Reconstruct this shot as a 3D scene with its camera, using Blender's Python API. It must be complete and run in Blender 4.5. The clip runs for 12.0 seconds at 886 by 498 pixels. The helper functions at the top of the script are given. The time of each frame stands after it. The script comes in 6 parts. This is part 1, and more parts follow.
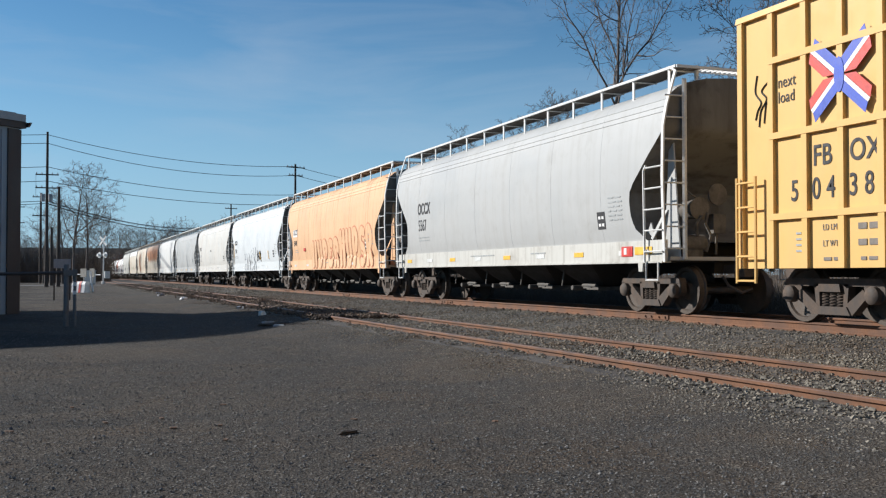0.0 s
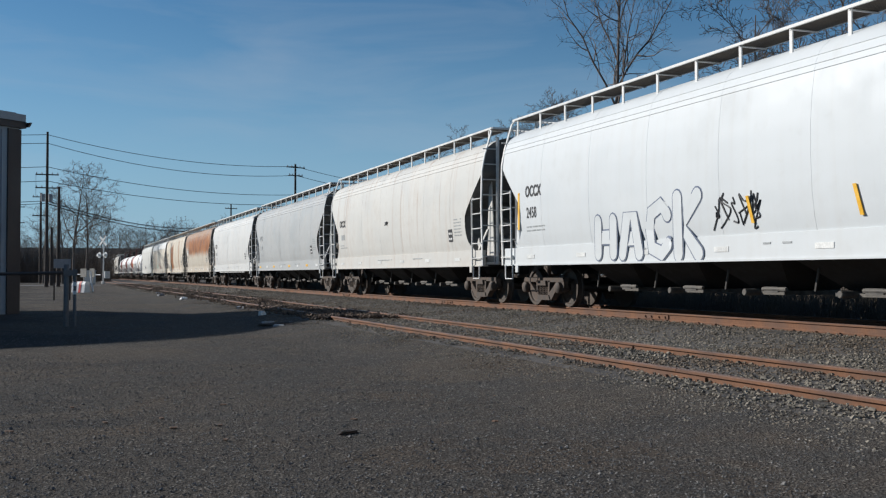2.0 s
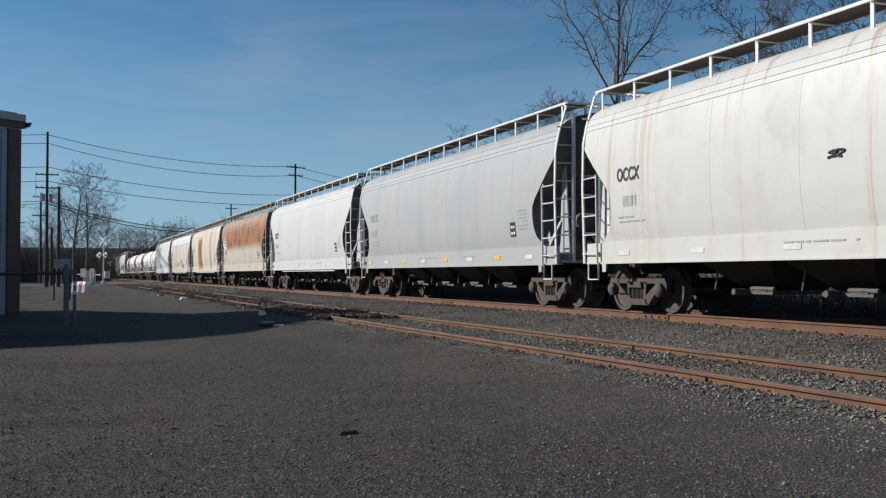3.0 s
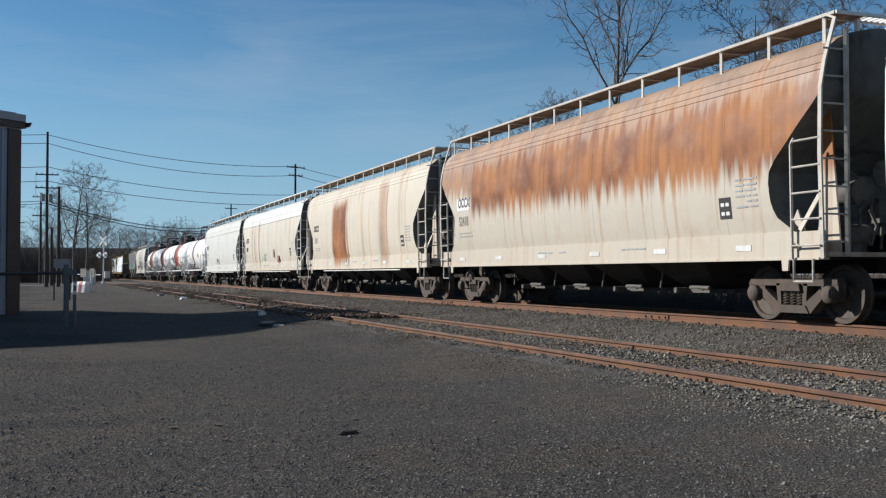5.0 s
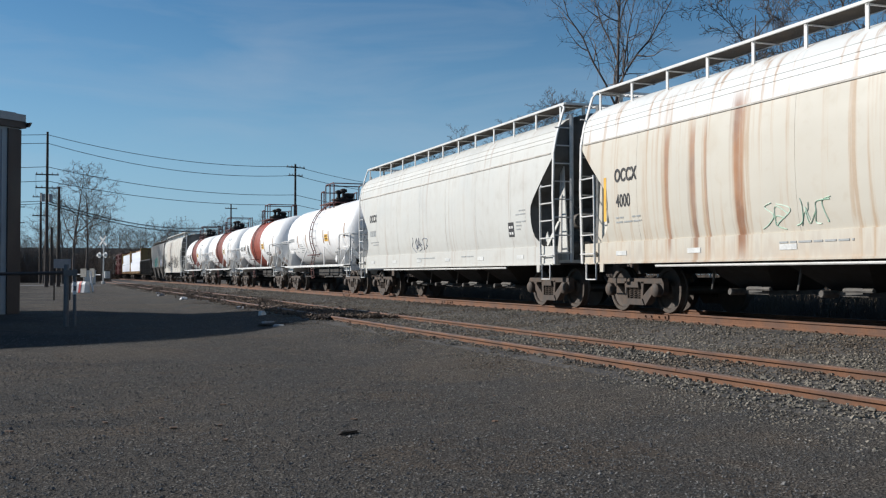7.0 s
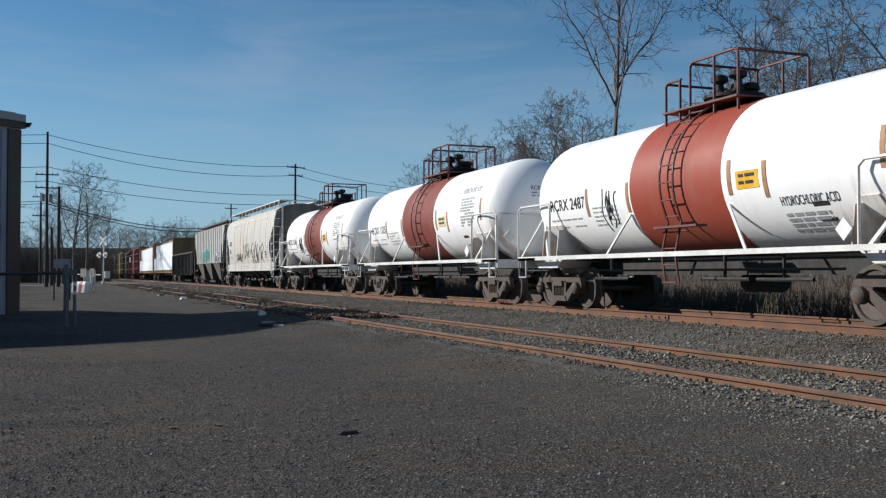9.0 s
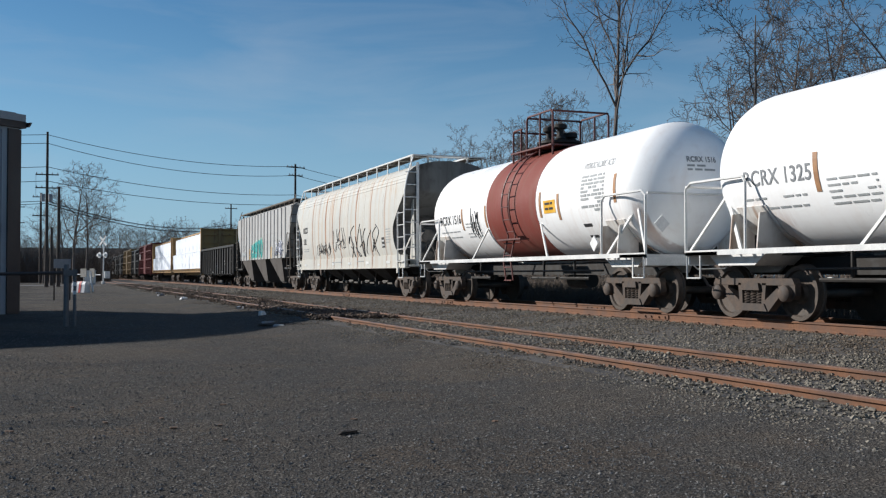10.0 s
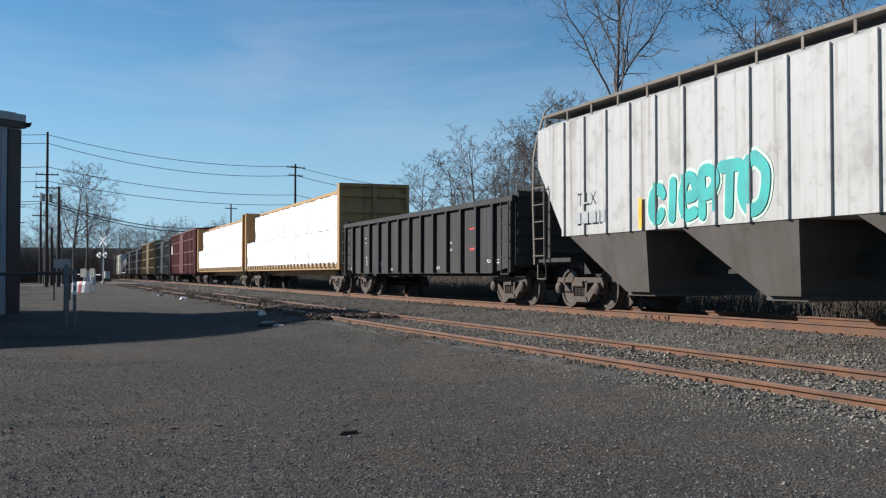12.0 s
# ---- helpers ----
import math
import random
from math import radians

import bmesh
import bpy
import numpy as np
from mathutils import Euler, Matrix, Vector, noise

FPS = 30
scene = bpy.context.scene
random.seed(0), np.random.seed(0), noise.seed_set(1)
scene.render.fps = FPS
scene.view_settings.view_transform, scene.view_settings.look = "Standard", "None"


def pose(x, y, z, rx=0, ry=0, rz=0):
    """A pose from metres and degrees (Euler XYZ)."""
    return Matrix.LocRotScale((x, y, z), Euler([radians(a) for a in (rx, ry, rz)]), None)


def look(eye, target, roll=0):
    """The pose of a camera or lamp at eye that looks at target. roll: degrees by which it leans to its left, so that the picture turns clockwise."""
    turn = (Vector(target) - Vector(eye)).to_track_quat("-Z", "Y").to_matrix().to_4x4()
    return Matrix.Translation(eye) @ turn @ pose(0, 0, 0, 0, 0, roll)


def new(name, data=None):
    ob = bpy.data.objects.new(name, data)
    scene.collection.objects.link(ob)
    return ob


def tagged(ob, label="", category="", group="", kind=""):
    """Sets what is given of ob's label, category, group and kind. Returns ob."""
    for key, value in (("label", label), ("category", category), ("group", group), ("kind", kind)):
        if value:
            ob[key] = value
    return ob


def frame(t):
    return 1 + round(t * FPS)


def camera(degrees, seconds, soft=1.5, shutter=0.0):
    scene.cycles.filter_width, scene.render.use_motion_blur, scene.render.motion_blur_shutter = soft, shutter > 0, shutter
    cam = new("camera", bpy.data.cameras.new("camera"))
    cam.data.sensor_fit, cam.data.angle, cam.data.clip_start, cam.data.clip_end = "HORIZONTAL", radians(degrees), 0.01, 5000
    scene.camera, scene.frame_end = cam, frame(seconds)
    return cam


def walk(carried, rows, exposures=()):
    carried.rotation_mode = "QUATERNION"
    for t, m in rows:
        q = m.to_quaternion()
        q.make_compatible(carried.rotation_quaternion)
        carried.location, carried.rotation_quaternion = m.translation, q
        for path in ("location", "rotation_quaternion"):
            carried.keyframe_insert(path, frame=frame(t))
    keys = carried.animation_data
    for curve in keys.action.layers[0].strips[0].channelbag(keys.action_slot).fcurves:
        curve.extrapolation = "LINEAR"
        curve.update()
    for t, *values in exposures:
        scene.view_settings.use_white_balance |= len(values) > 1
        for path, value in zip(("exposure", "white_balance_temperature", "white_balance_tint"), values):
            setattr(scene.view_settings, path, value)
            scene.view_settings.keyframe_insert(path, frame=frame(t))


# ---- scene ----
# Camera: low on a tripod at the edge of a gravel lot, looking along the line.
VIEW = 20.66
cam = camera(47.08, 12.0, soft=1.25)
# the clip's camera opens and closes a little as bright cars fill its view
GLARE = ((0, 0.46), (0.5, 0.36), (1.0, 0.27), (1.5, 0.18), (2.5, 0.14), (5.5, 0.34), (7.0, 0.25), (9.0, 0.22), (9.5, 0.27), (10.5, 0.25), (11.5, 0.35), (12, 0.6))
STAND = pose(0, 0, 1.10, 91.45, 0, -VIEW)
walk(cam, [(0, STAND), (12, STAND)], exposures=[(t, e, 6130, 10) for t, e in GLARE])

# ---- light: low winter sun from beyond the building, clear sky with thin cirrus ----
SUN_AZ = math.atan2(-0.79, 0.613)      # compass turn of the sun from +y towards +x
SUN_EL = radians(25.7)
world = bpy.data.worlds.new("sky")
scene.world = world
world.use_nodes = True
wn, wl = world.node_tree.nodes, world.node_tree.links
wn.clear()
w_out = wn.new("ShaderNodeOutputWorld")
w_bg = wn.new("ShaderNodeBackground")
w_bg.inputs["Strength"].default_value = 0.05
w_sky = wn.new("ShaderNodeTexSky")
w_sky.sky_type, w_sky.sun_disc = "NISHITA", False
w_sky.sun_elevation, w_sky.sun_rotation = SUN_EL, SUN_AZ
w_sky.air_density, w_sky.dust_density, w_sky.ozone_density = 1.0, 0.0, 1.6
w_co = wn.new("ShaderNodeTexCoord")
w_map = wn.new("ShaderNodeMapping")
w_map.inputs["Scale"].default_value = (1.6, 2.2, 9.0)
w_map.inputs["Rotation"].default_value = (0.12, 0.16, 0.4)
w_no = wn.new("ShaderNodeTexNoise")
w_no.inputs["Scale"].default_value, w_no.inputs["Detail"].default_value = 2.2, 7.0
w_no.inputs["Roughness"].default_value, w_no.inputs["Distortion"].default_value = 0.55, 0.5
w_ra = wn.new("ShaderNodeValToRGB")
w_ra.color_ramp.elements[0].position, w_ra.color_ramp.elements[1].position = 0.47, 0.80
w_ra.color_ramp.elements[1].color = (0.30, 0.30, 0.30, 1)
w_mix = wn.new("ShaderNodeMix")
w_mix.data_type = "RGBA"
w_mix.inputs["B"].default_value = (7.4, 8.2, 9.2, 1)
wl.new(w_co.outputs["Generated"], w_map.inputs["Vector"])
wl.new(w_map.outputs["Vector"], w_no.inputs["Vector"])
wl.new(w_no.outputs["Fac"], w_ra.inputs["Fac"])
wl.new(w_ra.outputs["Color"], w_mix.inputs["Factor"])
w_tone = wn.new("ShaderNodeMix")
w_tone.data_type, w_tone.blend_type = "RGBA", "MULTIPLY"
w_tone.inputs["Factor"].default_value = 1.0
w_tone.inputs["B"].default_value = (0.74, 1.12, 1.32, 1)
wl.new(w_sky.outputs["Color"], w_tone.inputs["A"])
wl.new(w_tone.outputs["Result"], w_mix.inputs["A"])
# pale haze that thickens towards the horizon
w_sep = wn.new("ShaderNodeSeparateXYZ")
wl.new(w_co.outputs["Generated"], w_sep.inputs["Vector"])
w_hz = wn.new("ShaderNodeMapRange")
w_hz.interpolation_type = "SMOOTHSTEP"
for k, v in zip(("From Min", "From Max", "To Min", "To Max"), (-0.02, 0.26, 0.78, 0.0)):
    w_hz.inputs[k].default_value = v
wl.new(w_sep.outputs["Z"], w_hz.inputs["Value"])
w_haze = wn.new("ShaderNodeMix")
w_haze.data_type = "RGBA"
w_haze.inputs["B"].default_value = (5.6, 8.3, 10.8, 1)
wl.new(w_hz.outputs["Result"], w_haze.inputs["Factor"])
wl.new(w_mix.outputs["Result"], w_haze.inputs["A"])
wl.new(w_haze.outputs["Result"], w_bg.inputs["Color"])
wl.new(w_bg.outputs["Background"], w_out.inputs["Surface"])
sun_data = bpy.data.lights.new("sun", "SUN")
sun_data.energy, sun_data.angle, sun_data.color = 5.0, radians(0.53), (1.0, 0.93, 0.83)
sun = new("sun", sun_data)
sun.matrix_world = look((-79, 61.3, 48.1), (0, 0, 0))

# ---- materials ----


class Nodes:
    """A small hand for node trees."""

    def __init__(self, name, rough=0.7, metal=0.0):
        self.mat = bpy.data.materials.new(name)
        self.mat.use_nodes = True
        self.n, self.l = self.mat.node_tree.nodes, self.mat.node_tree.links
        self.b = self.n["Principled BSDF"]
        self.b.inputs["Roughness"].default_value = rough
        self.b.inputs["Metallic"].default_value = metal

    def coords(self, scale=(1, 1, 1), world_space=False):
        if world_space:
            co = self.n.new("ShaderNodeNewGeometry").outputs["Position"]
        else:
            co = self.n.new("ShaderNodeTexCoord").outputs["Object"]
        mp = self.n.new("ShaderNodeMapping")
        mp.inputs["Scale"].default_value = scale
        self.l.new(co, mp.inputs["Vector"])
        return mp.outputs["Vector"]

    def noise(self, vec, scale, detail=5.0, rough=0.55, distort=0.0):
        t = self.n.new("ShaderNodeTexNoise")
        t.inputs["Scale"].default_value, t.inputs["Detail"].default_value = scale, detail
        t.inputs["Roughness"].default_value, t.inputs["Distortion"].default_value = rough, distort
        self.l.new(vec, t.inputs["Vector"])
        return t.outputs["Fac"]

    def ramp(self, fac, lo, hi, a=0.0, b=1.0):
        r = self.n.new("ShaderNodeMapRange")
        r.interpolation_type = "SMOOTHSTEP"
        for k, v in zip(("From Min", "From Max", "To Min", "To Max"), (lo, hi, a, b)):
            r.inputs[k].default_value = v
        self.l.new(fac, r.inputs["Value"])
        return r.outputs["Result"]

    def mix(self, fac, a, b):
        m = self.n.new("ShaderNodeMix")
        m.data_type = "RGBA"
        for k, v in (("Factor", fac), ("A", a), ("B", b)):
            if isinstance(v, (tuple, float, int)):
                m.inputs[k].default_value = (*v, 1) if isinstance(v, tuple) else v
            else:
                self.l.new(v, m.inputs[k])
        return m.outputs["Result"]

    def times(self, a, b):
        m = self.n.new("ShaderNodeMath")
        m.operation = "MULTIPLY"
        for i, v in enumerate((a, b)):
            if isinstance(v, (float, int)):
                m.inputs[i].default_value = v
            else:
                self.l.new(v, m.inputs[i])
        return m.outputs["Value"]

    def color(self, out):
        self.l.new(out, self.b.inputs["Base Color"])

    def rough(self, out):
        self.l.new(out, self.b.inputs["Roughness"])

    def bump(self, out, strength=0.3, distance=0.01):
        b = self.n.new("ShaderNodeBump")
        b.inputs["Strength"].default_value, b.inputs["Distance"].default_value = strength, distance
        self.l.new(out, b.inputs["Height"])
        self.l.new(b.outputs["Normal"], self.b.inputs["Normal"])

    def island(self):
        return self.n.new("ShaderNodeNewGeometry").outputs["Random Per Island"]

    def each(self):
        return self.n.new("ShaderNodeObjectInfo").outputs["Random"]


def mottled(name, a, b, scale=3.0, rough=0.75, metal=0.0, bump=0.2, fine=40.0, dist=0.006):
    """Two tones that drift into one another, with a fine grain."""
    m = Nodes(name, rough, metal)
    co = m.coords()
    big = m.ramp(m.noise(co, scale, 6), 0.35, 0.65)
    grain = m.noise(co, fine, 4)
    m.color(m.mix(m.times(m.ramp(grain, 0.3, 0.7), 0.35), m.mix(big, a, b), tuple(0.6 * c for c in a)))
    m.rough(m.ramp(big, 0, 1, max(rough - 0.12, 0.05), min(rough + 0.1, 1)))
    m.bump(grain, bump, dist)
    return m.mat


def paint(name, base, grime=(0.20, 0.17, 0.13), dirt=0.35, rust=0.0, seed=0.0, rough=0.5, roof_rust=0.0, patches=(), upper=None, runs=(0.30, 0.10, 0.03), fade=0.85):
    """Weathered car paint: panels a little faded, dust that runs down the sides, rust in drips, and, where told,
    rusted patches (y0, y1, z0, z1, weight) with ragged edges, or a fresher coat above a height."""
    m = Nodes(name, rough)
    co = m.coords()
    sh = m.n.new("ShaderNodeMapping")
    sh.inputs["Location"].default_value = (seed * 3.1, seed * 7.7, seed * 1.3)
    m.l.new(co, sh.inputs["Vector"])
    co2 = sh.outputs["Vector"]
    st = m.n.new("ShaderNodeMapping")
    st.inputs["Scale"].default_value = (1.0, 3.2, 0.10)
    m.l.new(co2, st.inputs["Vector"])
    streak = m.noise(st.outputs["Vector"], 1.7, 7, 0.62)
    m.b.inputs["Specular IOR Level"].default_value = 0.28
    base = tuple(fade * c for c in base)
    wide = m.n.new("ShaderNodeMapping")
    wide.inputs["Scale"].default_value = (0.3, 0.55, 0.08)
    m.l.new(co2, wide.inputs["Vector"])
    panel = m.noise(wide.outputs["Vector"], 1.0, 3)
    cloud = m.noise(co2, 0.9, 7, 0.6)
    grain = m.noise(co2, 26.0, 3)
    col = m.mix(m.ramp(panel, 0.35, 0.65, 0.0, 0.22), base, tuple(min(1, c * 0.82 + 0.03) for c in base))
    col = m.mix(m.times(m.ramp(streak, 0.46, 0.72), dirt), col, grime)
    col = m.mix(m.times(m.ramp(cloud, 0.50, 0.78), dirt * 0.8), col, tuple(0.8 * c for c in grime))
    blot = m.noise(co2, 3.6, 6, 0.65, 0.5)
    col = m.mix(m.times(m.ramp(blot, 0.52, 0.74), dirt * 0.55), col, tuple(0.75 * c for c in grime))
    sep = m.n.new("ShaderNodeSeparateXYZ")
    m.l.new(co, sep.inputs["Vector"])
    low = m.ramp(sep.outputs["Z"], 0.9, 2.0, 1.0, 0.0)
    col = m.mix(m.times(low, m.times(m.ramp(cloud, 0.3, 0.7), dirt * 0.6)), col, tuple(0.9 * c for c in grime))
    if upper:
        col = m.mix(m.times(m.ramp(sep.outputs["Z"], upper[0] - 0.02, upper[0] + 0.02), 0.8), col, upper[1])
    if rust or roof_rust:
        drip = m.ramp(streak, 0.58 - 0.14 * rust, 0.70 - 0.06 * rust)
        top = m.ramp(sep.outputs["Z"], 3.2, 4.4, 0.55, 1.0 + roof_rust)
        col = m.mix(m.times(m.times(drip, top), min(1.0, 0.35 + rust)), col, m.mix(grain, runs, tuple(0.5 * c for c in runs)))
    for y0, y1, z0, z1, weight in patches:
        reach = min(0.22, 0.3 * (y1 - y0))
        jag = m.ramp(streak, 0.3, 0.7, -reach, reach)
        def edge(out, lo, hi, soft):
            add = m.n.new("ShaderNodeMath")
            add.operation = "ADD"
            m.l.new(out, add.inputs[0])
            m.l.new(jag, add.inputs[1])
            a = m.ramp(add.outputs["Value"], lo - soft, lo + soft)
            b = m.ramp(add.outputs["Value"], hi - soft, hi + soft, 1.0, 0.0)
            return m.times(a, b)
        inside = m.times(edge(sep.outputs["Y"], y0, y1, min(0.15, 0.3 * (y1 - y0))), edge(sep.outputs["Z"], z0, z1, 0.25))
        tone = m.mix(m.times(m.ramp(cloud, 0.30, 0.62), m.ramp(streak, 0.30, 0.60, 0.35, 1.0)), (0.16, 0.050, 0.014), (0.36, 0.142, 0.040))
        wear = m.ramp(m.noise(co2, 1.6, 8, 0.72, 0.4), 0.30, 0.55, 0.88, 1.0)
        col = m.mix(m.times(m.times(inside, wear), weight), col, tone)
    m.color(col)
    m.rough(m.ramp(cloud, 0.3, 0.7, rough - 0.1, rough + 0.2))
    m.bump(grain, 0.08, 0.004)
    return m.mat


BLACK = mottled("underframe_black", (0.012, 0.011, 0.010), (0.035, 0.030, 0.026), 4, 0.8)
TRUCK = mottled("truck_iron", (0.048, 0.036, 0.029), (0.115, 0.085, 0.066), 5, 0.85, 0.0, 0.3)
WHEEL = mottled("wheel_steel", (0.05, 0.038, 0.03), (0.105, 0.08, 0.062), 6, 0.65, 0.2)
GALV = mottled("grating_steel", (0.10, 0.085, 0.07), (0.17, 0.14, 0.11), 5, 0.7, 0.2)
# default end-frame grey with shade in its colour; hopper() swaps in the coat
SHADE_GREY = mottled("end_shade_grey", (0.15, 0.15, 0.14), (0.22, 0.21, 0.20), 2, 0.7)
GATE_STEEL = mottled("gate_steel", (0.06, 0.055, 0.05), (0.16, 0.147, 0.13), 5, 0.8)
WHITE_TRIM = mottled("white_trim_paint", (0.62, 0.62, 0.60), (0.74, 0.73, 0.70), 3, 0.55)
INK = mottled("stencil_black", (0.015, 0.015, 0.018), (0.03, 0.03, 0.032), 8, 0.7)
FADED_INK = mottled("faded_stencil_brown", (0.14, 0.12, 0.10), (0.24, 0.21, 0.18), 8, 0.7)
PALE_INK = mottled("faded_stencil_grey", (0.30, 0.32, 0.32), (0.40, 0.41, 0.41), 8, 0.7)
PLATE_WHITE = mottled("plate_white", (0.7, 0.7, 0.68), (0.8, 0.79, 0.77), 5, 0.6)
STRIPE_YELLOW = mottled("reflective_yellow", (0.75, 0.40, 0.02), (0.82, 0.48, 0.05), 6, 0.5)
STRIPE_WHITE = mottled("reflective_white", (0.62, 0.62, 0.60), (0.75, 0.75, 0.72), 6, 0.4)
RED = mottled("signal_red", (0.50, 0.03, 0.025), (0.60, 0.05, 0.03), 6, 0.5)
BLUE = mottled("deep_blue", (0.03, 0.07, 0.42), (0.04, 0.09, 0.50), 6, 0.5)
OXIDE = paint("oxide_red_band", (0.24, 0.055, 0.04), dirt=0.25, seed=4, rough=0.6)
OXIDE_RAIL = mottled("oxide_red_rail", (0.10, 0.032, 0.028), (0.16, 0.05, 0.04), 6, 0.6)
RAIL_RUST = mottled("rail_rust", (0.105, 0.048, 0.025), (0.19, 0.092, 0.050), 2.0, 0.85, 0.0, 0.3, 30)
RAIL_HEAD = mottled("rail_head_worn", (0.10, 0.055, 0.037), (0.17, 0.095, 0.065), 2, 0.6, 0.3)
TIE = mottled("creosoted_tie", (0.035, 0.026, 0.02), (0.09, 0.07, 0.055), 5, 0.9, 0, 0.5)
BARK = mottled("winter_bark", (0.10, 0.078, 0.066), (0.17, 0.14, 0.12), 2, 0.9, 0, 0.4)
POLE_WOOD = mottled("pole_wood", (0.045, 0.034, 0.028), (0.085, 0.065, 0.052), 2, 0.9, 0, 0.4)
WIRE = mottled("cable_black", (0.02, 0.02, 0.022), (0.03, 0.03, 0.03), 2, 0.6)
BRUSH = mottled("dry_brush", (0.055, 0.043, 0.032), (0.10, 0.078, 0.052), 1.2, 0.95)


def ground_material():
    """Dark stone dust and fine gravel, with paler worn tracks and a few light chips."""
    m = Nodes("lot_gravel", 0.95)
    m.b.inputs["Specular IOR Level"].default_value = 0.08
    co = m.coords((1, 1, 1), True)
    big = m.noise(co, 0.30, 7, 0.65, 0.9)
    mid = m.noise(co, 1.3, 6, 0.6)
    chip = m.n.new("ShaderNodeTexVoronoi")
    chip.inputs["Scale"].default_value = 62.0
    m.l.new(co, chip.inputs["Vector"])
    fine = m.noise(co, 70.0, 3)
    col = m.mix(m.ramp(big, 0.38, 0.66), (0.116, 0.111, 0.105), (0.160, 0.138, 0.115))
    col = m.mix(m.ramp(mid, 0.50, 0.66, 0, 0.5), col, (0.158, 0.131, 0.106))
    worn = m.noise(co, 0.55, 8, 0.7, 1.4)
    col = m.mix(m.ramp(worn, 0.52, 0.64, 0, 0.6), col, (0.165, 0.130, 0.100))
    col = m.mix(m.ramp(worn, 0.36, 0.46, 0.6, 0), col, (0.104, 0.101, 0.097))
    sep = m.n.new("ShaderNodeSeparateColor")
    m.l.new(chip.outputs["Color"], sep.inputs["Color"])
    col = m.mix(m.ramp(sep.outputs["Red"], 0.0, 1.0, 0.0, 0.62), col, (0.046, 0.042, 0.038))
    col = m.mix(m.ramp(sep.outputs["Green"], 0.93, 0.98, 0.0, 0.9), col, (0.28, 0.26, 0.23))
    col = m.mix(m.ramp(fine, 0.55, 0.75, 0, 0.4), col, (0.085, 0.08, 0.075))
    # darker towards low x, the building side, with a wavering edge
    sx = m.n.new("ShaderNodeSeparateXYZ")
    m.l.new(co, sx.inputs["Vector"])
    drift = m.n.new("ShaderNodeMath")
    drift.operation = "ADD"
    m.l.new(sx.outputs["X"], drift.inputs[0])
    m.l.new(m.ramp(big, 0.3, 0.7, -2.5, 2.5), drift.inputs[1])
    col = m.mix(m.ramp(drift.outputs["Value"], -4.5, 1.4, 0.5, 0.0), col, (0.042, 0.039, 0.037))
    m.color(col)
    add = m.n.new("ShaderNodeMath")
    add.operation = "ADD"
    m.l.new(m.times(m.noise(co, 9.0, 8, 0.75), 3.0), add.inputs[0])
    m.l.new(chip.outputs["Distance"], add.inputs[1])
    m.bump(add.outputs["Value"], 1.0, 0.03)
    return m.mat


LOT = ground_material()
SOIL = mottled("brown_track_soil", (0.055, 0.038, 0.027), (0.15, 0.10, 0.066), 2.0, 0.95, 0.0, 0.4)


def stone_material():
    m = Nodes("ballast_stone", 0.9)
    m.b.inputs["Specular IOR Level"].default_value = 0.2
    co = m.coords((1, 1, 1), True)
    pick = m.island()
    col = m.mix(pick, (0.100, 0.089, 0.072), (0.280, 0.250, 0.203))
    col = m.mix(m.ramp(m.noise(co, 0.5, 5), 0.42, 0.66, 0, 0.6), col, (0.125, 0.088, 0.060))
    m.color(col)
    m.bump(m.noise(co, 60, 3), 0.3, 0.004)
    return m.mat


STONE = stone_material()
CHIPS = mottled("lot_chips", (0.07, 0.071, 0.074), (0.26, 0.25, 0.235), 11.0, 0.9)
CHIPS.node_tree.nodes["Principled BSDF"].inputs["Specular IOR Level"].default_value = 0.1
BALLAST = mottled("ballast_bed", (0.05, 0.045, 0.041), (0.10, 0.09, 0.08), 2.0, 0.95, 0, 0.9, 22, 0.02)

# ---- mesh helpers ----


def box(bm, x0, x1, y0, y1, z0, z1):
    v = [bm.verts.new(p) for p in ((x0, y0, z0), (x1, y0, z0), (x1, y1, z0), (x0, y1, z0), (x0, y0, z1), (x1, y0, z1), (x1, y1, z1), (x0, y1, z1))]
    for f in ((3, 2, 1, 0), (4, 5, 6, 7), (0, 1, 5, 4), (1, 2, 6, 5), (2, 3, 7, 6), (3, 0, 4, 7)):
        bm.faces.new([v[i] for i in f])


def tube(bm, pts, r, n=6, caps=True):
    """A round bar along a line of points, straight or bent; r: one radius, or one for each point."""
    pts = [Vector(p) for p in pts]
    rings = []
    up = None
    for i, p in enumerate(pts):
        d = (pts[min(i + 1, len(pts) - 1)] - pts[max(i - 1, 0)]).normalized()
        if up is None:
            up = Vector((0, 0, 1)) if abs(d.z) < 0.9 else Vector((1, 0, 0))
        side = d.cross(up)
        side = side.normalized() if side.length > 1e-4 else d.orthogonal().normalized()
        up = side.cross(d).normalized()
        rr = r[i] if isinstance(r, (list, tuple)) else r
        rings.append([bm.verts.new(p + rr * (math.cos(a) * side + math.sin(a) * up)) for a in (2 * math.pi * k / n for k in range(n))])
    for a, b in zip(rings, rings[1:]):
        for k in range(n):
            bm.faces.new((a[k], a[(k + 1) % n], b[(k + 1) % n], b[k]))
    if caps:
        bm.faces.new(rings[0][::-1])
        bm.faces.new(rings[-1])


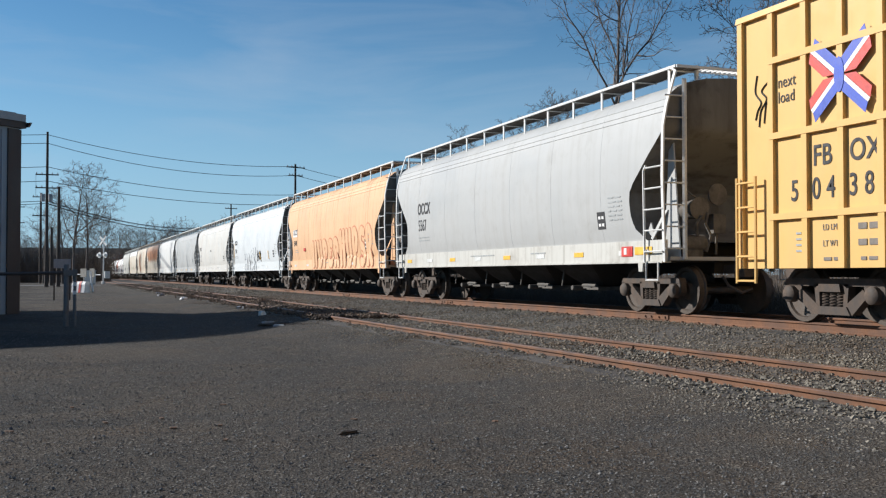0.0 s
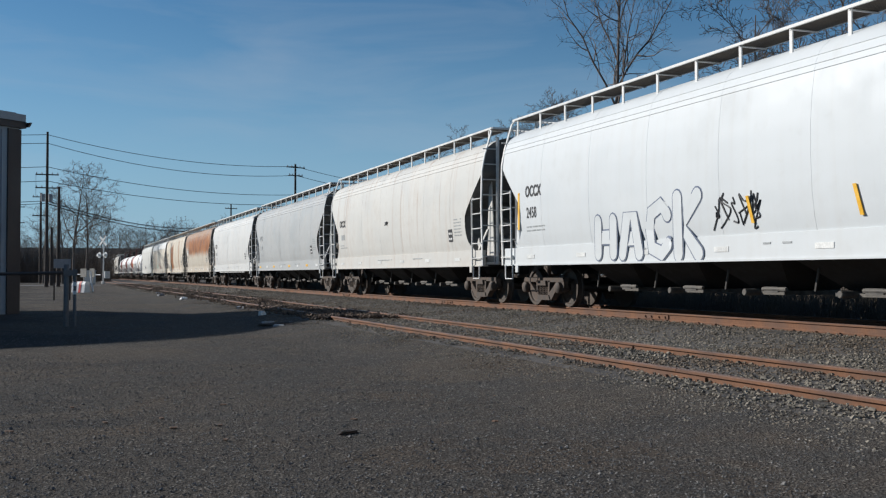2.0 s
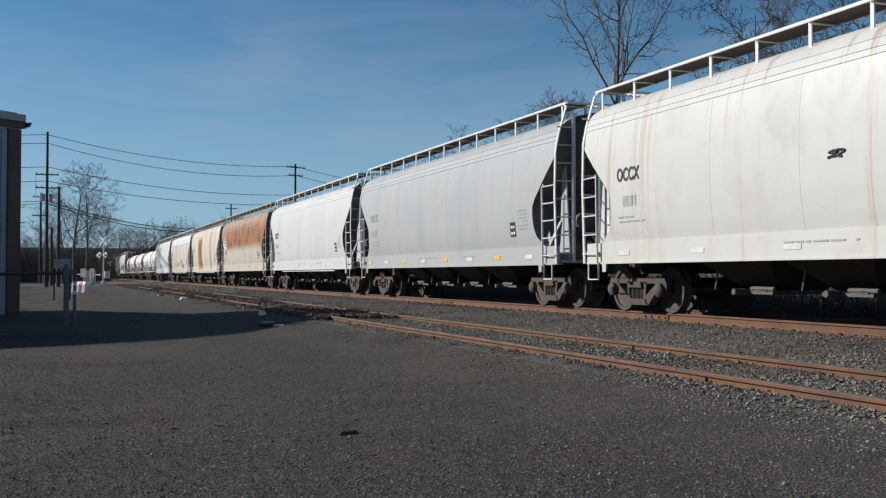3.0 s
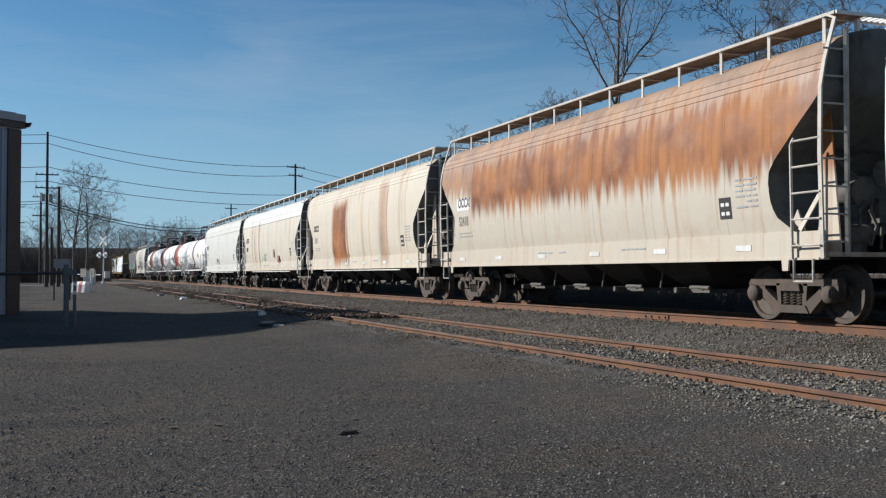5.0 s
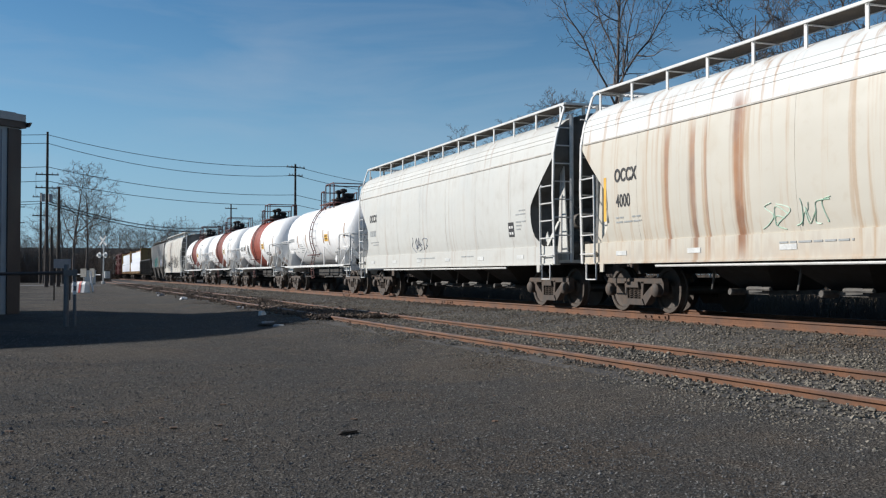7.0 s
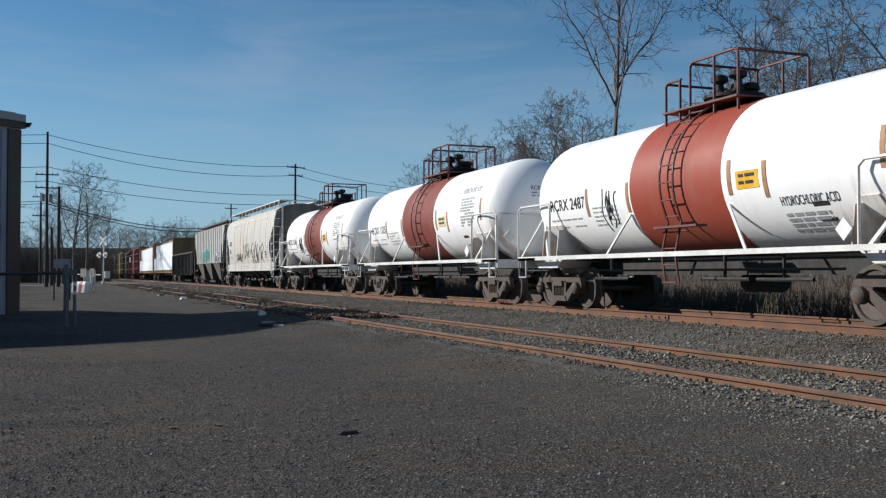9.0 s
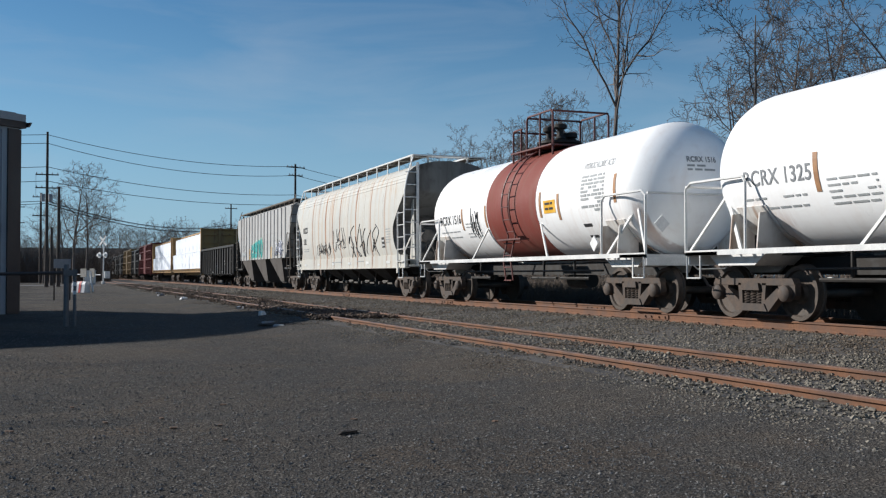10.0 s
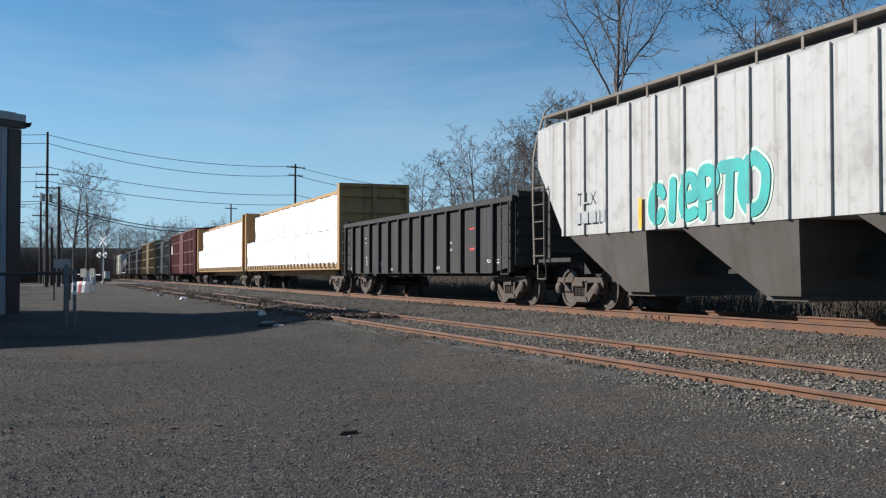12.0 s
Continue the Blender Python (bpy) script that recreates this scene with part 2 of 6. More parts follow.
def lathe(bm, profile, axis="x", n=24, at=(0, 0, 0)):
    """Turns (along, radius) pairs about an axis through at."""
    at = Vector(at)
    rings = []
    for s, r in profile:
        ring = []
        for k in range(n):
            a = 2 * math.pi * k / n
            c, d = r * math.cos(a), r * math.sin(a)
            ring.append(bm.verts.new(at + Vector({"x": (s, c, d), "y": (c, s, d), "z": (c, d, s)}[axis])))
        rings.append(ring)
    for a, b in zip(rings, rings[1:]):
        for k in range(n):
            bm.faces.new((a[k], b[k], b[(k + 1) % n], a[(k + 1) % n]))
    bm.faces.new(rings[0])
    bm.faces.new(rings[-1][::-1])


def slab(bm, outline, x0, x1):
    """A plate: an outline of (y, z) points given a thickness from x0 to x1."""
    a = [bm.verts.new((x0, y, z)) for y, z in outline]
    b = [bm.verts.new((x1, y, z)) for y, z in outline]
    bm.faces.new(a)
    bm.faces.new(b[::-1])
    for i in range(len(a)):
        j = (i + 1) % len(a)
        bm.faces.new((a[j], a[i], b[i], b[j]))


def finish(bm, name, material, smooth=None, bevel=0.0):
    if bevel:
        sharp = [e for e in bm.edges if len(e.link_faces) == 2 and e.calc_face_angle(0) > 0.6]
        bmesh.ops.bevel(bm, geom=sharp, offset=bevel, segments=1, affect="EDGES", clamp_overlap=True)
    bmesh.ops.recalc_face_normals(bm, faces=bm.faces)
    me = bpy.data.meshes.new(name)
    bm.to_mesh(me)
    bm.free()
    me.materials.append(material)
    if smooth is not None:
        me.shade_smooth()
        me.set_sharp_from_angle(angle=radians(smooth))
    return me


KEPT = {}


def kept(key, build):
    """Builds a mesh once and hands out the same one afterwards."""
    if key not in KEPT:
        KEPT[key] = build()
    return KEPT[key]


def put(name, me, parent=None, label="", at=None):
    ob = new(name, me)
    if parent is not None:
        ob.parent = parent
    if at is not None:
        ob.matrix_basis = at
    return tagged(ob, label)


def part(name, bm, material, parent, label="", smooth=None, bevel=0.0, at=None):
    return put(name, finish(bm, name, material, smooth, bevel), parent, label, at)


def recoloured(me, material):
    key = (me.name, material.name)
    if key not in KEPT:
        c = me.copy()
        c.materials[0] = material
        KEPT[key] = c
    return KEPT[key]

# ---- ground and tracks ----
MAIN_X, MAIN_TOP = 12.1, 0.34
SIDE_X, SIDE_TOP = 6.185, 0.227


def lot():
    """One sheet to the horizon, finer near the camera, gently uneven."""
    xs = [-3000, -900, -300, -120, -60, -30] + [-20 + 0.8 * i for i in range(34)] + [8, 10, 16, 24, 40, 80, 200, 600, 3000]
    ys = [-400, -100, -30] + [-6 + 0.8 * i for i in range(70)] + [52, 60, 75, 95, 120, 160, 220, 350, 600, 1200, 4000]
    verts = []
    for y in ys:
        for x in xs:
            near = max(0.0, 1 - abs(y - 20) / 40) * (1 if -16 < x < 8 else 0)
            verts.append((x, y, near * (0.05 * noise.noise((x * 0.35, y * 0.35, 0)) + 0.02 * noise.noise((x * 1.3, y * 1.3, 3))) - 0.01))
    w = len(xs)
    faces = [(j * w + i, j * w + i + 1, (j + 1) * w + i + 1, (j + 1) * w + i) for j in range(len(ys) - 1) for i in range(w - 1)]
    me = bpy.data.meshes.new("ground")
    me.from_pydata(verts, [], faces)
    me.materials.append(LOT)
    me.shade_smooth()
    tagged(new("ground", me), "dark grey stone dust and gravel lot, worn and dry", "ground", kind="structure")


def bed(name, outline, y0, y1, label):
    """Ballast bed: an outline of (x, z), drawn out along the line with ragged sides."""
    rows = []
    y = y0
    while y < y1:
        rows.append(y)
        y += 12 if y < -14 else 0.5 if y < 60 else 4 if y < 200 else 40
    verts, n = [], len(outline)
    for y in rows:
        for i, (x, z) in enumerate(outline):
            j = 0.10 * noise.noise((x * 2, y * 0.9, i)) if y < 120 else 0
            verts.append((x + j, y, z + 0.35 * j))
    faces = [(k * n + i, (k + 1) * n + i, (k + 1) * n + i + 1, k * n + i + 1) for k in range(len(rows) - 1) for i in range(n - 1)]
    me = bpy.data.meshes.new(name)
    me.from_pydata(verts, [], faces)
    me.materials.append(BALLAST)
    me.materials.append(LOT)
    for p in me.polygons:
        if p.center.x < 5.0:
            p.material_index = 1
    me.shade_smooth()
    return tagged(new(name, me), label, "ballast", kind="structure")


def rail_mesh(length):
    """A rail, head upward, its running surface at z = 0, along y."""
    half = [(0.0, 0.0), (0.028, -0.001), (0.036, -0.010), (0.036, -0.032), (0.010, -0.046), (0.009, -0.125), (0.030, -0.145), (0.070, -0.160), (0.070, -0.171)]
    ring = half + [(-x, z) for x, z in half[:0:-1]]
    bm = bmesh.new()
    a = [bm.verts.new((x, 0, z)) for x, z in ring]
    b = [bm.verts.new((x, length, z)) for x, z in ring]
    for i in range(len(ring)):
        j = (i + 1) % len(ring)
        bm.faces.new((a[i], a[j], b[j], b[i]))
    bm.faces.new(a[::-1])
    bm.faces.new(b)
    bmesh.ops.recalc_face_normals(bm, faces=bm.faces)
    me = bpy.data.meshes.new("rail")
    bm.to_mesh(me)
    bm.free()
    me.materials.append(RAIL_RUST)
    me.materials.append(RAIL_HEAD)
    for p in me.polygons:
        if p.normal.z > 0.5 and p.center.z > -0.006:
            p.material_index = 1
    return me


def track(name, x, top, y0, y1, joints, label, ties):
    bmt = bmesh.new()
    box(bmt, x - 0.1, x + 0.1, y0, y0 + 0.1, top - 0.5, top - 0.45)
    base = part(name, bmt, BALLAST, None)
    tagged(base, label, "railway track", kind="structure")
    seg = 11.9
    me = rail_mesh(seg - 0.008)
    plain = rail_mesh(400)
    for i, s in enumerate((-0.753, 0.753)):
        y = y0 + joints[i]
        while y < 95:
            put("rail", me, base, at=pose(x + s, y, top))
            y += seg
        put("rail", plain, base, at=pose(x + s, y, top))
        put("rail", plain, base, at=pose(x + s, y + 400, top))
        put("rail", plain, base, at=pose(x + s, y0 + joints[i] - 400.01, top))
        jb = kept("joint_bar", joint_bar)
        y = y0 + joints[i] + seg
        while y < 60:
            put("joint_bar", jb, base, "rusty bolted joint bar", at=pose(x + s, y, top))
            y += seg
    sp = kept("spike", spike)
    rnd = random.Random(5)
    shapes = [kept(("tie", k), lambda k=k: tie(k)) for k in range(4)]
    y, count = y0, 0
    while y < y0 + ties * 0.53:
        put("tie", shapes[count % 4], base, at=pose(x + rnd.uniform(-0.06, 0.06), y, top - 0.171, 0, 0, rnd.uniform(-1.2, 1.2)))
        for s in (-0.753, 0.753):
            if y < 42:
                put("spike", sp, base, at=pose(x + s, y, top - 0.171))
        y += 0.53
        count += 1
    return base


def joint_bar():
    bm = bmesh.new()
    for s in (-1, 1):
        box(bm, *sorted((s * 0.011, s * 0.034)), -0.46, 0.46, -0.135, -0.045)
        for k in (-0.36, -0.14, 0.14, 0.36):
            lathe(bm, [(s * 0.034, 0.024), (s * 0.062, 0.022)], "x", 6, (0, k, -0.09))
    return finish(bm, "joint_bar", RAIL_RUST)


def spike():
    bm = bmesh.new()
    for s in (-1, 1):
        box(bm, *sorted((s * 0.055, s * 0.10)), -0.02, 0.02, 0.0, 0.035)
    box(bm, -0.13, 0.13, -0.09, 0.09, -0.004, 0.012)
    return finish(bm, "spike", RAIL_RUST)


def tie(k):
    bm = bmesh.new()
    box(bm, -1.30, 1.30, -0.115, 0.115, -0.17, -0.004)
    rnd = random.Random(k)
    for v in bm.verts:
        v.co += Vector((rnd.uniform(-0.03, 0.03), rnd.uniform(-0.012, 0.012), rnd.uniform(-0.012, 0.0)))
    return finish(bm, "tie", TIE, bevel=0.012)


def scatter(name, count, place, sizes, material, label, seed, category="gravel"):
    """Loose angular stones, each a squashed, cut octahedron; place(rnd) gives x, y, z."""
    rnd = random.Random(seed)
    verts, faces = [], []
    for _ in range(count):
        x, y, z = place(rnd)
        s = rnd.uniform(*sizes) * (1 if rnd.random() > 0.06 else 1.6)
        a = rnd.uniform(0, 6.28)
        c, d = math.cos(a), math.sin(a)
        o = len(verts)
        for px, py, pz in ((1, 0, 0), (0.1, 1, 0.1), (-1, 0.1, 0), (0, -1, -0.1), (0.3, 0.35, 0.8), (-0.35, -0.3, 0.75), (0, 0, -0.7)):
            qx, qy, qz = (p * s * rnd.uniform(0.65, 1.15) for p in (px, py, pz))
            verts.append((x + qx * c - qy * d, y + qx * d + qy * c, z + qz * 0.8))
        faces += [(o + i, o + j, o + k) for i, j, k in ((0, 1, 4), (1, 2, 4), (2, 5, 4), (2, 3, 5), (3, 0, 5), (0, 4, 5), (1, 0, 6), (2, 1, 6), (3, 2, 6), (0, 3, 6))]
    me = bpy.data.meshes.new(name)
    me.from_pydata(verts, [], faces)
    me.materials.append(material)
    return tagged(new(name, me), label, category, kind="stuff")


def shoulder(x):
    """Height of the ballast between the lot and the far side of the line."""
    for (xa, za), (xb, zb) in zip(PROFILE, PROFILE[1:]):
        if xa <= x <= xb:
            return za + (zb - za) * (x - xa) / (xb - xa)
    return 0.0


PROFILE = [(3.0, -0.06), (4.4, 0.07), (5.0, 0.115), (5.45, 0.14), (6.25, 0.13), (7.1, 0.14), (8.2, 0.06), (9.4, 0.05), (10.4, 0.15), (10.8, 0.175), (12.1, 0.165), (13.4, 0.175), (14.2, 0.1), (15.6, -0.05)]


def tracks():
    bed("ballast_bed", PROFILE, -330, 900, "grey crushed stone ballast under the railway tracks")
    track("main_track", MAIN_X, MAIN_TOP, -6.0, 900, (0.0, 5.2), "main railway track with rusty steel rails", 190)
    track("siding_track", SIDE_X, SIDE_TOP, -6.0, 900, (2.25, 5.97), "rusty siding track half buried in stone", 150)

    def on_bed(rnd):
        y = 3 + 57 * rnd.random() ** 1.6
        x = rnd.uniform(5.12 + 0.14 * math.sin(y * 0.7) + 0.08 * math.sin(y * 2.3), 11.2)
        return x, y, shoulder(x) + rnd.uniform(-0.01, 0.02)

    def on_far_bed(rnd):
        y = 50 + 60 * rnd.random()
        x = rnd.uniform(4.6, 11.2)
        return x, y, shoulder(x)

    scatter("ballast_stones", 90000, on_bed, (0.012, 0.026), STONE, "angular grey ballast stones between the tracks", 1)
    scatter("ballast_stones", 6000, on_far_bed, (0.04, 0.075), STONE, "angular grey ballast stones between the tracks", 2)

    def on_lot(rnd):
        y = 3.2 + 32 * rnd.random() ** 1.8
        x = rnd.uniform(-0.12 * y - 0.6, 4.9)
        return x, y, max(0.0, shoulder(x))

    scatter("lot_gravel", 42000, on_lot, (0.004, 0.011), CHIPS, "loose grey gravel chips on the lot", 3)

    def at_edge(rnd):
        y = 3.0 + 38 * rnd.random() ** 1.4
        x = 4.85 + rnd.gauss(0, 0.28)
        return x, y, max(0.0, shoulder(x))

    scatter("edge_stones", 9000, at_edge, (0.007, 0.017), STONE, "loose stones spilling from the ballast edge", 4)

    def drifted(rnd):
        y = 21 + 81 * rnd.random() ** 1.3
        x = SIDE_X + rnd.choice((-0.75, -0.75, -0.2, 0.3, 0.75)) + rnd.gauss(0, 0.24)
        heap = 0.5 + 0.5 * math.sin(y * 0.55 + x) * math.sin(y * 0.21 + 1.0)
        return x, y, SIDE_TOP - 0.07 + 0.09 * heap * rnd.random()

    scatter("track_dirt", 13000, drifted, (0.025, 0.06), SOIL, "brown dirt and stones drifted over the siding rails", 5, "dirt")


lot()
tracks()
# ---- the train ----
# Car space: y along the line (the train runs towards -y), z up from the rail tops, x across; the side towards the lot is -x.


def wheelset():
    bm = bmesh.new()
    lathe(bm, [(-1.02, 0.075), (1.02, 0.075)], "x", 12)
    for s in (-1, 1):
        prof = [(0.675, 0.10), (0.675, 0.485), (0.705, 0.485), (0.722, 0.458), (0.828, 0.450), (0.828, 0.385), (0.790, 0.365), (0.775, 0.180), (0.840, 0.150), (0.845, 0.10)]
        lathe(bm, [(s * a, r) for a, r in prof], "x", 36)
    return finish(bm, "wheelset", WHEEL, 35)


def side_frame():
    bm = bmesh.new()
    slab(bm, [(-1.08, 0.60), (-1.02, 0.70), (1.02, 0.70), (1.08, 0.60), (0.72, 0.585), (-0.72, 0.585)], -0.07, 0.07)
    for s in (-1, 1):
        slab(bm, [(s * 1.08, 0.62), (s * 0.66, 0.60), (s * 0.70, 0.42), (s * 0.75, 0.36), (s * 1.02, 0.36), (s * 1.08, 0.42)], -0.06, 0.06)
        slab(bm, [(s * 0.76, 0.44), (s * 0.66, 0.54), (s * 0.24, 0.26), (s * 0.30, 0.15), (s * 0.44, 0.15)], -0.075, 0.075)
        slab(bm, [(s * 0.27, 0.62), (s * 0.37, 0.62), (s * 0.33, 0.25), (s * 0.25, 0.25)], -0.07, 0.07)
    slab(bm, [(-0.42, 0.15), (0.42, 0.15), (0.34, 0.275), (-0.34, 0.275)], -0.10, 0.10)
    slab(bm, [(-0.25, 0.50), (0.25, 0.50), (0.22, 0.62), (-0.22, 0.62)], -0.12, 0.05)
    return finish(bm, "side_frame", TRUCK, bevel=0.012)


def journal_cap():
    bm = bmesh.new()
    lathe(bm, [(-0.02, 0.135), (0.10, 0.135), (0.125, 0.11), (0.14, 0.05)], "x", 16)
    return finish(bm, "journal_cap", TRUCK, 40)


def springs():
    bm = bmesh.new()
    for yc in (-0.16, 0.0, 0.16):
        pts = [(0.066 * math.cos(a), yc + 0.066 * math.sin(a), 0.275 + 0.225 * a / (2 * math.pi * 5)) for a in [i * math.pi / 4 for i in range(41)]]
        tube(bm, pts, 0.018, 4)
    return finish(bm, "spring", TRUCK, 50)


def bolster():
    bm = bmesh.new()
    box(bm, -0.98, 0.98, -0.2, 0.2, 0.42, 0.60)
    lathe(bm, [(0.6, 0.24), (0.68, 0.24)], "z", 16)
    for s in (-1, 1):
        box(bm, -0.72, 0.72, s * 0.36 - 0.05, s * 0.36 + 0.05, 0.36, 0.46)
    return finish(bm, "truck", BLACK, bevel=0.01)


def add_truck(car, y):
    t = put("truck", kept("bolster", bolster), car, "cast iron freight truck", pose(0, y, 0))
    for s in (-1, 1):
        put("wheelset", kept("wheelset", wheelset), t, "", pose(0, s * 0.889, 0.457))
        put("side_frame", kept("side_frame", side_frame), t, "", pose(s * 1.0, 0, 0))
        put("spring", kept("springs", springs), t, "", pose(s * 1.0, 0, 0))
        for e in (-1, 1):
            put("journal_cap", kept("cap", journal_cap), t, "", pose(s * 1.04, e * 0.889, 0.457, 0, 0, 0 if s > 0 else 180))


def coupler_mesh():
    bm = bmesh.new()
    box(bm, -0.09, 0.09, -0.9, 0.25, 0.78, 0.95)
    box(bm, -0.17, 0.15, 0.22, 0.52, 0.72, 1.0)
    tube(bm, [(0.25, 0, 0.72), (0.3, 0.25, 0.55), (0.18, 0.5, 0.42), (0.05, 0.62, 0.5)], 0.03, 6)
    return finish(bm, "coupler", TRUCK, bevel=0.02)


def add_couplers(car, half):
    for s in (-1, 1):
        put("coupler", kept("coupler", coupler_mesh), car, "", pose(0, s * half, 0, 0, 0, 0 if s > 0 else 180))


def lettering(car, words, y, z, size, x, material=None, label="", bold=0.0, squeeze=1.0):
    """Stencilled words on the side towards the lot; y: where the first letter begins."""
    cu = bpy.data.curves.new("words", "FONT")
    cu.body, cu.size, cu.extrude, cu.offset = words, size, 0.002, bold
    cu.space_character = 1.05
    tmp = bpy.data.objects.new("words", cu)
    me = bpy.data.meshes.new_from_object(tmp)
    bpy.data.objects.remove(tmp)
    me.materials.append(material or INK)
    m = Matrix(((0, 0, -1, -x), (-squeeze, 0, 0, y), (0, 1, 0, z), (0, 0, 0, 1)))
    me.transform(m)
    return put("lettering", me, car, label or "stencilled lettering")


def bars(car, y, z, rows, width, x, material=None, step=0.09, thick=0.03, seed=0):
    """Small print too fine to read: rows of short bars."""
    rnd = random.Random(seed)
    bm = bmesh.new()
    for r in range(rows):
        a = 0.0
        while a < width:
            b = min(width, a + rnd.uniform(0.10, 0.34))
            if rnd.random() > 0.12:
                box(bm, -x - 0.004, -x + 0.004, y - b, y - a, z - r * step - thick, z - r * step)
            a = b + 0.05
    return tagged(part("data_stencil", bm, material or PALE_INK, car), "small worn data stencil", kind="stuff")


def plate(car, y, z, w, h, x, material, name="plate", label=""):
    bm = bmesh.new()
    box(bm, -x - 0.004, -x + 0.004, y - w, y, z - h, z)
    return part(name, bm, material, car, label)


def side_x(z, section):
    for (xa, za), (xb, zb) in zip(section, section[1:]):
        if za <= z <= zb:
            return xa + (xb - xa) * (z - za) / (zb - za)
    return section[0][0]


def laid(ob, section, off=0.004):
    """Lays flat writing onto the side's curve."""
    xs = [v.co.x for v in ob.data.vertices]
    mid = 0.5 * (min(xs) + max(xs))
    for v in ob.data.vertices:
        v.co.x = -side_x(v.co.z, section) - off - 0.002 + 0.5 * (v.co.x - mid)
    return ob


def scrawl(car, y, z, w, h, material, seed, section, letters=6, r=0.022, label="", slant=0.15):
    """A sprayed tag: a row of loops and hooks that follow the side's curve."""
    rnd = random.Random(seed)
    bm = bmesh.new()
    cw = w / letters
    for k in range(letters):
        yc = y - (k + 0.5) * cw
        for stroke in range(rnd.choice((1, 2, 2))):
            knots = []
            m = rnd.choice((4, 5, 6))
            up = rnd.random() < 0.5
            for i in range(m):
                v = (i / (m - 1) if up else 1 - i / (m - 1)) if stroke == 0 else rnd.random()
                knots.append((rnd.uniform(-0.62, 0.62) * cw, (v + rnd.uniform(-0.15, 0.15)) * h))
            pts = []
            for i in range(len(knots) - 1):
                p0, p1, p2, p3 = (knots[max(0, min(len(knots) - 1, i + j))] for j in (-1, 0, 1, 2))
                for q in range(5):
                    u = q / 5
                    c = [0.5 * (2 * b_ + (c_ - a_) * u + (2 * a_ - 5 * b_ + 4 * c_ - d_) * u * u + (3 * b_ - a_ - 3 * c_ + d_) * u ** 3) for a_, b_, c_, d_ in zip(p0, p1, p2, p3)]
                    zz = z + c[1]
                    pts.append((-side_x(zz, section) - 0.004, yc - c[0] - slant * c[1], zz))
            tube(bm, pts, r, 4)
    return part("sprayed_tag", bm, material, car, label)


STROKES = {
    "H": (((0, 0), (0, 1)), ((1, 0), (1, 1)), ((0, 0.5), (1, 0.5))),
    "U": (((0, 1), (0.02, 0.35), (0.3, 0.02), (0.7, 0.02), (0.98, 0.35), (1, 1)),),
    "P": (((0.1, 0), (0.05, 0.5), (0.0, 0.95), (0.6, 1), (1, 0.78), (0.7, 0.5), (0.2, 0.45)),),
    "S": (((1, 0.95), (0.4, 1), (0.05, 0.78), (0.3, 0.55), (0.9, 0.45), (0.95, 0.15), (0.5, 0), (0, 0.08)),),
    "R": (((0, 0), (0.0, 0.95), (0.7, 1), (1, 0.75), (0.6, 0.5), (0.1, 0.45)), ((0.4, 0.45), (1, 0))),
    "A": (((0, 0), (0.3, 0.95), (0.7, 0.95), (1, 0)), ((0.2, 0.38), (0.8, 0.38))),
    "C": (((1, 0.80), (0.7, 1), (0.15, 0.85), (0, 0.5), (0.15, 0.12), (0.7, 0), (1, 0.18)),),
    "K": (((0, 0), (0, 1)), ((1, 1), (0.15, 0.5), (1, 0))),
    "I": (((0.5, 0), (0.5, 1)),),
    "E": (((0.1, 0.48), (1, 0.56), (0.8, 0.95), (0.3, 0.98), (0, 0.5), (0.3, 0.03), (1, 0.08)),),
    "T": (((0, 1), (1, 1)), ((0.5, 1), (0.5, 0))),
    "O": (((0.5, 1), (0.05, 0.8), (0, 0.3), (0.4, 0), (0.9, 0.15), (1, 0.7), (0.5, 1)),),
}


def ribbon(bm, pts, width, skin, off, climb=0.0):
    """A flat stroke of paint along (y, z) points, with round ends, laid on the car's side."""
    half = width / 2

    def vert(y, z, rise=0.0):
        return bm.verts.new((-skin(z) - off - rise, y, z))

    left, right = [], []
    for i, (y, z) in enumerate(pts):
        dy, dz = pts[min(i + 1, len(pts) - 1)][0] - pts[max(i - 1, 0)][0], pts[min(i + 1, len(pts) - 1)][1] - pts[max(i - 1, 0)][1]
        n = math.hypot(dy, dz) or 1.0
        left.append(vert(y - dz / n * half, z + dy / n * half, climb * i))
        right.append(vert(y + dz / n * half, z - dy / n * half, climb * i))
    for i in range(len(pts) - 1):
        bm.faces.new((left[i], left[i + 1], right[i + 1], right[i]))
    for (y, z), a, b, rise in ((pts[0], left[0], right[0], 0.0), (pts[-1], right[-1], left[-1], climb * (len(pts) - 1))):
        turn = math.atan2(a.co.z - z, a.co.y - y)
        bm.faces.new([a] + [vert(y + half * math.cos(turn + math.pi * k / 6), z + half * math.sin(turn + math.pi * k / 6), rise) for k in range(1, 6)] + [b])


def curve_through(knots, steps=6):
    pts = []
    for i in range(len(knots) - 1):
        p0, p1, p2, p3 = (knots[max(0, min(len(knots) - 1, i + j))] for j in (-1, 0, 1, 2))
        for q in range(steps):
            u = q / steps
            pts.append(tuple(0.5 * (2 * b + (c - a) * u + (2 * a - 5 * b + 4 * c - d) * u * u + (3 * b - a - 3 * c + d) * u ** 3) for a, b, c, d in zip(p0, p1, p2, p3)))
    return pts + [knots[-1]]


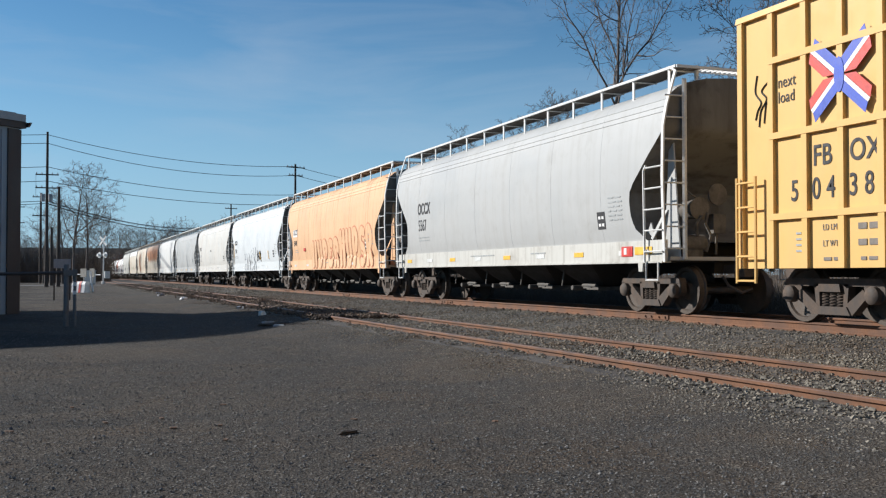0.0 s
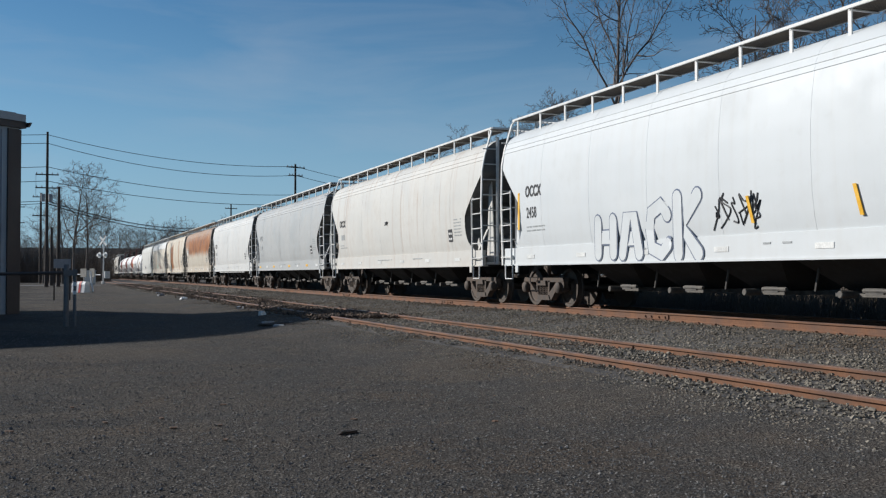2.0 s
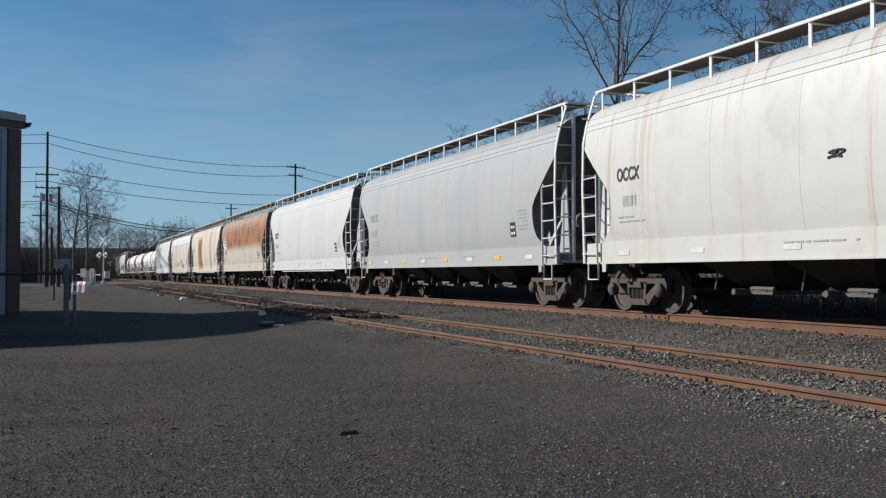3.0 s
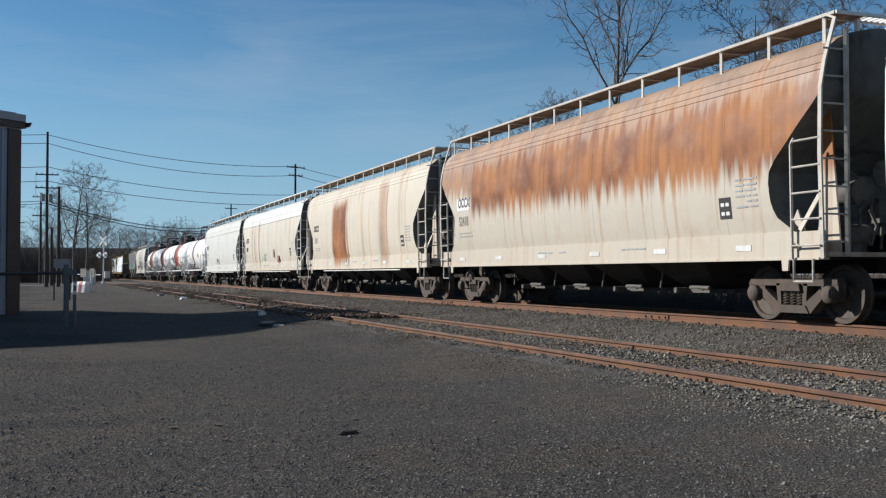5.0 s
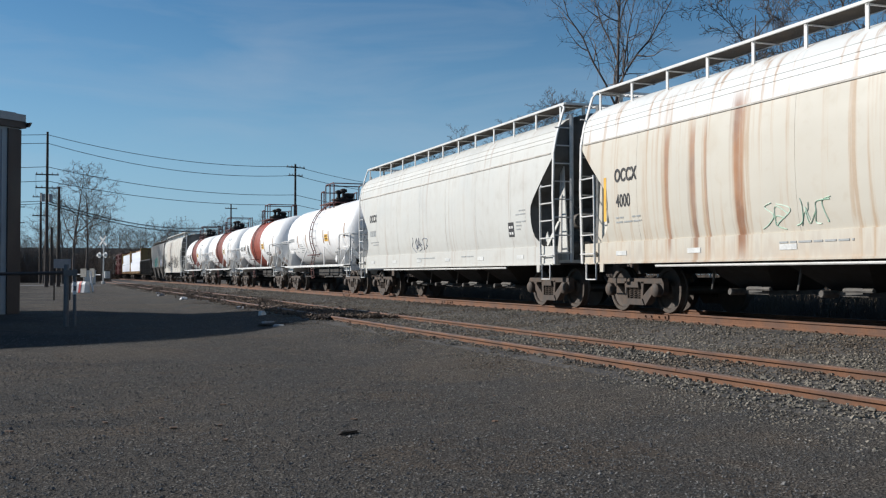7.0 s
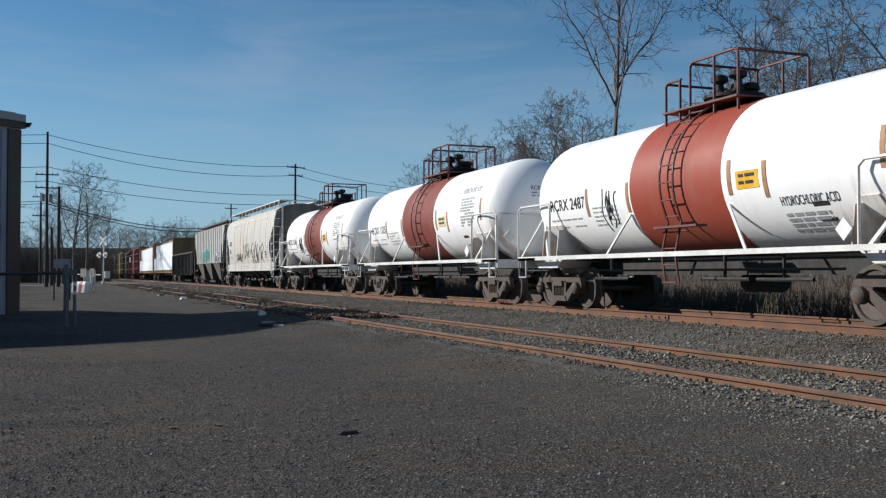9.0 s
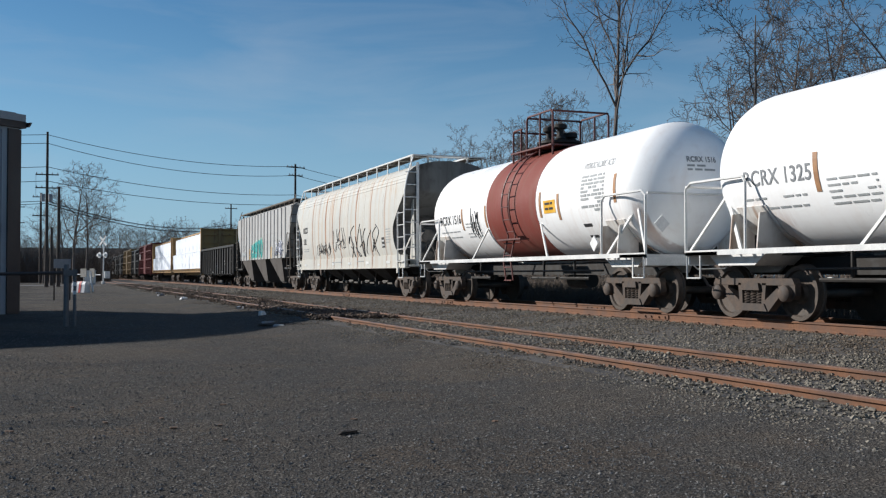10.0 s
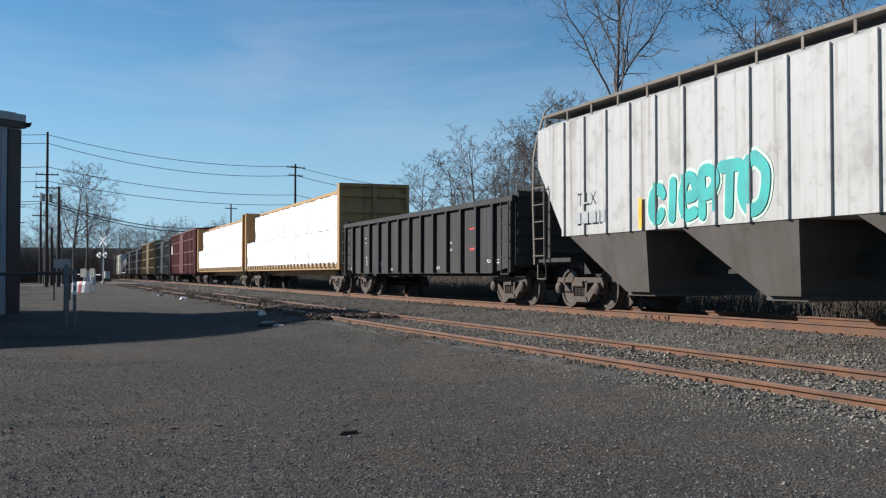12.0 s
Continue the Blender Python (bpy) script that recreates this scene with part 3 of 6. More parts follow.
def sprayed_word(car, cells, layers, skin, label, sharp=False, weave=0.0):
    """Thick sprayed letters: cells (letter, y of its left side, width, foot, head); layers (stroke width, paint, lift), widest first.
    Each letter of each coat is a mesh of its own."""
    for width, mat, lift in layers:
        for n, (ch, y, w, z0, z1) in enumerate(cells):
            bm = bmesh.new()
            for k, knots in enumerate(STROKES[ch]):
                run = [(y - a * w - 0.04 * b, z0 + b * (z1 - z0)) for a, b in knots]
                run = run if len(run) == 2 or sharp else curve_through(run)
                ribbon(bm, run, width, skin, lift + 0.002 * k + weave * (n % 2), 0.0002 if weave else 0.0001)
            part("sprayed_letter", bm, mat, car, label)


def hopper_skin(z):
    return max(side_x(max(1.41, z), HOP), 1.548 if z < 1.45 else 0)


# End-sheet grey: the ends' shade is put into this colour, along with grime.
END_SHADE_GRIME = paint("end_shade_grime", (0.17, 0.168, 0.16), grime=(0.05, 0.043, 0.037), dirt=0.7, seed=91, rough=0.8)
HOP = [(1.50, 1.40), (1.555, 1.65), (1.60, 2.05), (1.62, 2.55), (1.615, 3.05), (1.588, 3.42), (1.548, 3.72), (1.530, 3.815), (1.540, 3.825), (1.507, 3.92), (1.516, 3.93), (1.458, 4.06), (1.465, 4.07), (1.38, 4.19), (1.24, 4.30), (1.02, 4.40), (0.60, 4.50), (0.0, 4.54)]
HB = 7.97


def hopper_end(z):
    """How far the body reaches along the car at each height: full above, cut back by the slope sheet, out again at the sill."""
    pts = [(1.0, HB - 0.62), (1.42, HB - 0.62), (1.58, HB - 0.95), (1.85, HB - 1.12), (2.30, HB - 1.16), (2.45, HB - 1.10), (3.40, HB - 0.06), (3.50, HB), (9, HB)]
    for (za, ya), (zb, yb) in zip(pts, pts[1:]):
        if za <= z <= zb:
            return ya + (yb - ya) * (z - za) / (zb - za)
    return HB


def hopper_body():
    section = []
    for (xa, za), (xb, zb) in zip(HOP, HOP[1:]):
        steps = 3 if zb - za > 0.3 else 1
        section += [(xa + (xb - xa) * i / steps, za + (zb - za) * i / steps) for i in range(steps)]
    section.append(HOP[-1])
    ring = [(-x, z) for x, z in section] + [(x, z) for x, z in section[-2::-1]]
    fr = [-1 + 2 * i / 14 for i in range(15)]
    bm = bmesh.new()
    grid = [[bm.verts.new((x, f * hopper_end(z), z)) for x, z in ring] for f in fr]
    for a, b in zip(grid, grid[1:]):
        for i in range(len(ring) - 1):
            bm.faces.new((a[i], a[i + 1], b[i + 1], b[i]))
    half = len(section) - 1
    for row in (grid[0], grid[-1]):
        for i in range(half):
            j = len(ring) - 1 - i
            q = [row[i], row[i + 1], row[j - 1], row[j]]
            bm.faces.new(list(dict.fromkeys(q)))
    me = finish(bm, "body", WHITE_TRIM, 28)
    # end faces and slope sheets get the grey with shade painted in
    me.materials.append(END_SHADE_GRIME)
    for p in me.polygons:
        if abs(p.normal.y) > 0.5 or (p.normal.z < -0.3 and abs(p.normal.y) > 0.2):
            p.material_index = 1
    return me


def hopper_seam():
    bm = bmesh.new()
    pts = [(-x - 0.002, 0, z) for x, z in HOP[:-3]]
    tube(bm, [(x + 0.0035, y, z) for x, y, z in pts], 0.004, 4)
    return finish(bm, "weld_seam", WHITE_TRIM)


def hopper_sill(s):
    bm = bmesh.new()
    y = HB - 0.05
    slab(bm, [(-y, 1.02), (y, 1.02), (y, 1.42), (-y, 1.42)], s * 1.44, s * 1.535)
    slab(bm, [(-y + 0.02, 0.985), (y - 0.02, 0.985), (y - 0.02, 1.02), (-y + 0.02, 1.02)], s * 1.36, s * 1.56)
    for e in (-1, 1):
        slab(bm, [(e * (y - 0.85), 1.0), (e * (y - 0.68), 1.0), (e * (y - 0.70), 0.82), (e * (y - 0.83), 0.82)], s * 1.53, s * 1.565)
        lathe(bm, [(s * 1.50, 0.05), (s * 1.58, 0.05)], "x", 10, (0, e * (y - 0.5), 1.2))
    return finish(bm, "side_sill", WHITE_TRIM, bevel=0.01)


def hopper_floor():
    bm = bmesh.new()
    box(bm, -0.30, 0.30, -HB + 0.2, HB - 0.2, 0.78, 1.12)
    box(bm, -1.43, 1.43, -HB + 1.2, HB - 1.2, 1.15, 1.39)
    for s in (-1, 1):
        slab(bm, [(s * (HB - 0.1), 1.0), (s * (HB - 1.9), 1.0), (s * (HB - 1.9), 1.1), (s * (HB - 0.1), 1.1)], -1.42, 1.42)
    return finish(bm, "underframe", BLACK)


def hopper_outlet():
    bm = bmesh.new()
    a = [bm.verts.new(p) for p in ((-1.35, -1.14, 1.16), (1.35, -1.14, 1.16), (1.35, 1.14, 1.16), (-1.35, 1.14, 1.16))]
    b = [bm.verts.new(p) for p in ((-0.5, -0.45, 0.50), (0.5, -0.45, 0.50), (0.5, 0.45, 0.50), (-0.5, 0.45, 0.50))]
    bm.faces.new(b)
    for i in range(4):
        bm.faces.new((a[i], a[(i + 1) % 4], b[(i + 1) % 4], b[i]))
    return finish(bm, "outlet_bay", BLACK)


def outlet_gear():
    """The gate below a bay: its frame, the rack shafts and the pipe across."""
    bm = bmesh.new()
    box(bm, -0.72, 0.72, -0.55, 0.55, 0.42, 0.49)
    for s in (-1, 1):
        lathe(bm, [(s * 0.72, 0.06), (s * 1.02, 0.06), (s * 1.03, 0.05)], "x", 10, (0, 0.12, 0.46))
        slab(bm, [(-0.75, 0.47), (-0.40, 0.45), (-0.40, 0.56), (-0.75, 0.56)], s * 0.98, s * 1.02)
        tube(bm, [(s * 1.0, -0.95, 0.52), (s * 1.0, -0.35, 0.52)], 0.035, 8)
        tube(bm, [(s * 0.98, 0.7, 0.50), (s * 0.96, 0.62, 0.95)], 0.022, 5)
    return finish(bm, "outlet_gate", GATE_STEEL, 40)


def hopper_walk(s):
    """The running board along the roof's edge: a pale rim on short posts and, between, open grating bars."""
    rim, grate = bmesh.new(), bmesh.new()
    for x in (s * 1.28, s * 0.72):
        slab(rim, [(-HB, 4.67), (HB, 4.67), (HB, 4.718), (-HB, 4.718)], x - 0.018, x + 0.018)
    n = 13
    for k in range(n):
        y = -HB + 0.25 + k * (2 * HB - 0.5) / (n - 1)
        slab(rim, [(y - 0.035, 4.16), (y + 0.035, 4.16), (y + 0.035, 4.68), (y - 0.035, 4.68)], s * 1.255 - 0.012, s * 1.255 + 0.012)
        box(rim, min(s * 0.72, s * 1.28), max(s * 0.72, s * 1.28), y - 0.02, y + 0.02, 4.645, 4.665)
    for k in range(11):
        x = s * (0.76 + 0.048 * k)
        box(grate, x - 0.012, x + 0.012, -HB, HB, 4.67, 4.705)
    m = 96
    for k in range(m):
        y = -HB + (k + 0.5) * 2 * HB / m
        box(grate, min(s * 0.74, s * 1.26), max(s * 0.74, s * 1.26), y - 0.02, y + 0.02, 4.68, 4.70)
    return finish(rim, "walk_rim", WHITE_TRIM), finish(grate, "walk_grating", GALV)


def hopper_end_walk():
    """The crossover at the roof's end: open bars in a pale rim."""
    bm = bmesh.new()
    for y in (-0.32, 0.02):
        box(bm, -1.28, 1.28, y - 0.02, y + 0.02, 4.67, 4.718)
    for k in range(22):
        x = -1.2 + k * 2.4 / 21
        box(bm, x - 0.012, x + 0.012, -0.32, 0.02, 4.675, 4.705)
    for x in (-0.7, 0.7):
        box(bm, x - 0.03, x + 0.03, -0.2, -0.14, 4.40, 4.68)
    return finish(bm, "end_walk", WHITE_TRIM)


def hopper_hatch():
    bm = bmesh.new()
    slab(bm, [(-HB + 1.0, 4.5), (HB - 1.0, 4.5), (HB - 1.0, 4.62), (-HB + 1.0, 4.62)], -0.3, 0.3)
    return finish(bm, "hatch_cover", WHITE_TRIM, bevel=0.03)


def hopper_ladder(e, s):
    """One corner's ladders: the corner post bent in to the roof, the end ladder beside it and the short side ladder."""
    bm = bmesh.new()
    y = e * (HB + 0.02)
    r = 0.024
    pts = [(s * 1.56, y, 1.0), (s * 1.60, y, 2.6), (s * 1.58, y, 3.55), (s * 1.50, y, 3.95), (s * 1.30, y, 4.60), (s * 1.28, y - e * 0.25, 4.72)]
    for p, q in zip(pts, pts[1:]):
        slab_bar(bm, p, q, 0.075, 0.03)
    tube(bm, [(s * 1.12, y + e * 0.05, 1.05), (s * 1.12, y + e * 0.05, 4.45)], r, 6)
    tube(bm, [(s * 1.16, y + e * 0.05, 4.45), (s * 1.16, y + e * 0.05, 1.05)], 0.035, 4)
    for k in range(8):
        z = 1.25 + k * 0.41
        tube(bm, [(s * 1.57, y + e * 0.04, z), (s * 1.10, y + e * 0.06, z)], 0.016, 5)
    ys = e * (HB - 0.60)
    tube(bm, [(s * 1.60, ys, 1.0), (s * 1.62, ys, 2.75), (s * 1.60, ys + e * 0.05, 2.85)], r, 6)
    for k in range(5):
        z = 1.20 + k * 0.40
        tube(bm, [(s * 1.615, ys, z), (s * 1.605, y, z)], 0.016, 5)
    pts = [(s * 1.57, ys, 1.0), (s * 1.57, ys, 0.66), (s * 1.57, ys + e * 0.42, 0.66), (s * 1.57, ys + e * 0.42, 1.0)]
    tube(bm, pts, 0.02, 5)
    return finish(bm, "corner_ladder", WHITE_TRIM, 40)


def slab_bar(bm, p, q, w, t):
    """A flat bar from p to q, w wide along the car and t thick."""
    p, q = Vector(p), Vector(q)
    d = (q - p).normalized()
    a = Vector((0, 1, 0)) if abs(d.y) < 0.9 else Vector((1, 0, 0))
    b = d.cross(a).normalized()
    v = [bm.verts.new(o + i * a * w / 2 + j * b * t / 2) for o in (p, q) for i, j in ((-1, -1), (1, -1), (1, 1), (-1, 1))]
    for f in ((0, 1, 2, 3), (7, 6, 5, 4), (0, 4, 5, 1), (1, 5, 6, 2), (2, 6, 7, 3), (3, 7, 4, 0)):
        bm.faces.new([v[i] for i in f])


def hopper_end_frame(e):
    """End platform, the tapered shear plates behind the ladders and the braces that carry the slope sheet."""
    bm = bmesh.new()
    y = HB
    slab(bm, [(e * (y - 1.0), 1.03), (e * (y + 0.02), 1.03), (e * (y + 0.02), 1.10), (e * (y - 1.0), 1.10)], -1.43, 1.43)
    for s in (-1, 1):
        slab(bm, [(e * (y + 0.0), 1.10), (e * (y - 0.52), 1.10), (e * (y - 0.34), 3.42), (e * (y - 0.22), 3.42)], s * 1.18, s * 1.21)
        slab_bar(bm, (s * 1.47, e * (y - 0.85), 1.12), (s * 1.22, e * (y - 0.42), 2.0), 0.10, 0.02)
        slab(bm, [(e * (y - 1.05), 1.40), (e * (y - 0.62), 1.40), (e * (y - 0.80), 1.78)], s * 1.30, s * 1.33)
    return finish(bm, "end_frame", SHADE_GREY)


def brake_gear(e):
    """Brake cylinder, reservoir, valve, hand wheel and the bent pipes between them, on the end platform."""
    bm = bmesh.new()

    def along(a, b):
        return min(e * (HB - a), e * (HB - b)), max(e * (HB - a), e * (HB - b))

    lathe(bm, [(-1.05, 0.10), (-1.02, 0.17), (-0.55, 0.17), (-0.52, 0.10)], "x", 16, (0, e * (HB - 0.22), 1.36))
    lathe(bm, [(along(0.5, 0.12)[0], 0.19), (along(0.5, 0.12)[1], 0.19)], "y", 16, (-0.72, 0, 2.02))
    lathe(bm, [(along(0.12, 0.06)[0], 0.22), (along(0.12, 0.06)[1], 0.20)], "y", 16, (-0.72, 0, 2.02))
    box(bm, -0.98, -0.62, *along(0.45, 0.10), 1.10, 1.24)
    box(bm, -0.42, -0.14, *along(0.30, 0.05), 1.55, 1.92)
    lathe(bm, [(along(0.10, 0.07)[0], 0.21), (along(0.10, 0.07)[1], 0.21)], "y", 20, (-0.30, 0, 2.30))
    tube(bm, [(-0.75, e * (HB - 0.1), 1.5), (-0.82, e * (HB - 0.03), 1.72), (-0.70, e * (HB - 0.02), 1.88)], 0.03, 6)
    tube(bm, [(-0.55, e * (HB - 0.1), 1.2), (-0.50, e * (HB - 0.02), 1.5), (-0.62, e * (HB - 0.02), 1.72), (-0.55, e * (HB - 0.05), 1.95)], 0.028, 6)
    tube(bm, [(-0.3, e * (HB - 0.15), 1.15), (-0.3, e * (HB - 0.12), 1.6)], 0.025, 6)
    tube(bm, [(-1.15, e * (HB - 0.2), 2.55), (-0.9, e * (HB - 0.12), 2.3), (-0.72, e * (HB - 0.12), 2.2)], 0.022, 6)
    return finish(bm, "brake_gear", GATE_STEEL, 40)


def hopper(name, coat, label, ladder_coat=None, grate_coat=None, sill_coat=None):
    car = tagged(new(name), label, "freight car", "covered hopper cars of the train")
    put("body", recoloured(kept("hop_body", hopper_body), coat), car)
    for s in (-1, 1):
        put("side_sill", recoloured(kept(("hop_sill", s), lambda s=s: hopper_sill(s)), sill_coat or coat), car)
        rim, grate = kept(("hop_walk", s), lambda: hopper_walk(s))
        put("walk_rim", recoloured(rim, ladder_coat or WHITE_TRIM), car)
        put("walk_grating", recoloured(grate, grate_coat or GALV), car)
        for e in (-1, 1):
            put("corner_ladder", recoloured(kept(("hop_lad", e, s), lambda: hopper_ladder(e, s)), ladder_coat or WHITE_TRIM), car)
    for e in (-1, 1):
        put("end_walk", kept("hop_end_walk", hopper_end_walk), car, "", pose(0, e * HB, 0, 0, 0, 0 if e > 0 else 180))
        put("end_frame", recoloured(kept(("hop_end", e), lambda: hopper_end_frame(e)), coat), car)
        add_truck(car, e * (HB - 1.27))
    put("brake_gear", kept("hop_brake", lambda: brake_gear(-1)), car, "grey brake cylinder and hand wheel")
    for k in range(1, 7):
        put("weld_seam", recoloured(kept("hop_seam", hopper_seam), coat), car, "", pose(0, -HB + k * 2 * HB / 7, 0))
    put("hatch_cover", recoloured(kept("hop_hatch", hopper_hatch), coat), car)
    put("underframe", kept("hop_floor", hopper_floor), car)
    for k in range(4):
        bay = put("outlet_bay", kept("hop_outlet", hopper_outlet), car, "", pose(0, -3.45 + 2.3 * k, 0))
        put("outlet_gate", kept("hop_gate", outlet_gear), bay, "dusty grey outlet gate with rack shafts")
    add_couplers(car, HB)
    return car


# ---- the building at the edge of the lot ----
SIDING_WALL = paint("siding_grey_white", (0.34, 0.38, 0.42), grime=(0.22, 0.22, 0.22), dirt=0.3, seed=80, rough=0.6)
TRIM_DARK = mottled("corner_trim_brown", (0.045, 0.030, 0.025), (0.075, 0.052, 0.042), 2, 0.6)
FASCIA = mottled("fascia_grey", (0.28, 0.28, 0.29), (0.36, 0.36, 0.36), 2, 0.6)
GATE_GREY = mottled("gate_post_grey", (0.09, 0.09, 0.095), (0.15, 0.15, 0.15), 4, 0.6)


def building():
    b = tagged(new("storage_building"), "pale sided building with dark corner trim and flat eaves", "building")
    b.matrix_basis = Matrix(((-0.77, -0.64, 0, -1.04), (-0.64, 0.77, 0, 31.04), (0, 0, 1, 0), (0, 0, 0, 1)))
    bm = bmesh.new()
    box(bm, 0.05, 22, 0.05, 12, 0, 5.25)
    part("wall", bm, SIDING_WALL, b)
    bm = bmesh.new()
    box(bm, -0.016, 0.016, -0.012, 0.03, 0.1, 5.15)
    seam = finish(bm, "siding_rib", SIDING_WALL)
    for k in range(40):
        put("siding_rib", seam, b, "", pose(0.6 + 0.3 * k, 0.03, 0))
    bm = bmesh.new()
    box(bm, 0.0, 0.42, 0.0, 0.42, 0, 5.2)
    part("corner_trim", bm, TRIM_DARK, b, "dark brown corner trim", bevel=0.01)
    bm = bmesh.new()
    box(bm, -0.05, 22, -0.12, 12.1, 5.42, 5.62)
    part("fascia", bm, FASCIA, b, bevel=0.015)
    bm = bmesh.new()
    box(bm, -0.10, 22, -0.08, 12, 5.24, 5.42)
    part("soffit", bm, TRIM_DARK, b)
    bm = bmesh.new()
    slab(bm, [(-0.15, 5.28), (0.35, 5.28), (0.35, 5.40), (-0.25, 5.40)], -0.16, -0.10)
    part("gutter_end", bm, TRIM_DARK, b)
    bm = bmesh.new()
    box(bm, 0.1, 21.9, 0.1, 11.9, 5.62, 5.68)
    part("roof", bm, FASCIA, b)


def gate():
    g = tagged(new("swing_gate"), "grey steel swing gate with a single bar", "gate")
    g.matrix_basis = pose(0.21, 23.1, 0)
    for dx, h, w in ((-0.07, 1.30, 0.055), (0.10, 1.20, 0.035)):
        bm = bmesh.new()
        lathe(bm, [(0, w), (h, w), (h + 0.02, w * 0.8)], "z", 14, (dx, 0, 0))
        part("post", bm, GATE_GREY, g, smooth=40)
    bm = bmesh.new()
    box(bm, -0.13, 0.15, -0.07, 0.07, 1.08, 1.2)
    part("hinge", bm, GATE_GREY, g, bevel=0.01)
    bm = bmesh.new()
    tube(bm, [(-0.1, 0, 1.14), (-3.2, 0.9, 1.08)], 0.035, 8)
    part("bar", bm, TRIM_DARK, g, smooth=40)
    for z in (0.68, 0.86):
        bm = bmesh.new()
        box(bm, 0.06, 0.13, -0.042, -0.036, z, z + 0.08)
        part("reflector", bm, PLATE_WHITE, g, "small white reflector")


def barricade():
    b = tagged(new("road_barricade"), "white and red striped traffic barricade", "barricade")
    b.matrix_basis = pose(1.25, 66.9, 0, 0, 0, -48)
    bm = bmesh.new()
    slab(bm, [(-0.25, 0), (0.25, 0), (0.2, 0.5), (0.12, 0.68), (-0.12, 0.68), (-0.2, 0.5)], -0.55, 0.55)
    part("body", bm, PLATE_WHITE, b, bevel=0.02)
    for x in (-0.42, 0.02):
        bm = bmesh.new()
        v = [(-0.26, 0.0), (-0.21, 0.5), (-0.13, 0.69)]
        for (ya, za), (yb, zb) in zip(v, v[1:]):
            q = [bm.verts.new(p) for p in ((x, ya - 0.004, za), (x + 0.2, ya - 0.004, za), (x + 0.24, yb - 0.004, zb), (x + 0.04, yb - 0.004, zb))]
            bm.faces.new(q)
            q2 = [bm.verts.new(p) for p in ((x, ya + 0.01, za), (x + 0.2, ya + 0.01, za), (x + 0.24, yb + 0.01, zb), (x + 0.04, yb + 0.01, zb))]
            bm.faces.new(q2[::-1])
        part("stripe", bm, RED, b, "red slanted stripe")
    for x, w in ((-0.12, 0.5), (0.62, 0.42)):
        bm = bmesh.new()
        slab_bar(bm, (x, 0.35, 0), (x, 0.35, 1.5), 0.06, 0.05)
        box(bm, x - w / 2, x + w / 2, 0.30, 0.33, 0.95, 1.48)
        part("panel", bm, mottled("weathered_panel_%d" % (w * 100), (0.34, 0.30, 0.24), (0.46, 0.42, 0.36), 4, 0.7), b, "weathered sign panel")
    bm = bmesh.new()
    tube(bm, [(0.72, 0.1, 1.3), (0.80, 0.1, 0.6), (0.95, 0.1, 0.05)], 0.05, 6)
    part("brace", bm, PLATE_WHITE, b)


def crossing_signal():
    s = tagged(new("crossing_signal"), "railway crossing signal with white crossbuck and lamps", "crossing signal")
    s.matrix_basis = pose(4.6, 119.8, 0, 0, 0, -60)
    bm = bmesh.new()
    lathe(bm, [(0, 0.20), (0.35, 0.2), (0.36, 0.075), (5.2, 0.07)], "z", 12)
    part("mast", bm, WHITE_TRIM, s, smooth=40)
    for a in (-1, 1):
        bm = bmesh.new()
        slab_bar(bm, (-0.65, -0.1 - 0.02 * a, 4.9 - 0.5 * a), (0.65, -0.1 - 0.02 * a, 4.9 + 0.5 * a), 0.02, 0.24)
        part("crossbuck_arm", bm, PLATE_WHITE, s)
        bm = bmesh.new()
        lathe(bm, [(-0.05, 0.33), (0.0, 0.33)], "y", 20, (a * 0.6, -0.1, 3.3))
        lathe(bm, [(-0.30, 0.17), (-0.05, 0.16)], "y", 16, (a * 0.6, -0.1, 3.3))
        part("lamp_head", bm, PLATE_WHITE, s)
    bm = bmesh.new()
    tube(bm, [(-0.95, 0, 3.3), (0.95, 0, 3.3)], 0.05, 6)
    box(bm, -1.2, -0.3, -0.06, 0.02, 2.95, 3.12)
    part("cross_arm", bm, BLACK, s)
    bm = bmesh.new()
    box(bm, -0.35, 0.35, 0.12, 0.6, 0.7, 1.5)
    part("gate_motor", bm, WHITE_TRIM, s, bevel=0.03)
    bm = bmesh.new()
    slab_bar(bm, (-0.25, -0.2, 1.1), (-6.2, -0.3, 1.16), 0.03, 0.09)
    part("gate_arm", bm, PLATE_WHITE, s)
    c = tagged(new("relay_cabinet"), "white metal relay cabinet beside the crossing", "cabinet")
    c.matrix_basis = pose(3.1, 118.6, 0, 0, 0, 5)
    bm = bmesh.new()
    box(bm, -0.6, 0.6, -0.4, 0.4, 0.15, 1.5)
    part("case", bm, WHITE_TRIM, c, bevel=0.03)
    bm = bmesh.new()
    box(bm, -0.66, 0.66, -0.46, 0.46, 1.5, 1.58)
    part("lid", bm, WHITE_TRIM, c, bevel=0.02)
    bm = bmesh.new()
    box(bm, -0.62, 0.62, -0.42, 0.42, 0, 0.15)
    part("plinth", bm, FASCIA, c)
    n = tagged(new("notice_board"), "pale grey notice board on two posts", "sign")
    n.matrix_basis = pose(0.12, 47.0, 0, 0, 0, 0)
    bm = bmesh.new()
    box(bm, -0.36, 0.34, -0.03, 0.02, 1.38, 1.78)
    part("panel", bm, FASCIA, n, bevel=0.01)
    for x in (-0.33, 0.31):
        bm = bmesh.new()
        box(bm, x - 0.03, x + 0.03, 0.02, 0.07, 0, 1.75)
        part("post", bm, POLE_WOOD, n)


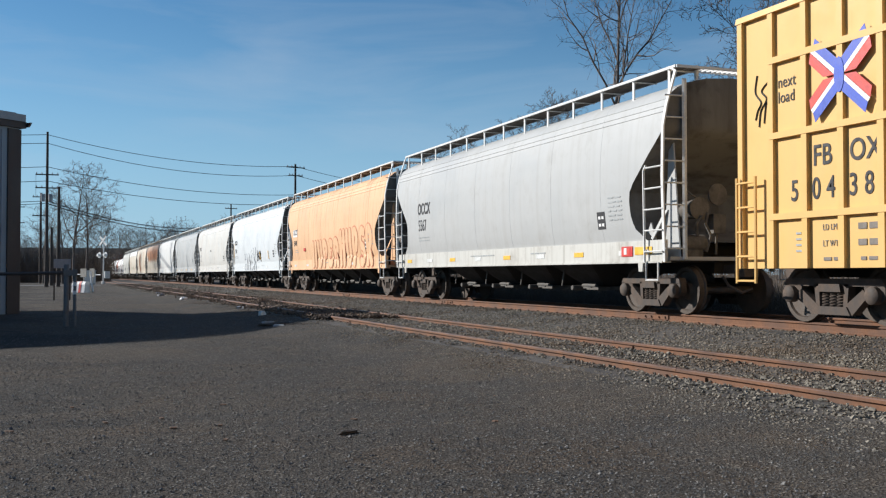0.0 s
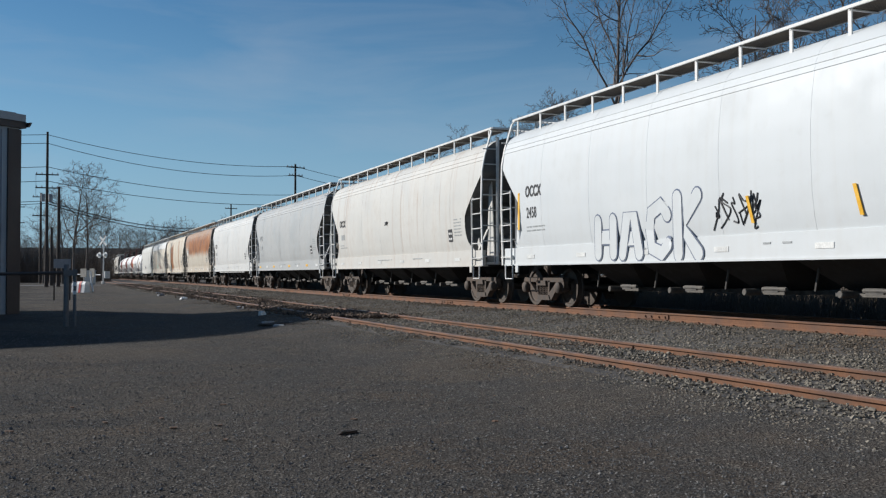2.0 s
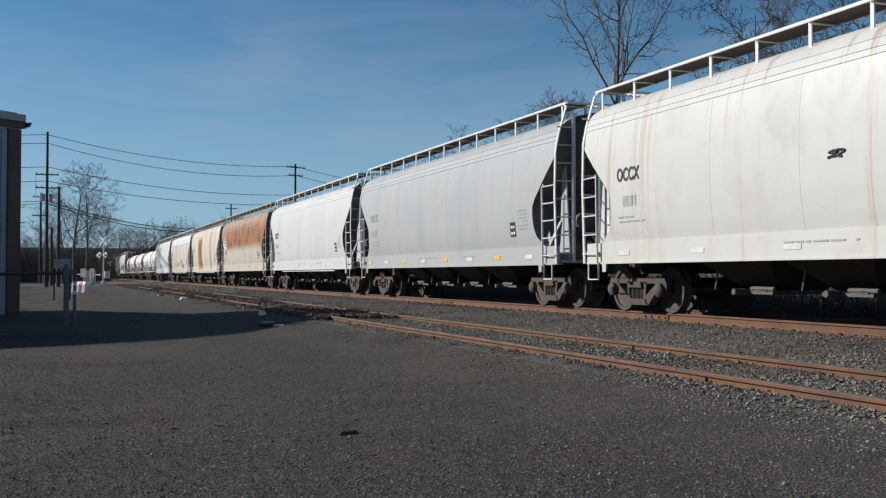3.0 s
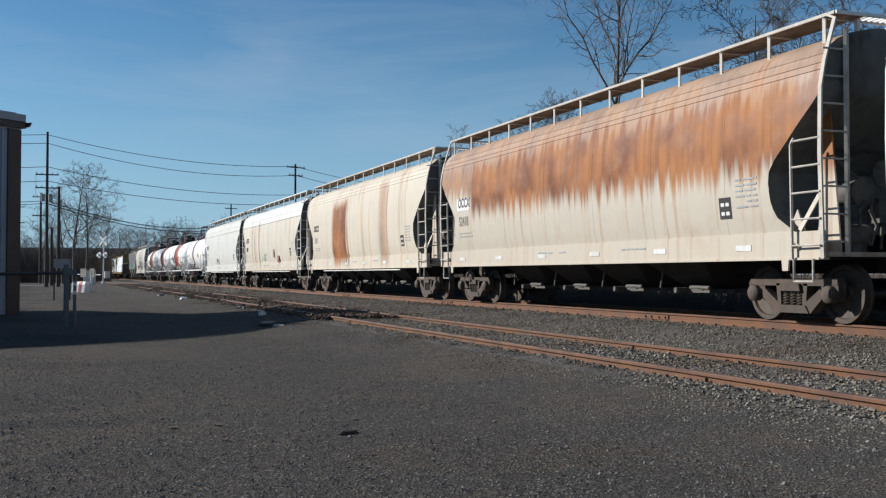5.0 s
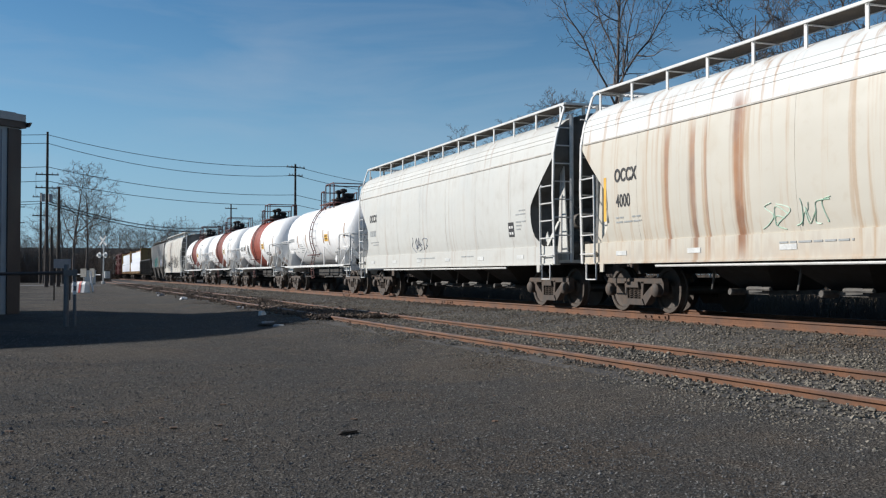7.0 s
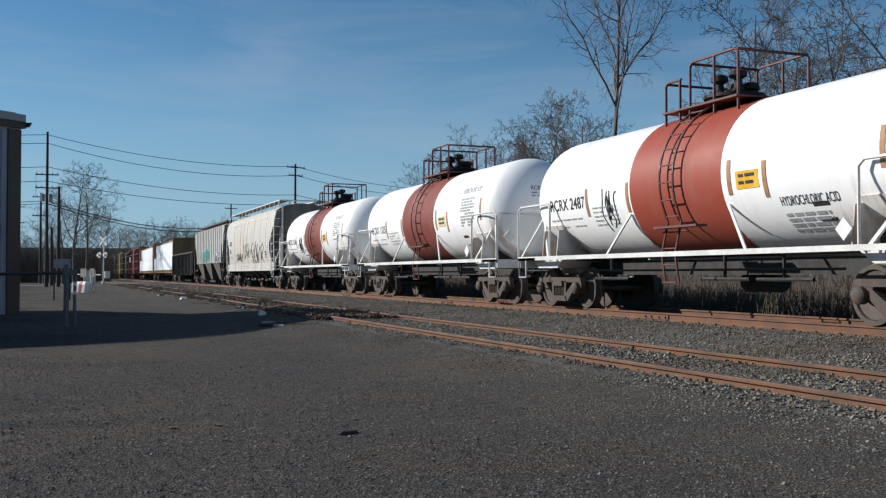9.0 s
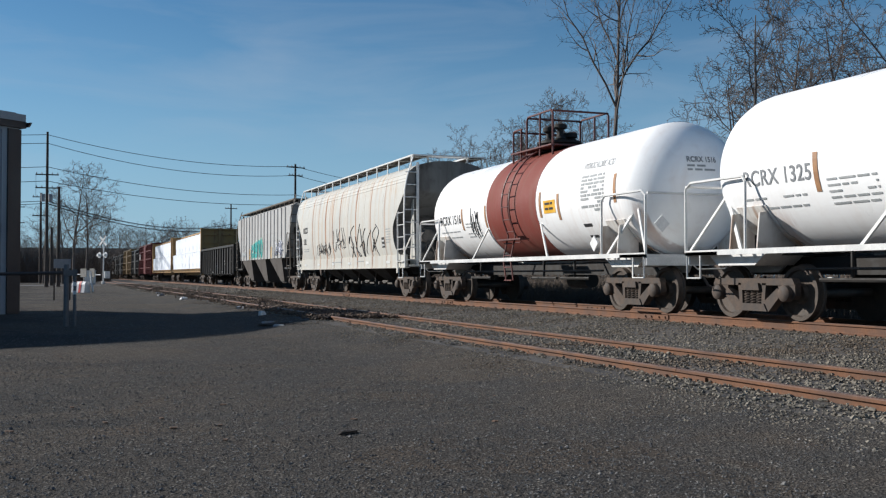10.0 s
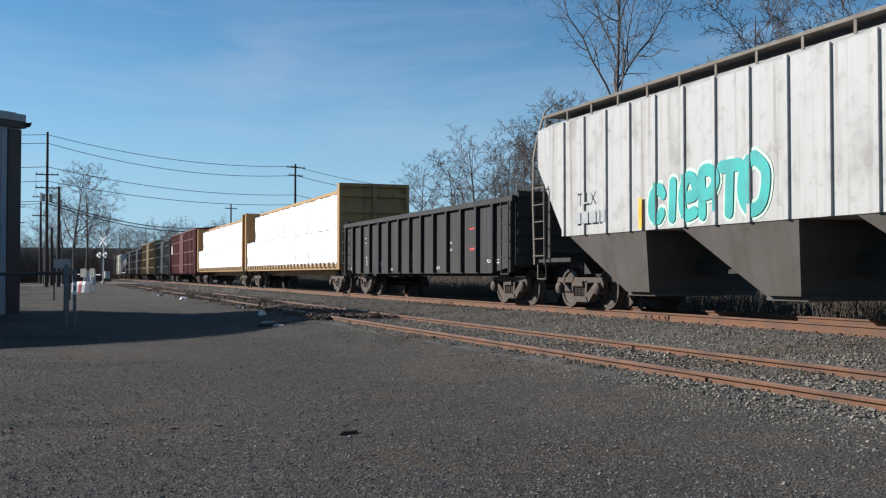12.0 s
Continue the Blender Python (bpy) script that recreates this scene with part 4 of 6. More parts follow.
def power_pole(x, y, h, arms, lean=0.0, gear=False, turn=0.0):
    p = tagged(new("utility_pole"), "weathered wooden utility pole with cross arms" if arms else "plain weathered wooden pole", "utility pole", "utility poles")
    p.matrix_basis = pose(x, y, 0, 0, lean, turn)
    bm = bmesh.new()
    lathe(bm, [(-0.2, 0.19), (h * 0.5, 0.155), (h, 0.115)], "z", 10)
    part("shaft", bm, POLE_WOOD, p, smooth=40)
    for z, w in arms:
        bm = bmesh.new()
        box(bm, -w, w, -0.16, -0.06, z, z + 0.12)
        arm = part("cross_arm", bm, POLE_WOOD, p)
        for k in (-0.9, -0.45, 0.45, 0.9):
            bm = bmesh.new()
            lathe(bm, [(z + 0.12, 0.03), (z + 0.17, 0.06), (z + 0.28, 0.05)], "z", 8, (k * w, -0.11, 0))
            part("insulator", bm, FASCIA, arm)
    if gear:
        bm = bmesh.new()
        for k in (-0.4, 0.35):
            lathe(bm, [(h - 7.4, 0.2), (h - 6.6, 0.22)], "z", 12, (k, -0.3, 0))
        tube(bm, [(-1.1, -0.1, h - 4.5), (-1.1, -0.15, h - 7)], 0.02, 5)
        part("transformer", bm, FASCIA, p, smooth=40)
    return p


def wire(a, b, sag, r=0.03):
    a, b = Vector(a), Vector(b)
    bm = bmesh.new()
    pts = []
    for i in range(17):
        u = i / 16
        q = a.lerp(b, u)
        q.z -= 4 * sag * u * (1 - u)
        pts.append(q)
    tube(bm, pts, r, 4)
    me = finish(bm, "overhead_wire", WIRE)
    return tagged(new("overhead_wire", me), "thin black overhead wire slung between poles", "wire", "overhead wires")


def poles_and_wires():
    power_pole(-1.3, 115.0, 16.2, [(11.6, 1.15), (10.2, 1.15)], gear=True)
    power_pole(-2.3, 140.0, 11.6, [(11.0, 1.0), (8.6, 1.0)])
    power_pole(-5.9, 160.0, 11.2, [(10.9, 1.1), (8.6, 1.1)])
    power_pole(-0.1, 100.0, 9.2, [])
    power_pole(-1.1, 98.0, 6.2, [])
    power_pole(-0.75, 108.0, 5.8, [])
    power_pole(27.0, 123.0, 14.7, [(14.2, 1.3), (13.2, 1.0)], turn=20)
    power_pole(27.0, 173.0, 13.0, [(12.2, 1.0)])
    P = (-1.3, 115.0)
    R = (27.0, 123.0)
    for za, zb, sag in ((15.9, 14.4, 1.0), (15.0, 13.3, 1.2), (12.5, 10.9, 0.9), (11.0, 9.7, 0.8)):
        wire((P[0], P[1], za), (R[0], R[1], zb), sag)
        wire((P[0], P[1], za), (-36, 106, za - 0.4), 0.8)
        wire((R[0], R[1], zb), (62, 150, zb + 0.6), 1.2)
    for d, za, zb in ((0.0, 8.9, 9.6), (0.4, 8.6, 9.0)):
        wire((P[0], P[1] - d, za), (27.0, 173 - d, zb), 1.6, 0.055)
        wire((P[0], P[1] - d, za), (-36, 106, za - 0.3), 0.8, 0.03)


# ---- bare winter trees ----


def tree_meshes(seed, height, limbs=7, fork=0.3, forks=(7, 5, 4), lean=0.0, open_=0.55, thin=0.0075):
    """Trunk and crown of a leafless tree: a trunk that thins into a leader, limbs that sweep up and out, and ever finer twigs."""
    rnd = random.Random(seed)
    verts = {0: [], 1: []}
    faces = {0: [], 1: []}

    def stick(which, pts, radii, n):
        v, f = verts[which], faces[which]
        o = len(v)
        for i, p in enumerate(pts):
            d = (pts[min(i + 1, len(pts) - 1)] - pts[max(i - 1, 0)]).normalized()
            s = d.cross(Vector((0.31, 0.17, 0.93)))
            s = s.normalized() if s.length > 1e-3 else Vector((1, 0, 0))
            u = s.cross(d)
            for k in range(n):
                a = 2 * math.pi * k / n
                v.append(p + radii[i] * (math.cos(a) * s + math.sin(a) * u))
        for i in range(len(pts) - 1):
            for k in range(n):
                f.append((o + i * n + k, o + i * n + (k + 1) % n, o + (i + 1) * n + (k + 1) % n, o + (i + 1) * n + k))

    def grow(start, way, length, r, level):
        steps = (8, 6, 5, 3, 2)[level]
        pts, radii = [start.copy()], [r]
        d = way.copy()
        rise = (0.03, 0.07, 0.03, 0.0, 0.0)[level]
        for i in range(steps):
            jit = Vector((rnd.gauss(0, 1), rnd.gauss(0, 1), rnd.gauss(0, 0.8)))
            d = (d + jit * (0.05, 0.17, 0.24, 0.26, 0.2)[level] + Vector((0, 0, rise))).normalized()
            pts.append(pts[-1] + d * length / steps)
            radii.append(max(thin, r * (1 - (0.80 if level else 0.86) * (i + 1) / steps)))
        stick(0 if level == 0 else 1, pts, radii, (9, 6, 4, 3, 3)[level])
        if level > len(forks):
            return
        kids = limbs if level == 0 else forks[level - 1]
        first = fork if level == 0 else 0.18
        turn = rnd.uniform(0, 6.28)
        for k in range(kids):
            u = min(first + (0.97 - first) * (k + rnd.uniform(0.1, 0.8)) / kids, 0.98)
            i = min(int(u * steps), steps - 1)
            w = u * steps - i
            p = pts[i].lerp(pts[i + 1], w)
            axis = (pts[i + 1] - pts[i]).normalized()
            turn += 2.4 + rnd.uniform(-0.5, 0.5)
            a, b = axis.orthogonal().normalized(), axis.cross(axis.orthogonal()).normalized()
            side = a * math.cos(turn) + b * math.sin(turn)
            ang = rnd.uniform(0.75, 1.25) * (open_ if level == 0 else 0.80)
            nd = axis * math.cos(ang) + side * math.sin(ang)
            nl = length * (rnd.uniform(0.42, 0.56) * (1.25 - 0.75 * u) if level == 0 else rnd.uniform(0.32, 0.55) * (1.2 - 0.55 * u))
            rr = (radii[i] * (1 - w) + radii[i + 1] * w) * rnd.uniform(0.55, 0.80)
            grow(p, nd, nl, max(thin, min(rr, nl * 0.026)), level + 1)

    grow(Vector((0, 0, -0.1)), Vector((lean, 0.02, 1)).normalized(), height, height * 0.0125, 0)
    out = []
    for which, nm in ((0, "trunk"), (1, "crown")):
        me = bpy.data.meshes.new(nm)
        me.from_pydata([tuple(v) for v in verts[which]], [], faces[which])
        me.materials.append(BARK)
        me.shade_smooth()
        out.append(me)
    return out


def tree(key, x, y, turn=0.0, size=1.0, label="leafless tree with fine spreading branches behind the line", wide=1.0):
    trunk, crown = KEPT[key]
    t = tagged(new("bare_tree"), label, "tree", "bare trees")
    t.matrix_basis = pose(x, y, 0, 0, 0, turn) @ Matrix.Diagonal((size * wide, size * wide, size, 1))
    put("trunk", trunk, t)
    put("crown", crown, t)


def trees():
    KEPT["tree", 0] = tree_meshes(100, 16.5, 11, 0.42, (9, 6, 4), 0.0, 0.52)
    for i, (h, limbs) in enumerate(((13.0, 9), (12.0, 10), (13.5, 9)), 1):
        KEPT["tree", i] = tree_meshes(100 + i, h, limbs, 0.25, (8, 6, 3), (0.0, 0.06, -0.05, 0.03)[i], 0.80, 0.011)
        KEPT["far", i] = tree_meshes(200 + i, h, limbs, 0.2, (6, 4), (0.0, 0.06, -0.05, 0.03)[i], 0.8, 0.02)
    tree(("tree", 0), 23.3, 40.4, 215, 1.0, "tall slender leafless tree close behind the line", 0.70)
    row = ((28, 36.5, 1, 40, 0.98), (30, 33.0, 2, 200, 0.95), (29, 28.5, 3, 90, 0.85), (34, 39.0, 2, 120, 0.95), (32, 29.5, 1, 20, 0.85), (27.5, 33.5, 3, 250, 0.8), (31, 41, 1, 160, 0.8),
           (28, 56.0, 2, 30, 1.04), (28.5, 60.5, 1, 77, 0.92), (27.5, 66.0, 3, 160, 0.84), (28.2, 72.5, 2, 250, 0.90), (27.6, 78.5, 3, 15, 0.80), (31, 64, 2, 310, 0.92), (33, 62, 3, 130, 0.95),
           (29.5, 54.0, 3, 200, 0.84), (30.5, 58.5, 1, 310, 0.86), (31.5, 69.5, 1, 20, 0.86), (29.0, 64.0, 2, 95, 0.9), (33, 75, 3, 70, 0.85),
           (30, 25, 2, 66, 0.8))
    for x, y, k, turn, size in row:
        tree(("tree", k), x, y, turn, size * (0.88 if y > 50 else 1.0))
    rnd = random.Random(77)
    tree(("tree", 2), 1.6, 126, 40, 1.05, "leafless roadside tree beyond the crossing", 1.15)
    tree(("tree", 1), 3.0, 130, 100, 0.92, "leafless roadside tree beyond the crossing", 1.2)
    tree(("tree", 3), 0.4, 134, 200, 0.70, "leafless roadside tree beyond the crossing", 1.2)
    tree(("tree", 2), 5.6, 150, 140, 0.72, "leafless roadside tree beyond the crossing")
    tree(("tree", 3), -2.0, 142, 10, 0.7, "leafless roadside tree beyond the crossing")
    for k in range(48):
        u = k / 47
        x, y = 14.5 + 32 * u + rnd.uniform(-2, 2), 255 + rnd.uniform(-14, 22) - 30 * u
        tree(("far", 1 + k % 3), x, y, rnd.uniform(0, 360), rnd.uniform(0.82, 1.0), "distant leafless tree in a winter wood")
    for k in range(28):
        tree(("far", 1 + k % 3), -14 + k * 0.8 + rnd.uniform(-1, 1), 190 + rnd.uniform(-12, 30), rnd.uniform(0, 360), rnd.uniform(0.45, 0.75), "distant leafless tree in a winter wood")


def thicket(name, count, area, heights, label, seed, material, thick=0.012):
    """Dry stems and twigs, each a thin, bent three-sided stalk with two side shoots."""
    rnd = random.Random(seed)
    verts, faces = [], []

    def stalk(p, q, r):
        o = len(verts)
        for c, rr in ((p, r), (q, r * 0.4)):
            for k in range(3):
                a = 2.1 * k
                verts.append((c[0] + rr * math.cos(a), c[1] + rr * math.sin(a), c[2]))
        for k in range(3):
            faces.append((o + k, o + (k + 1) % 3, o + 3 + (k + 1) % 3, o + 3 + k))

    for _ in range(count):
        x, y = area(rnd)
        h = rnd.uniform(*heights)
        tip = (x + rnd.gauss(0, 0.25 * h), y + rnd.gauss(0, 0.25 * h), h)
        stalk((x, y, -0.05), tip, thick)
        for u in (0.4, 0.65):
            b = tuple(s + (t - s) * u for s, t in zip((x, y, 0), tip))
            stalk(b, (b[0] + rnd.gauss(0, 0.3 * h), b[1] + rnd.gauss(0, 0.3 * h), b[2] + rnd.uniform(0.1, 0.45) * h), thick * 0.7)
    me = bpy.data.meshes.new(name)
    me.from_pydata(verts, [], faces)
    me.materials.append(material)
    return tagged(new(name, me), label, "brush", kind="stuff")


SCRUB = mottled("scrub_stems", (0.075, 0.055, 0.042), (0.14, 0.11, 0.085), 0.6, 0.95)


def brush():
    thicket("dry_grass", 14000, lambda r: (r.uniform(19, 27), r.uniform(6, 110)), (0.15, 0.75), "dry tan grass and weeds behind the line", 5, BRUSH, 0.014)
    thicket("weeds", 9000, lambda r: (r.uniform(15.9, 19.2), r.uniform(2, 90)), (0.25, 0.8), "tangled brown weeds along the foot of the bank", 9, BRUSH, 0.014)
    thicket("scrub", 6000, lambda r: (r.uniform(20, 34), r.uniform(12, 130)), (0.8, 3.4), "leafless scrub beneath the trees", 6, SCRUB, 0.016)
    thicket("far_scrub", 7000, lambda r: (r.uniform(-40, 60), r.uniform(215, 300)), (2.0, 6.5), "distant brown winter scrub", 7, SCRUB, 0.07)
    thicket("roadside_scrub", 5000, lambda r: (r.uniform(-26, 7), r.uniform(150, 200)), (1.0, 5.0), "brown scrub beyond the road", 8, SCRUB, 0.05)


def overpass():
    o = tagged(new("overpass"), "dark concrete road bridge across the line far away", "bridge")
    o.matrix_basis = pose(0, 330, 0)
    conc = mottled("bridge_concrete", (0.10, 0.095, 0.09), (0.16, 0.15, 0.14), 0.5, 0.9)
    bm = bmesh.new()
    box(bm, -80, 90, -4, 4, 6.6, 8.2)
    part("deck", bm, conc, o)
    bm = bmesh.new()
    box(bm, -80, 90, -4.3, -4.0, 7.6, 9.2)
    part("parapet", bm, conc, o)
    for x in (-12, 4, 19, 34):
        bm = bmesh.new()
        box(bm, x - 0.6, x + 0.6, -3.5, 3.5, 0, 6.6)
        part("pier", bm, conc, o)


def road():
    """The paler road that meets the line at the crossing."""
    mat = mottled("road_asphalt", (0.11, 0.105, 0.10), (0.16, 0.15, 0.14), 0.8, 0.92, 0, 0.4, 30)
    bm = bmesh.new()
    box(bm, -300, 9.5, 106, 114, -0.2, 0.03)
    part("road", bm, mat, None)
    tagged(bpy.data.objects["road"], "pale worn asphalt road leading to the crossing", "road", kind="structure")


def debris():
    rnd = random.Random(9)
    def chunk(name, x, y, z, sx, sy, sz, mat, label, cat, turn):
        bm = bmesh.new()
        box(bm, -sx, sx, -sy, sy, 0, sz)
        bmesh.ops.subdivide_edges(bm, edges=bm.edges, cuts=1, use_grid_fill=True)
        for v in bm.verts:
            v.co += Vector((rnd.uniform(-0.3, 0.3) * sx, rnd.uniform(-0.3, 0.3) * sy, rnd.uniform(-0.2, 0.2) * sz))
        me = finish(bm, name, mat)
        ob = new(name, me)
        ob.matrix_basis = pose(x, y, z, 0, 0, turn)
        tagged(ob, label, cat)
    chunk("stick", 1.88, 6.85, 0.0, 0.07, 0.014, 0.02, TIE, "short dark stick lying on the gravel", "stick", 20)
    chunk("rock", 5.2, 21.6, 0.05, 0.12, 0.11, 0.12, TIE, "dark broken lump beside the siding", "rock", 50)
    for k in range(12):
        chunk("timber_scrap", 4.7 + rnd.uniform(-0.6, 0.9), 21.6 + rnd.uniform(-1.0, 0.8), 0.03, rnd.uniform(0.1, 0.45), rnd.uniform(0.03, 0.07), 0.06, FASCIA if k % 2 else TIE, "splintered grey scrap of timber on the gravel", "scrap", rnd.uniform(-50, 30))
    leafm = mottled("dead_leaf", (0.14, 0.085, 0.055), (0.21, 0.13, 0.085), 8, 0.9)
    for k in range(18):
        y = rnd.uniform(4.6, 9)
        chunk("dead_leaf", rnd.uniform(-0.12 * y - 0.5, 0.8 * y - 1.6), y, 0.0, 0.022, 0.014, 0.009, leafm, "curled brown dead leaf on the gravel", "leaf", rnd.uniform(0, 360))
    for k in range(16):
        y = rnd.uniform(24, 60)
        chunk("pale_rock", 5.0 + rnd.uniform(-0.8, 2.6), y, 0.08, rnd.uniform(0.06, 0.18), rnd.uniform(0.05, 0.12), 0.1, PLATE_WHITE if k % 3 == 0 else FASCIA, "pale broken stone beside the siding", "rock", rnd.uniform(0, 360))


building()
gate()
barricade()
crossing_signal()
poles_and_wires()
trees()
brush()
overpass()
road()
debris()
TANK_R, TANK_Z, TANK_H, DOME = 1.42, 2.53, 6.42, 1.0


def tank_shell(y0, y1, grow=0.0, heads=(True, True)):
    """Part of the tank's barrel; at a head it closes in a shallow dome."""
    bm = bmesh.new()
    prof = []
    r = TANK_R + grow
    if heads[0]:
        prof += [(y0 + DOME * (1 - math.sin(a)), r * math.cos(a)) for a in [radians(88 - 8.8 * i) for i in range(10)]]
    prof += [(y0 + (DOME + 0.02 if heads[0] else 0), r), (y1 - (DOME + 0.02 if heads[1] else 0), r)]
    if heads[1]:
        prof += [(y1 - DOME * (1 - math.sin(a)), r * math.cos(a)) for a in [radians(8.8 * i + 8.8) for i in range(10)]]
    lathe(bm, prof, "y", 56, (0, 0, TANK_Z))
    return bm


def tank_ladder():
    bm = bmesh.new()
    arc = [radians(a) for a in range(-52, 66, 9)]
    for dy in (-0.22, 0.22):
        pts = [(-(TANK_R + 0.13) * math.cos(a), dy, TANK_Z + (TANK_R + 0.13) * math.sin(a)) for a in arc]
        tube(bm, [(-1.42, dy, 0.62), (-1.50, dy, 1.15), (-1.36, dy, 1.75)] + pts[3:], 0.024, 5)
    for a in [radians(d) for d in range(-38, 66, 12)]:
        p = (-(TANK_R + 0.13) * math.cos(a), TANK_Z + (TANK_R + 0.13) * math.sin(a))
        tube(bm, [(p[0], -0.22, p[1]), (p[0], 0.22, p[1])], 0.016, 5)
    for z in (0.62, 0.95, 1.25, 1.55):
        tube(bm, [(-1.47, -0.22, z), (-1.47, 0.22, z)], 0.016, 5)
    box(bm, -1.62, -1.38, -1.05, 0.32, 1.62, 1.66)
    return finish(bm, "ladder", OXIDE_RAIL, 40)


def tank_top_rails():
    """The guard rails of the top platform: tall bent hoops on both sides, a lower cage over the ladder, bars between."""
    zt = TANK_Z + TANK_R
    runs = []
    for x in (-0.78, 0.78):
        runs.append([(x, 0.32, zt - 0.25), (x, 0.32, zt + 0.80), (x, 0.24, zt + 0.88), (x, -1.08, zt + 0.88), (x, -1.16, zt + 0.80), (x, -1.16, zt - 0.25)])
        runs.append([(x, 1.15, zt - 0.25), (x, 1.15, zt + 0.56), (x, 1.08, zt + 0.62), (x, 0.62, zt + 0.62)])
        runs.append([(x, 0.66, zt - 0.25), (x, 0.66, zt + 0.62)])
        runs.append([(x, -0.45, zt - 0.2), (x, -0.45, zt + 0.88)])
    runs.append([(-0.78, 0.30, zt + 0.86), (0.78, 0.30, zt + 0.86)])
    runs.append([(-0.78, -1.14, zt + 0.86), (0.78, -1.14, zt + 0.86)])
    runs.append([(-0.78, 1.12, zt + 0.60), (0.78, 1.12, zt + 0.60)])
    out = []
    for pts in runs:
        bm = bmesh.new()
        tube(bm, pts, 0.027, 6)
        out.append(finish(bm, "guard_rail", OXIDE_RAIL, 40))
    return out


def tank_pad():
    """A pad plate welded to the barrel above the bolster, and the web that stands under it."""
    bm = bmesh.new()
    rows = []
    for k in range(9):
        a = radians(-78 + 6.5 * k)
        half = 0.62 - 0.03 * k
        rows.append([bm.verts.new((-r * math.cos(a), d, TANK_Z + r * math.sin(a))) for r in (TANK_R + 0.002, TANK_R + 0.028) for d in (-half, half)])
    for a, b in zip(rows, rows[1:]):
        for i, j in ((2, 3), (0, 2), (3, 1)):
            bm.faces.new((a[i], a[j], b[j], b[i]))
    bm.faces.new([rows[-1][i] for i in (0, 1, 3, 2)])
    for d in (-0.36, 0.36):
        v = [(-1.46, 1.16), (-1.40, 1.78), (-1.24, 1.80), (-0.7, 1.30), (-0.7, 1.16)]
        f = [[bm.verts.new((x, d + o, z)) for x, z in v] for o in (-0.015, 0.015)]
        bm.faces.new(f[0])
        bm.faces.new(f[1][::-1])
        for i in range(5):
            bm.faces.new((f[0][i], f[0][(i + 1) % 5], f[1][(i + 1) % 5], f[1][i]))
    return finish(bm, "saddle_pad", WHITE_TRIM, 40)


def tank_end_sill():
    """White cross beam and stub sill at the tank car's end, with its uncoupling rod."""
    bm = bmesh.new()
    box(bm, -1.5, 1.5, 6.46, 6.56, 0.94, 1.10)
    slab(bm, [(5.0, 1.10), (6.5, 1.10), (6.3, 0.80), (5.4, 0.80)], -0.42, -0.36)
    slab(bm, [(5.0, 1.10), (6.5, 1.10), (6.3, 0.80), (5.4, 0.80)], 0.36, 0.42)
    tube(bm, [(-1.45, 6.62, 1.05), (-1.2, 6.66, 0.86), (-0.3, 6.68, 0.88), (-0.12, 6.7, 0.98)], 0.016, 5)
    return finish(bm, "end_sill", WHITE_TRIM, 40)


def tank_valves():
    bm = bmesh.new()
    zt = TANK_Z + TANK_R
    lathe(bm, [(zt - 0.05, 0.52), (zt + 0.16, 0.52), (zt + 0.18, 0.58), (zt + 0.24, 0.58), (zt + 0.26, 0.2)], "z", 24)
    return finish(bm, "manway", BLACK, 40)


def tank_valve(h):
    bm = bmesh.new()
    zt = TANK_Z + TANK_R
    lathe(bm, [(zt + 0.2, 0.09), (zt + 0.3, 0.14), (zt + 0.36, 0.08), (zt + h - 0.14, 0.08), (zt + h - 0.1, 0.17), (zt + h, 0.16), (zt + h + 0.05, 0.05)], "z", 12)
    return finish(bm, "valve", BLACK, 40)


def tank_platform():
    bm = bmesh.new()
    zt = TANK_Z + TANK_R
    box(bm, -0.85, 0.85, -1.2, 1.2, zt + 0.0, zt + 0.035)
    return finish(bm, "platform", OXIDE_RAIL)


def tank_frame():
    bm = bmesh.new()
    for s in (-1, 1):
        slab(bm, [(-6.55, 1.10), (6.55, 1.10), (6.55, 1.19), (-6.55, 1.19)], s * 1.50, s * 1.54)
        for e in (-1, 1):
            box(bm, min(s * 0.2, s * 1.54), max(s * 0.2, s * 1.54), min(e * 5.6, e * 6.55), max(e * 5.6, e * 6.55), 1.10, 1.16)
            slab(bm, [(e * 4.6, 1.12), (e * 6.2, 1.12), (e * 5.9, 0.92), (e * 4.9, 0.92)], s * 0.5, s * 1.3)
            slab_bar(bm, (s * 1.50, e * 2.3, 1.15), (s * 1.33, e * 1.6, 1.98), 0.07, 0.03)
            pts = [(s * 1.52, e * 6.55, 1.15), (s * 1.52, e * 6.55, 2.30), (s * 1.52, e * 6.40, 2.40), (s * 1.50, e * 4.95, 2.40), (s * 1.52, e * 4.85, 2.30), (s * 1.52, e * 4.85, 1.15)]
            tube(bm, pts, 0.026, 6)
            slab_bar(bm, (s * 1.48, e * 5.0, 1.15), (s * 1.2, e * 5.75, 2.15), 0.08, 0.04)
            slab_bar(bm, (s * 1.2, e * 5.75, 2.15), (s * 1.48, e * 6.5, 1.15), 0.06, 0.03)
            tube(bm, [(s * 1.53, e * 6.5, 1.1), (s * 1.53, e * 6.5, 0.70), (s * 1.53, e * 6.1, 0.70), (s * 1.53, e * 6.1, 1.1)], 0.02, 5)
    for e in (-1, 1):
        tube(bm, [(-1.5, e * 6.58, 2.35), (1.5, e * 6.58, 2.35)], 0.026, 6)
    return finish(bm, "side_rail", WHITE_TRIM, 40)


